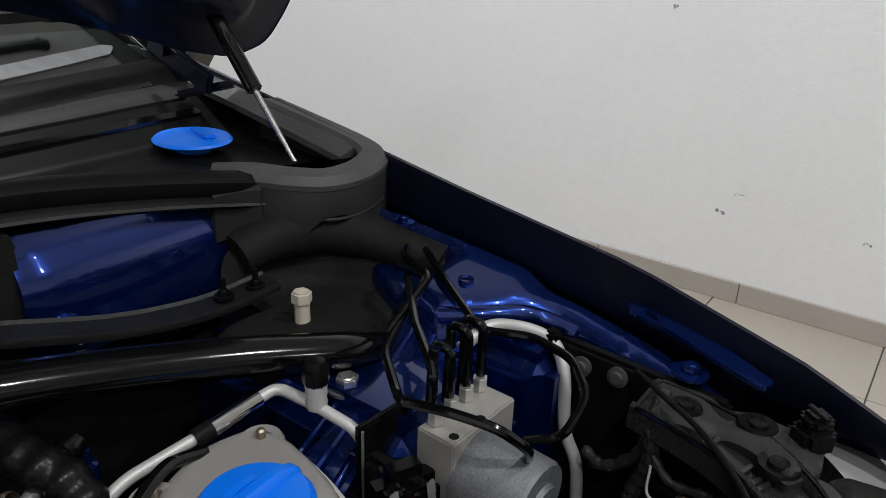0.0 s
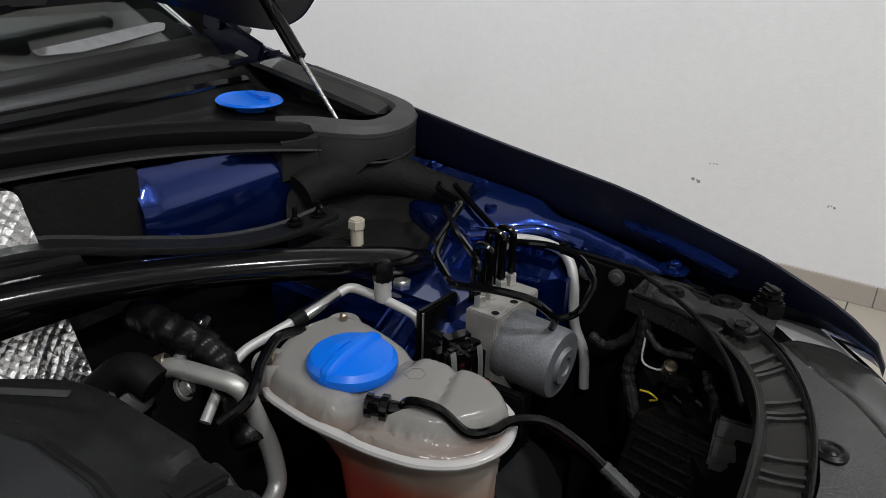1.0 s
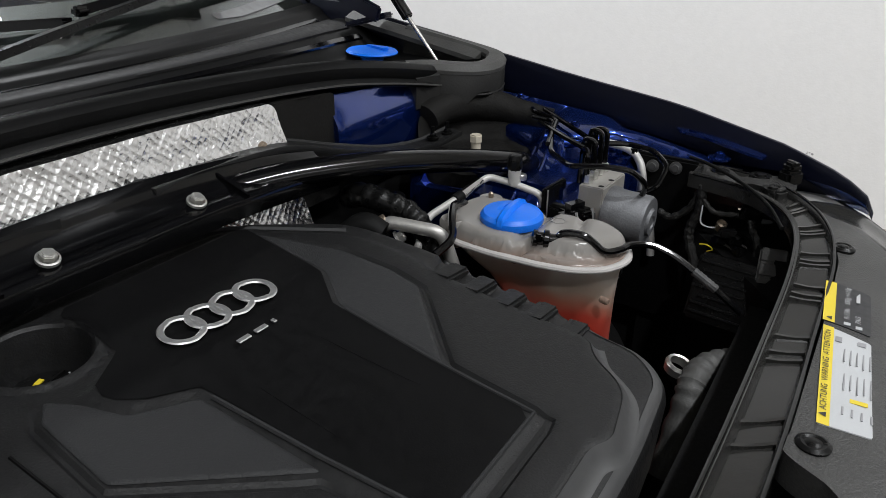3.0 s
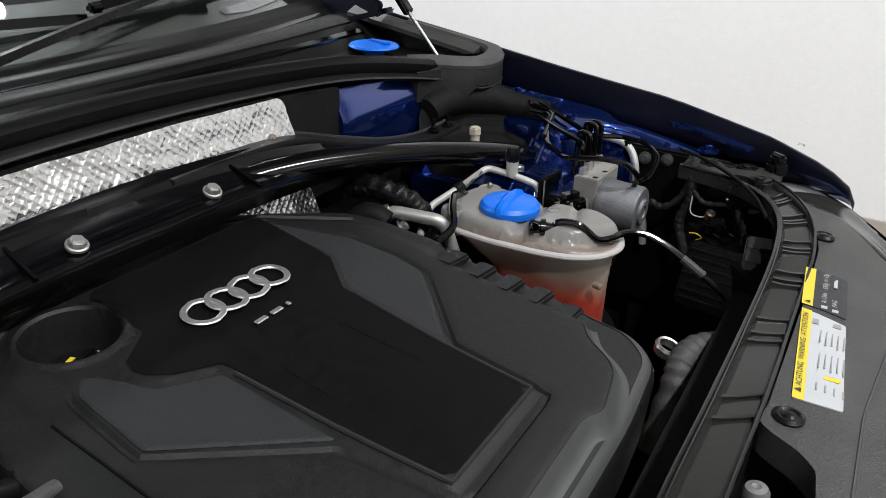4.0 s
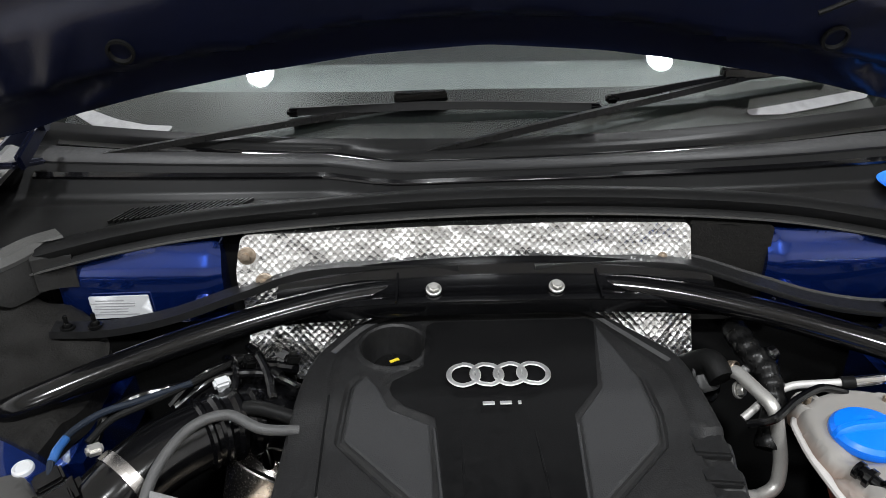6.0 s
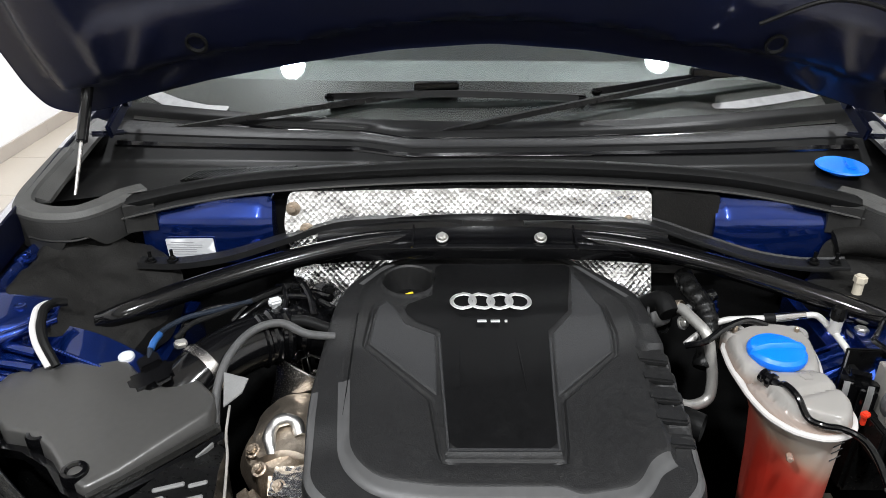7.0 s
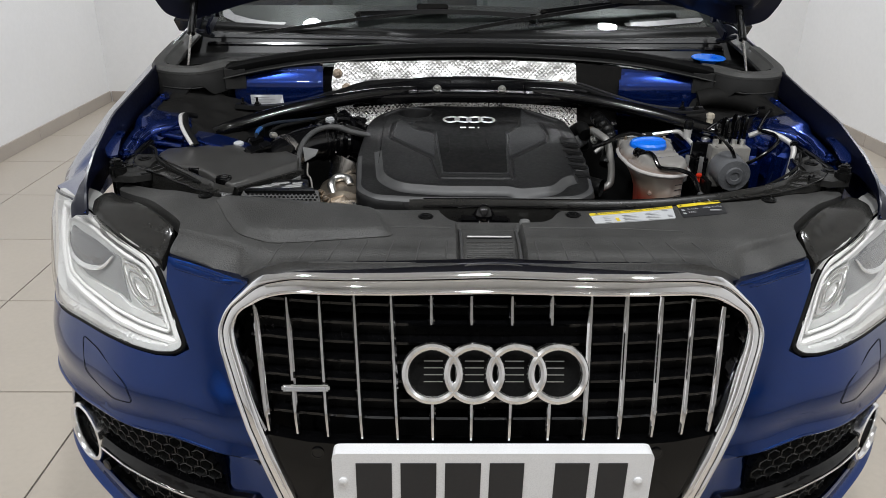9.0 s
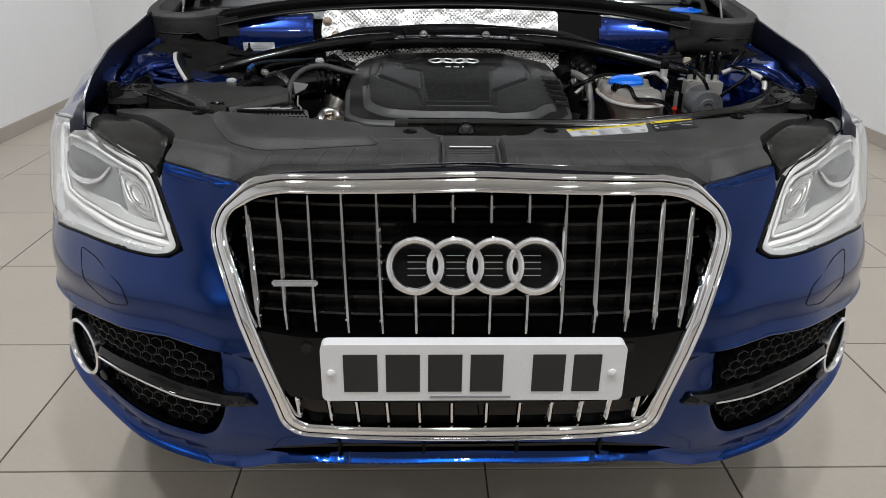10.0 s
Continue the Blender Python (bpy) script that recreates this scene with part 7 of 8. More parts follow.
for k, (x, y) in enumerate(((-.425, .440), (-.405, .478), (-.385, .515))):
    bm = bmesh.new()
    box(bm, pose(x, y, .893, 0, 0, 62), (.030, .003, .008), .001, 1)
    part("flange_rib", bm, LAMPSHADE, abox)
# snorkel with a perforated face
SN = rounded([(-.470, 0), (-.308, .004), (-.316, .040), (-.456, .038)], .004)


def face(p, lift):
    """The leaning perforated face: points (x, height along it)."""
    return np.c_[p[:, 0], .337 + .60 * p[:, 1] + .8 * lift, .892 + .80 * p[:, 1] - .6 * lift]


holes = []
for j in range(7):
    for i in range(21):
        c = (-.466 + .0078 * i + .0039 * (j % 2), .0045 + .0052 * j)
        h = [(c[0] + .0029 * math.cos(a), c[1] + .0021 * math.sin(a)) for a in np.linspace(0, 2 * math.pi, 6, endpoint=False)]
        if signed(SN, np.array(h)).min() > .0015:
            holes.append(h)
bm = bmesh.new()
sheet(bm, SN, .02, lambda p: face(p, 0), lambda p: face(p, .006), holes=holes)
part("snorkel_grille", bm, GRAINED, abox, "perforated black plastic face")
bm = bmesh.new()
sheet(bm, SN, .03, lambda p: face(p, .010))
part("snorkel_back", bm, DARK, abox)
bm = bmesh.new()
SB = rounded([(-.455, .356), (-.320, .356), (-.345, .42), (-.362, .525), (-.382, .540), (-.452, .400)], .006)
sheet(bm, SB, .012, lambda p: np.c_[p, .923 - .015 * step01(p[:, 1], .36, .44) - .02 * step01(p[:, 1], .46, .53)], lambda p: np.c_[p, np.full(len(p), .74)], rings=(.004,))
part("snorkel", bm, PLASTIC, abox, "", 40)
# ribs coloured pale grey for the highlights they catch
for x, y, w in ((-.428, .386, .040), (-.372, .390, .040), (-.416, .410, .036), (-.372, .414, .034), (-.402, .438, .036), (-.370, .444, .022), (-.388, .466, .030)):
    bm = bmesh.new()
    box(bm, pose(x, y, .9235 - .19 * (y - .36), 8, 0, 20), (w, .006, .006), .0015, 1)
    part("snorkel_rib", bm, LAMPSHADE, abox, "raised rib coloured pale grey for its highlight")
# intake duct and its clamp
bm = bmesh.new()
tube(bm, [(-.478, .598, .870), (-.456, .630, .890), (-.428, .668, .905), (-.392, .712, .912), (-.345, .752, .910), (-.295, .785, .897), (-.24, .80, .865)], .041, 24, 10)
duct = whole("intake_duct", bm, GLOSS, "glossy black air intake elbow", "air duct")
bm = bmesh.new()
tube(bm, [(-.372, .731, .912), (-.345, .752, .910), (-.310, .777, .902)], .0405, 24, 8, 1, .0045, 2)
part("ribbed_section", bm, GLOSS, duct)
d0 = (Vector((-.392, .712, .912)) - Vector((-.456, .630, .890))).normalized()
bm = bmesh.new()
lathe(bm, (-.428, .668, .905), d0, [(.0405, -.0075), (.0432, -.007), (.0436, 0), (.0432, .007), (.0405, .0075)], 32)
part("hose_clamp", bm, STEEL, duct, "bright steel band clamp")
bm = bmesh.new()
box(bm, pose(-.462, .682, .942, 20, 10, 40), (.018, .013, .012), .003)
part("clamp_screw", bm, ZINC, duct)
bm = bmesh.new()
box(bm, pose(-.482, .622, .922, 10, -10, 35), (.062, .040, .026), .006)
box(bm, pose(-.492, .640, .940, 15, -10, 35), (.030, .022, .014), .003)
box(bm, pose(-.466, .612, .938, 10, -10, 35), (.020, .026, .008), .002)
whole("air_mass_sensor", bm, GLOSS, "black air mass sensor plug on the duct", "sensor")
bm = bmesh.new()
tube(bm, [(-.472, .690, .945), (-.455, .720, .952), (-.42, .745, .955), (-.37, .785, .958), (-.33, .83, .955)], .0042, 9, 8)
whole("wiring_loom", bm, RUBBER, "black sensor cable crossing the bay", "wiring loom", "wiring looms")
bm = bmesh.new()
tube(bm, [(-.492, .642, .944), (-.494, .662, .954), (-.488, .692, .958), (-.465, .722, .960), (-.43, .742, .96), (-.38, .775, .958)], .0042, 9, 8)
whole("sensor_cable", bm, material("blue_sleeve", (.006, .010, .018), .6, vary=.4, scale=60, spec=.2), "dark cable with a worn blue sleeve", "cable")
bm = bmesh.new()
tube(bm, [(-.4935, .655, .951), (-.4925, .668, .9555), (-.4895, .684, .9575)], .0050, 12, 6)
part("blue_sleeve_end", bm, material("pale_blue_sleeve", (.015, .065, .20), .3, vary=.5, scale=60), bpy.context.scene.objects["sensor_cable"], "glossy pale blue sleeve end")
bm = bmesh.new()
lathe(bm, (-.541, .677, .912), (0, -.1, 1), [(.0115, -.02), (.0120, .010), (.0112, .014), (.0085, .0155), (.0075, .0145), (0, .0150)], 20)
part("plug", bm, PAPER, rail, "round white plastic plug in the blue beam")
bm = bmesh.new()
tube(bm, [(-.392, .580, .880), (-.394, .615, .915), (-.386, .66, .938), (-.362, .705, .950), (-.325, .722, .952), (-.285, .705, .945), (-.245, .712, .935)], .0062, 12, 9)
whole("breather_hose", bm, GREYHOSE, "braided dark grey breather hose arching to the engine", "hose")
bm = bmesh.new()
tube(bm, [(-.34, .752, .930), (-.300, .748, .940), (-.26, .742, .930), (-.23, .745, .915)], .009, 12, 8)
whole("vacuum_hose", bm, RUBBER, "short black hose beside the engine cover", "hose")
for k, (x, y, z, s) in enumerate(((-.335, .835, .945, .034), (-.300, .812, .938, .040), (-.285, .860, .930, .034), (-.270, .790, .930, .030), (-.345, .80, .94, .026), (-.312, .775, .935, .024))):
    bm = bmesh.new()
    box(bm, pose(x, y, z, 10 * k, 25 * (k % 3), 40 * k), (s, s * .6, s * .5), .005, 2)
    box(bm, pose(x + .012, y - .008, z + .006, 15, 10, 40 * k + 30), (s * .5, s * .5, s * .4), .003)
    rod(bm, (x, y, z), (x + .008, y + .004, z - .12), .008)
    whole("wiring_plug", bm, GLOSS if k % 2 else PLASTIC, "glossy black wiring plug behind the engine", "connector", "wiring plugs")
bm = bmesh.new()
box(bm, pose(-.345, .778, .955, 20, 0, 30), (.020, .014, .012), .003)
rod(bm, (-.345, .778, .955), (-.345, .778, .85), .006)
whole("white_clip", bm, PAPER, "small white plastic clip", "clip")
for ps, r in (([(-.42, .80, .905), (-.385, .815, .935), (-.345, .828, .945), (-.305, .832, .94), (-.27, .85, .92)], .0075), ([(-.40, .765, .93), (-.36, .79, .95), (-.32, .80, .952), (-.285, .80, .945), (-.25, .79, .93)], .0055), ([(-.33, .86, .95), (-.315, .835, .958), (-.295, .80, .95), (-.285, .77, .935)], .006), ([(-.36, .85, .94), (-.34, .82, .956), (-.33, .78, .95), (-.34, .75, .93)], .0048), ([(-.47, .70, .935), (-.465, .73, .95), (-.44, .755, .955), (-.40, .78, .95), (-.37, .81, .94)], .005)):
    bm = bmesh.new()
    tube(bm, ps, r, 10, 8, 1, .0006, 2)
    whole("wiring_loom", bm, GLOSS, "glossy taped wiring loom behind the engine", "wiring loom", "wiring looms")
# turbocharger corner
turbo = thing("turbocharger", (-.305, .60, .70), "heat-stained turbocharger with a foil shield", "turbocharger")
bm = bmesh.new()
lathe(bm, (-.312, .600, .800), (-.25, -.2, .9), [(0, .046), (.015, .0455), (.040, .040), (.056, .020), (.060, -.01), (.055, -.05), (.03, -.06)], 28)
part("housing", bm, BRONZE, turbo, "brown heat-stained housing")
bm = bmesh.new()
lathe(bm, (-.318, .715, .815), (.45, .50, .74), [(.018, -.05), (.030, -.01), (.046, .035), (.050, .050), (.049, .052), (.044, .040), (.026, -.005), (0, -.012)], 32)
part("canister", bm, STEEL, turbo, "polished steel cone")
# near-black disc stands in for the shade inside the cone
bm = bmesh.new()
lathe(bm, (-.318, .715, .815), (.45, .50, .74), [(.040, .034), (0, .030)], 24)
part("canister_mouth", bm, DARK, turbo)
bm = bmesh.new()
SHIELD = rounded([(-.352, .600), (-.349, .650), (-.330, .684), (-.290, .690), (-.258, .676), (-.252, .600), (-.256, .560), (-.300, .566), (-.335, .558)], .012)


def shield_z(p):
    ripple = np.array([noise.noise((a * 35, b * 35, 2.2)) + .5 * noise.noise((a * 90, b * 90, 7.1)) for a, b in p])
    return np.c_[p, .858 - 5.5 * (p[:, 0] + .295) ** 2 - 2.2 * (p[:, 1] - .625) ** 2 + .0025 * ripple]


sheet(bm, SHIELD, .006, shield_z, lambda p: shield_z(p) - [0, 0, .05], rings=(.002, .006))
part("bent_shield", bm, TAN, turbo, "bent tan heat shield with dents", 50)
bm = bmesh.new()
tube(bm, [(-.316, .566, .842), (-.322, .582, .858), (-.316, .600, .866), (-.302, .607, .868), (-.288, .602, .866), (-.281, .588, .856)], lambda f: .0078 + .0014 * math.sin(9 * f) ** 2, 14, 8)
part("oil_pipe", bm, ALU, turbo, "bright bent oil pipe")
bm = bmesh.new()
box(bm, pose(-.292, .545, .80, 30, 10, 10), (.06, .05, .05), .012, 2)
box(bm, pose(-.335, .520, .78, 10, -20, 30), (.03, .05, .07), .008, 2)
box(bm, pose(-.300, .50, .77, 10, 20, 0), (.05, .03, .06), .008, 2)
part("manifold", bm, BRONZE, turbo)
for x, y, z in ((-.330, .545, .835), (-.300, .520, .828), (-.345, .575, .84), (-.315, .49, .81)):
    bm = bmesh.new()
    hexbolt(bm, (x, y, z), (-.2, -.4, .9), .007, .008)
    rod(bm, (x, y, z), (x, y, z - .06), .005)
    part("bolt", bm, BRONZE, turbo)
bm = bmesh.new()
sheet(bm, rounded([(-.310, .500), (-.262, .500), (-.262, .555), (-.310, .555)], .006), .006, lambda p: np.c_[p, .832 + .004 * np.array([noise.noise((a * 120, b * 120, 0)) for a, b in p])], lambda p: np.c_[p, np.full(len(p), .80)])
part("foil_patch", bm, FOIL, turbo, "crinkled foil patch")
bm = bmesh.new()
lathe(bm, (-.292, .462, .80), (1, -.35, -.15), [(.008, 0), (.0095, .004), (.0095, .02), (.012, .022), (.012, .030), (.009, .032), (.009, .06)], 16)
whole("white_pipe_joint", bm, LAMPWHITE, "short white plastic pipe joint under the cover", "pipe")
bm = bmesh.new()
tube(bm, [(-.235, .445, .785), (-.20, .43, .775), (-.17, .42, .765)], .010, 12, 5)
whole("white_pipe_joint", bm, LAMPWHITE, "short white plastic pipe under the cover", "pipe")
# foil tag with its tape
bm = bmesh.new()
sheet(bm, [(-.388, .632), (-.352, .622), (-.356, .600), (-.376, .578)], .01, lambda p: np.c_[p, .920 + .3 * (p[:, 1] - .6)], lambda p: np.c_[p, .918 + .3 * (p[:, 1] - .6)], back=True)
tag = whole("grey_tab", bm, CAST, "pale grey metal tab beside the filter box", "tab")
bm = bmesh.new()
tube(bm, [(-.372, .590, .905), (-.366, .545, .895), (-.352, .50, .898), (-.338, .43, .893)], .0018, 8, 7)
part("pale_edge_strip", bm, CASTPALE, tag)
bm = bmesh.new()
hook = [(-.664, .752, .968), (-.676, .739, .974), (-.678, .718, .977), (-.673, .698, .974), (-.667, .679, .967), (-.656, .661, .953), (-.637, .644, .928)]
tube(bm, hook, .0046, 10, 8)
hose_w = whole("white_pipe", bm, LAMPWHITE, "short white pipe with a black hose from under the mat", "pipe")
bm = bmesh.new()
tube(bm, [(x + .0095, y + .004, z - .001) for x, y, z in hook], .0066, 10, 8)
part("black_hose", bm, RUBBER, hose_w)

# ---- slam panel ----
# slightly lighter than the grained cover that the ribs lie on
RIBGREY = material("pale_grey_rib", (0.052, 0.0515, 0.050), 0.45, vary=0.2, scale=20)
panel = thing("slam_panel", (0, .25, .80), "grained black plastic front cover across the radiator support", "front cover")
half_r = [(0, .118), (.30, .122), (.36, .124), (.408, .142), (.470, .162), (.548, .190), (.536, .228), (.540, .243), (.698, .380), (.700, .418), (.660, .390), (.606, .350), (.541, .325), (.486, .314), (.383, .312), (.166, .314)]

def slam_z(p):
    x, y = np.abs(p[:, 0]), p[:, 1]
    z = np.interp(y, [.11, .122, .130, .142, .155, .168, .19, .205, .26, .33, .42], [.876, .884, .880, .8755, .8765, .885, .889, .896, .899, .901, .904])
    z = z + .030 * step01(x, .10, .64) * step01(y, .2, .32)
    z = z - .016 * (1 - step01(x, .052, .060)) * (1 - step01(y, .255, .262)) * step01(y, .112, .145)
    z = z - .018 * step01(x, .55, .70)
    # the corners fall to the bumper's top
    edge = np.interp(x, [.36, .408, .47, .548], [.124, .134, .152, .180])
    z = z - np.interp(x, [.34, .385, .42, .47, .545, .60], [0, .014, .031, .020, .013, 0]) * (1 - step01(y, edge + .004, edge + .055))
    # a low riser with a sunk floor before it
    z = z - .007 * (1 - step01(y - .186 - .34 * (x - .428), -.005, .003)) * step01(x, .415, .428)
    return z


bm = bmesh.new()
OUT = half_r[1:] + [(.140, .318), (.130, .306), (.117, .281), (.101, .267), (.055, .262), (-.055, .262), (-.073, .279), (-.086, .308), (-.088, .322)] + [(-x, y) for x, y in reversed(half_r[1:])]
sheet(bm, rounded(OUT, .006, 2), .009, lambda p: np.c_[p, slam_z(p)], lambda p: np.c_[p, slam_z(p) - .03], lines=[([(k * x, .124), (k * x, .258)], False) for k in (1, -1) for x in (.050, .0535, .057, .0605, .064)] + [([(k * .405, .178 + d), (k * .548, .227 + d)], False) for k in (1, -1) for d in (-.006, -.002, .002, .006)] + [([(k * x, .13), (k * x, .19)], False) for k in (1, -1) for x in (.412, .420, .429)], rings=(.003, .007))
part("main_cover", bm, GRAINED, panel, "", 40)
for sg in (1, -1):
    for k in range(7):
        x0, x1 = .075 + .045 * k, .080 + .050 * k
        bm = bmesh.new()
        q = np.array([(sg * (x0 + (x1 - x0) * t), .195 - .062 * t) for t in np.linspace(0, 1, 6)])
        tube(bm, [tuple(v) for v in np.c_[q, slam_z(q) + .0003]], .0013, 6, 1)
        part("moulded_rib", bm, RIBGREY, panel)
    bm = bmesh.new()
    q = np.array([(sg * x, .240 if abs(x) < .2 else .240 - .1 * (x - .2)) for x in np.linspace(.070, .34, 14)])
    tube(bm, [tuple(v) for v in np.c_[q, slam_z(q) + .0004]], .0013, 6, 1)
    part("step_line", bm, RIBGREY, panel)
    bm = bmesh.new()
    q = np.array([(sg * x, .134) for x in np.linspace(.07, .30, 14)])
    tube(bm, [tuple(v) for v in np.c_[q, slam_z(q) + .0004]], .0014, 6, 1)
    part("front_line", bm, RIBGREY, panel)
    # fine crease on the sunk floor of the corner
    bm = bmesh.new()
    q = np.array([(sg * (.454 + .068 * t), .157 + .025 * t) for t in np.linspace(0, 1, 8)])
    tube(bm, [tuple(v) for v in np.c_[q, slam_z(q) + .0002]], .0010, 6, 1)
    part("corner_crease", bm, RIBGREY, panel)
# raised grained snorkel cover
SNK = rounded([(-.500, .318), (-.462, .326), (-.318, .336), (-.250, .330), (-.196, .306), (-.166, .204), (-.37, .186), (-.43, .205), (-.465, .255)], .014, 4)
bm = bmesh.new()
sheet(bm, SNK, .009, lambda p: np.c_[p, slam_z(p) + .002 + .010 * step01(edge_gap(SNK, p), 0, .018) - .011 * step01(p[:, 1], .295, .335)], lambda p: np.c_[p, np.full(len(p), .86)], rings=(.003, .008))
part("snorkel_cover", bm, GRAINED, panel, "raised coarse-grained black cover", 50)
# centre trough over the latch, with fine ribs
bm = bmesh.new()
sheet(bm, rounded([(-.048, .110), (.045, .110), (.045, .256), (-.048, .256)], .006), .012, lambda p: np.c_[p, slam_z(p) + .004], lambda p: np.c_[p, slam_z(p) - .004], rings=(.002,))
part("latch_trough", bm, GRAINED, panel)
bm = bmesh.new()
box(bm, pose(-.001, .222, .8885, 4, 0, 0), (.078, .004, .003), .001, 1)
part("trough_bar", bm, LAMPBODY, panel, "pale moulded bar")
for k in range(13):
    bm = bmesh.new()
    y = .130 + .0065 * k
    z = float(slam_z(np.array([[0, y]]))[0]) + .004
    box(bm, (-.0015, y, z), (.080, .0022, .0022), .0006, 1)
    part("trough_rib", bm, GRAINED, panel)
for x in (-.051, .048):
    bm = bmesh.new()
    tube(bm, [(x, .150, .877), (x, .20, .889), (x, .250, .889)], .0025, 8, 4)
    part("trough_edge", bm, COVER_EDGE, panel)
for x, y in ((.523, .314), (.158, .296), (-.112, .287), (-.515, .318)):
    bm = bmesh.new()
    z = float(slam_z(np.array([[x, y]]))[0])
    lathe(bm, (x, y, z), (0, 0, 1), [(.013, -.004), (.014, .0015), (.010, .0035), (.007, .0025), (.004, .004), (0, .004)], 20)
    part("push_clip", bm, PLASTIC, panel, "round black push clip")
# latch
latch = thing("bonnet_latch", (-.01, .29, .82), "black bonnet latch with a bright striker slot", "bonnet latch")
for x, w in ((-.033, .038), (.0235, .039)):
    bm = bmesh.new()
    box(bm, (x, .300, .868), (w, .034, .050), .005, 2)
    box(bm, (x, .284, .850), (w * .9, .012, .040), .004, 2)
    part("latch_housing", bm, GLOSS, latch)
bm = bmesh.new()
box(bm, (-.004, .298, .860), (.022, .044, .030), .002)
part("latch_slot", bm, DARK, latch)
for y, m_ in ((.308, ZINC), (.290, BRONZE)):
    bm = bmesh.new()
    box(bm, pose(-.004, y, .884, 14, 0, 0), (.019, .0075, .005), .001, 1)
    part("striker_plate", bm, m_, latch)
bm = bmesh.new()
lathe(bm, (-.004, .326, .872), (0, -.15, 1), [(.022, 0), (.021, .020), (.014, .033), (.006, .039), (0, .040)], 24)
part("striker_cone", bm, GLOSS, latch)
for x in (-.046, -.022, .014, .036):
    bm = bmesh.new()
    hexbolt(bm, (x, .2785, .862), (0, -1, .2), .004, .003)
    part("bolt", bm, ZINC, latch)
bm = bmesh.new()
lathe(bm, (.071, .300, .850), (0, .1, 1), [(.0085, 0), (.0080, .024), (.0105, .026), (.0105, .034), (.0085, .038), (.004, .039), (0, .037)], 20)
whole("rubber_stop", bm, CAST, "grey rubber bonnet stop beside the latch", "bonnet stop")

# ribbed channel behind the slam panel
CH_OUT = [(-.715, .540), (-.690, .450), (-.620, .392), (-.560, .350), (-.490, .322), (-.20, .318), (0, .320), (.166, .317), (.300, .317), (.400, .317), (.470, .318), (.541, .329), (.600, .352), (.650, .386), (.688, .430), (.704, .475), (.708, .530)]
CH_IN = [(-.690, .560), (-.655, .500), (-.600, .445), (-.525, .385), (-.470, .362), (-.20, .360), (0, .362), (.136, .360), (.284, .359), (.395, .358), (.460, .360), (.520, .367), (.565, .382), (.602, .408), (.632, .444), (.648, .482), (.660, .532)]
co, ci = (np.array([tuple(v) for v in curve_pts([(*q, 0) for q in c], 8)])[:, :2] for c in (CH_OUT, CH_IN))


def channel_z(p):
    return .902 + .034 * step01(np.abs(p[:, 0]), .25, .66)


def channel(i0, i1):
    bm = bmesh.new()
    prof = [(-.02, -.05), (0, .006), (.06, .004), (.10, -.004), (.78, -.006), (.84, .002), (.90, .006), (1.0, .004), (1.03, -.016)]
    rows = []
    for f, dz in prof:
        q = co[i0:i1] + (ci[i0:i1] - co[i0:i1]) * f
        rows.append([bm.verts.new(v) for v in np.c_[q, channel_z(co[i0:i1]) + dz]])
    for a, b in zip(rows, rows[1:]):
        for k in range(len(a) - 1):
            bm.faces.new((a[k], a[k + 1], b[k + 1], b[k]))
    return bm


for lo, hi in ((-.80, -.475), (-.15, .80)):
    ids = [i for i in range(len(co)) if lo < co[i][0] < hi]
    i0, i1 = ids[0], ids[-1] + 1
    chan = whole("radiator_channel", channel(i0, i1), CHANNEL, "shiny black ribbed channel curving behind the front cover", "channel", "radiator channels", angle=45)
    for i in range(i0 + 3, i1 - 2):
        if abs(co[i][0]) < .13 or (i % 9 not in (0, 1, 3)):
            continue
        a, b = co[i] + (ci[i] - co[i]) * .05, co[i] + (ci[i] - co[i]) * .90
        z = float(channel_z(co[i:i + 1])[0])
        bm = bmesh.new()
        sweep(bm, [(*a, z - .0035), (*((a + b) / 2), z - .0055), (*b, z - .0045)], [(-.0030, -.006), (.0030, -.006), (.0018, .0030), (-.0018, .0030)], 3)
        part("channel_rib", bm, CHANNEL, chan)
    bm = bmesh.new()
    tube(bm, [(*q, float(channel_z(q[None])[0]) + .005) for q in ci[i0 + 1:i1 - 1:3]], .0022, 8, 3)
    part("channel_rubber", bm, GLOSS, chan, "rubber bead along the channel's edge")
    bm = bmesh.new()
    tube(bm, [(*q, float(channel_z(q[None])[0]) + .0055) for q in co[i0 + 1:i1 - 1:3]], .0020, 8, 3)
    part("channel_lip", bm, GLOSS, chan, "glossy front lip of the channel")

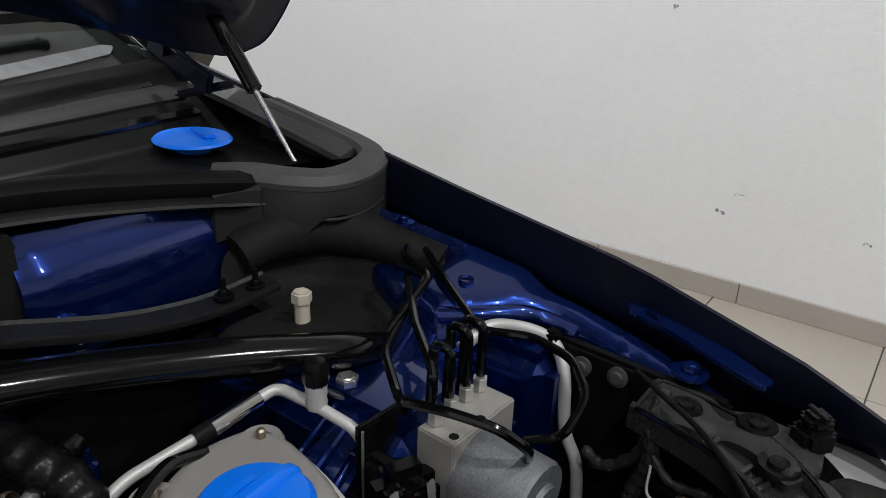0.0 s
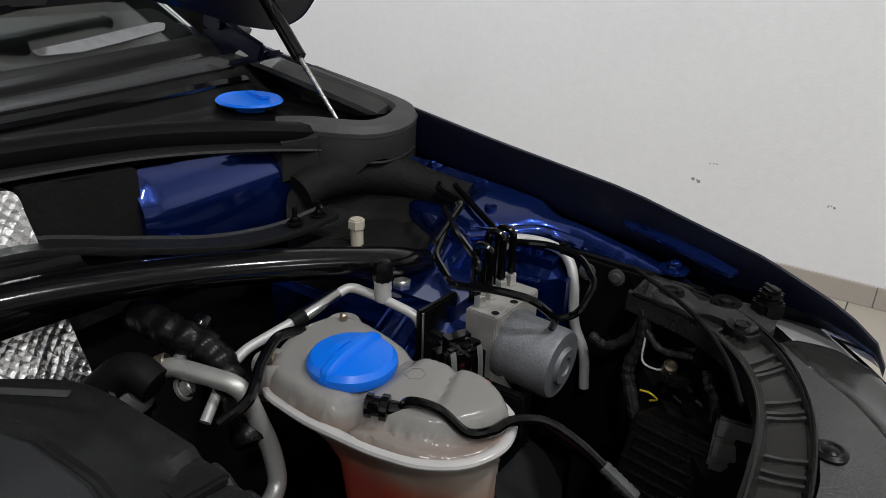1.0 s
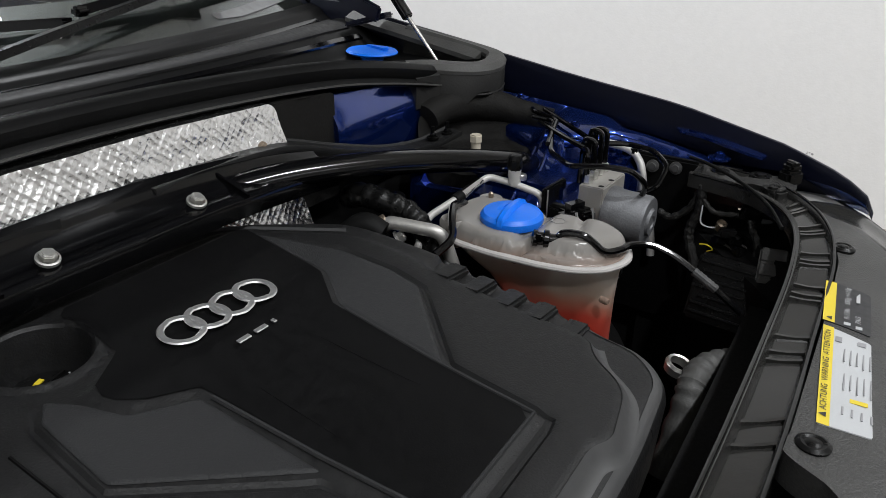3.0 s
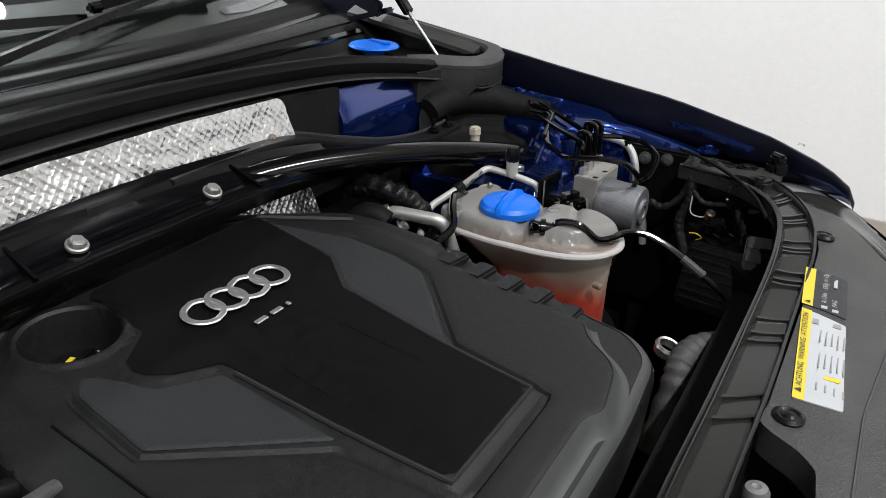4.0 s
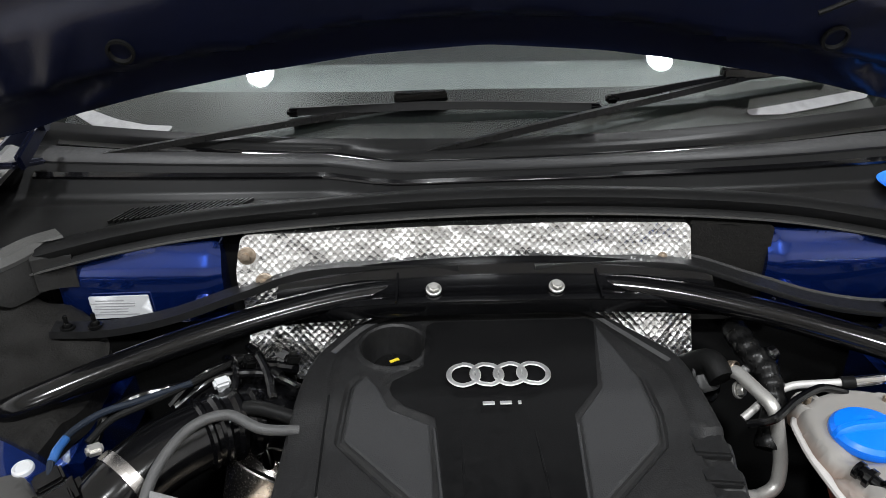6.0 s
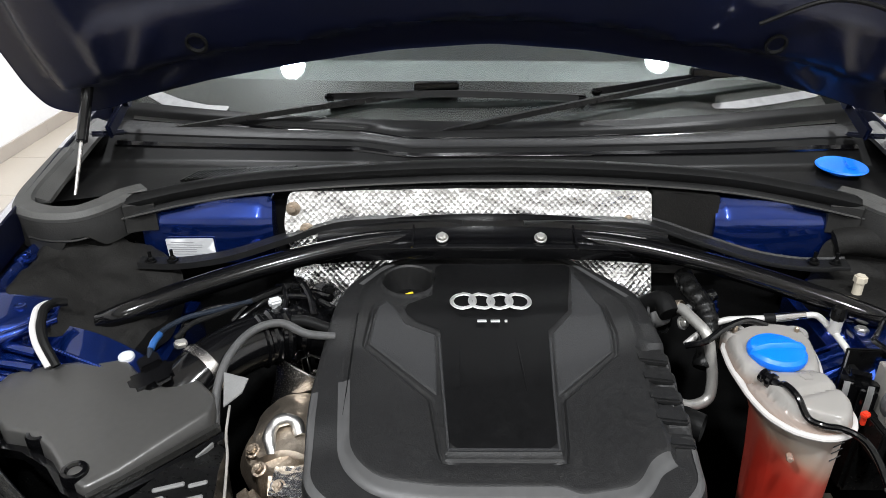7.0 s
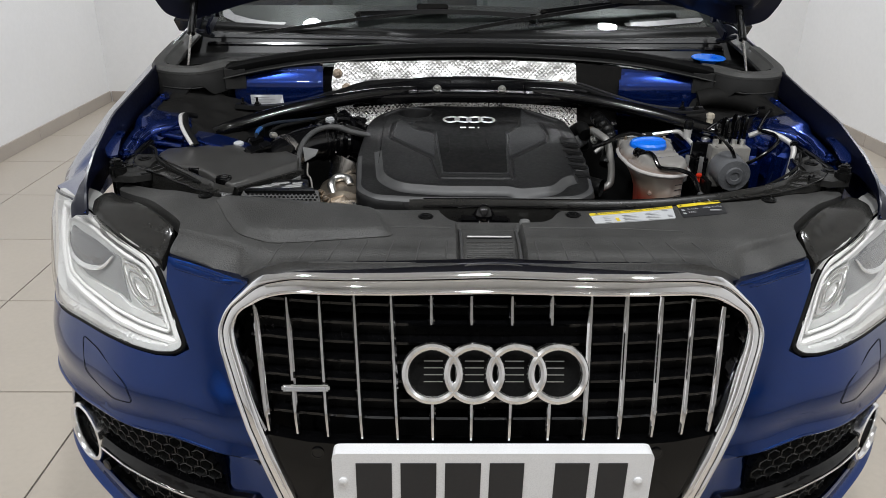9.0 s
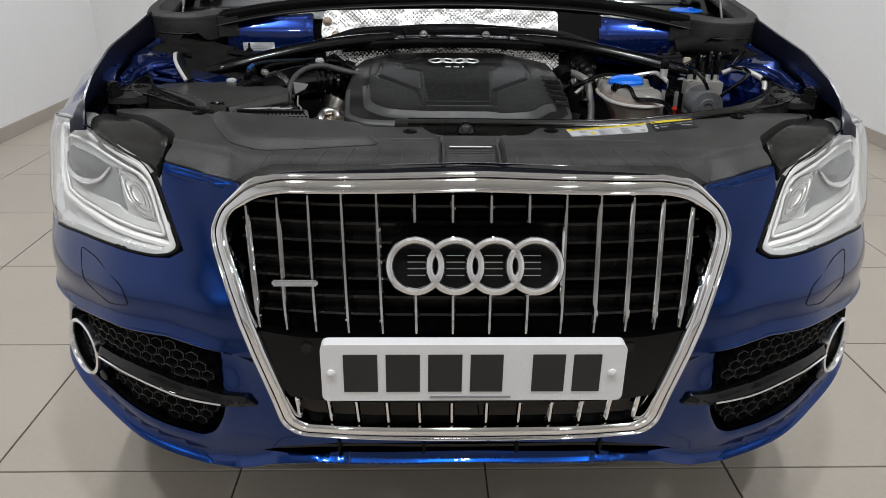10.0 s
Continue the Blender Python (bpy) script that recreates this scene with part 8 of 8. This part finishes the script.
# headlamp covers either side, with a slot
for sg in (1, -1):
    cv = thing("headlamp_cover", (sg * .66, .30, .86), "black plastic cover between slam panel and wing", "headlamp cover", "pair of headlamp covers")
    bm = bmesh.new()
    hc = rounded([(.556, .176), (.583, .191), (.615, .209), (.648, .231), (.690, .268), (.716, .298), (.726, .335), (.724, .372), (.712, .384), (.700, .376), (.551, .241)], .004)

    def plate_z(p):
        z = .889 + .34 * np.clip(p[:, 1] - .24, -1, .06) + .20 * np.clip(p[:, 1] - .30, 0, 1)
        w = step01(edge_gap([(.551, .241), (.704, .380)], p, False), 0, .07)
        return z * w + (slam_z(p) - .003) * (1 - w) - .005 * (1 - step01(edge_gap(hc, p), 0, .006))

    sheet(bm, hc, .010, lambda p: np.c_[p, plate_z(p)], lambda p: np.c_[p, plate_z(p) - .025], rings=(.003,))
    if sg < 0:
        mirror(bm)
    part("cover_plate", bm, CHANNEL, cv, "", 40)
    # black sheet under the slot puts its shade into colour
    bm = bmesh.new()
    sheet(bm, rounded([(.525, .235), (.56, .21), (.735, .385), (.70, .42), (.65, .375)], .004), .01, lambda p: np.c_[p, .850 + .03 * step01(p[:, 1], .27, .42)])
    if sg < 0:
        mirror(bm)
    part("slot_liner", bm, DARK, cv, "black sheet for the shade in the slot")
    for bx, by, bz, r in ((.685, .494, .947, .013), (.697, .440, .947, .015), (.660, .415, .944, .015)):
        bm = bmesh.new()
        lathe(bm, (sg * bx, by, bz), (0, 0, 1), [(r * 1.1, -.03), (r * 1.1, -.006), (r, -.003), (r * .55, -.004), (r * .5, -.001), (0, .0)], 20)
        part("cover_clip", bm, PLASTIC, cv, "round black retaining clip")
    bm = bmesh.new()
    box(bm, pose(sg * .703, .402, .946, 0, 0, sg * -40), (.028, .024, .022), .004, 2)
    box(bm, pose(sg * .703, .402, .962, 0, 0, sg * -40), (.022, .020, .012), .004, 2)
    box(bm, pose(sg * .703, .402, .9685, 0, 0, sg * -40), (.005, .021, .003), .001, 1)
    rod(bm, (sg * .703, .402, .93), (sg * .703, .402, .90), .008)
    whole("bonnet_stop", bm, PLASTIC, "square black rubber bonnet stop on the lamp carrier", "bonnet stop", "pair of bonnet stops")
    bm = bmesh.new()
    carrier = rounded([(.640, .405), (.672, .388), (.716, .392), (.716, .425), (.722, .470), (.722, .530), (.664, .530), (.660, .500), (.672, .460), (.664, .432)], .006)
    sheet(bm, carrier, .007, lambda p: np.c_[p, .9385 + .0045 * step01(edge_gap(carrier, p), .004, .008) - .007 * np.exp(-((p[:, 1] - .466) / .012) ** 2)], lambda p: np.c_[p, np.full(len(p), .926)], rings=(.003,))
    if sg < 0:
        mirror(bm)
    whole("lamp_carrier", bm, BLOCK, "moulded black lamp carrier with round clips", "lamp carrier", "pair of lamp carriers")
    bm = bmesh.new()
    tube(bm, [(sg * .690, .540, .955), (sg * .668, .512, .957), (sg * .652, .475, .950), (sg * .622, .438, .944), (sg * .585, .408, .938), (sg * .545, .385, .928)], .0026, 9, 7)
    whole("release_cable", bm, RUBBER, "thin black bonnet release cable", "cable", "release cables")

# ---- warning labels ----


def words(text, size, m, material_, parent, name="lettering", flow=0.0):
    cu = bpy.data.curves.new("lettering", "FONT")
    cu.body, cu.size, cu.align_x, cu.align_y = text, size, "CENTER", "CENTER"
    tmp = bpy.data.objects.new("lettering", cu)
    scene.collection.objects.link(tmp)
    bpy.context.view_layer.update()
    me = bpy.data.meshes.new_from_object(tmp)
    bpy.data.objects.remove(tmp)
    me.transform(m)
    if flow:
        for v in me.vertices:
            v.co.z = float(slam_z(np.array([v.co[:2]]))[0]) + flow
    me.materials.clear()
    me.materials.append(material_)
    ob = new(name, me)
    ob.parent = parent
    return ob


def label(name, quad, material_, text):
    bm = bmesh.new()
    sheet(bm, rounded(quad, .003, 2), .012, lambda p: np.c_[p, slam_z(p) + .0012], lambda p: np.c_[p, slam_z(p)])
    return whole(name, bm, material_, text, "label")


def bar(parent, x, y, w, d, material_, turn=4, lift=.0016):
    bm = bmesh.new()
    z = float(slam_z(np.array([[x, y]]))[0])
    box(bm, pose(x, y, z + lift, 1, 0, turn), (w, d, .0005), 0)
    part("print_bar", bm, material_, parent)


lab = label("warning_label", [(.191, .256), (.338, .268), (.343, .312), (.187, .298)], PAPER, "white warning label with a yellow header on the front cover")
bm = bmesh.new()
sheet(bm, [(.1875, .288), (.3425, .302), (.343, .312), (.187, .298)], .012, lambda p: np.c_[p, slam_z(p) + .0016])
part("yellow_header", bm, YELLOW, lab)
zz = float(slam_z(np.array([[.26, .30]]))[0])
words("\u25b2 ACHTUNG  WARNING  ATTENTION", .0078, pose(.266, .3005, zz + .0021, 1, 0, 5.2), INK, lab, flow=.0022)
for k in range(4):
    bar(lab, .2155, .281 - .0075 * k, .012, .0016, GREYINK)
for c in range(2):
    for k in range(5):
        bar(lab, .262 + .042 * c, .2845 + .004 * c - .0055 * k, .036 - .006 * ((k + c) % 2), .0012, GREYINK)
bar(lab, .234, .270, .006, .014, YELLOW)
bar(lab, .325, .296, .010, .006, GREYINK)
bar(lab, .330, .276, .008, .008, GREYINK)
lab2 = label("refrigerant_label", [(.352, .269), (.434, .276), (.432, .321), (.352, .314)], INK, "black and yellow refrigerant label on the front cover")
bm = bmesh.new()
sheet(bm, [(.352, .303), (.4325, .310), (.432, .321), (.352, .314)], .012, lambda p: np.c_[p, slam_z(p) + .0016])
part("yellow_header", bm, YELLOW, lab2)
z2 = float(slam_z(np.array([[.39, .29]]))[0])
words("R-134a", .0072, pose(.376, .294, z2 + .0021, 1, 0, 5), PAPER, lab2, flow=.0022)
words("PAG", .0072, pose(.372, .283, z2 + .0021, 1, 0, 5), PAPER, lab2, flow=.0022)
words("550g +/-15g", .0072, pose(.412, .297, z2 + .0021, 1, 0, 5), PAPER, lab2, flow=.0022)
bar(lab2, .416, .287, .022, .0035, PAPER)
bar(lab2, .358, .292, .006, .006, PAPER)
bar(lab2, .358, .281, .006, .006, PAPER)
words("\u25b2", .0072, pose(.358, .3085, z2 + .0021, 1, 0, 5), INK, lab2, flow=.0022)

# ---- ceiling lamps ----
for lx, ly, watts in LAMPS:
    lp = thing("ceiling_lamp", (lx, ly, ROOM_H), "round white ceiling lamp, switched on; outer pairs are added out of view", "ceiling lamp", "ceiling lamps")
    bm = bmesh.new()
    lathe(bm, (lx, ly, ROOM_H), (0, 0, -1), [(0, 0), (.112, 0), (.115, .05), (.095, .062), (.090, .05)], 36)
    part("housing", bm, WALL, lp)
    bm = bmesh.new()
    lathe(bm, (lx, ly, ROOM_H), (0, 0, -1), [(.092, .058), (0, .060)], 36)
    part("diffuser", bm, LAMP_GLOW, lp)

# ---- skirting and floor tiles ----
skirting("baseboard_west", "y", ROOM_W, ROOM_S, ROOM_N, 1)
skirting("baseboard_east", "y", ROOM_E, ROOM_S, ROOM_N, -1)
skirting("baseboard_north", "x", ROOM_N, ROOM_W + .02, ROOM_E - .02, -1)
PITCH = 0.617
bm = bmesh.new()
box(bm, (0, 0, -.006), (PITCH - .005, PITCH - .005, .012), .0012, 1)
tile_mesh = as_mesh("tile", bm, TILE)
i0, i1 = math.floor((ROOM_W + .545) / PITCH), math.ceil((ROOM_E + .545) / PITCH)
j0, j1 = math.floor((ROOM_S - .403) / PITCH), math.ceil((ROOM_N - .403) / PITCH)
for i in range(i0, i1):
    for j in range(j0, j1):
        ob = new("tile", tile_mesh)
        ob.location = (-.545 + PITCH * (i + .5), .403 + PITCH * (j + .5), 0)
        ob.parent = floor
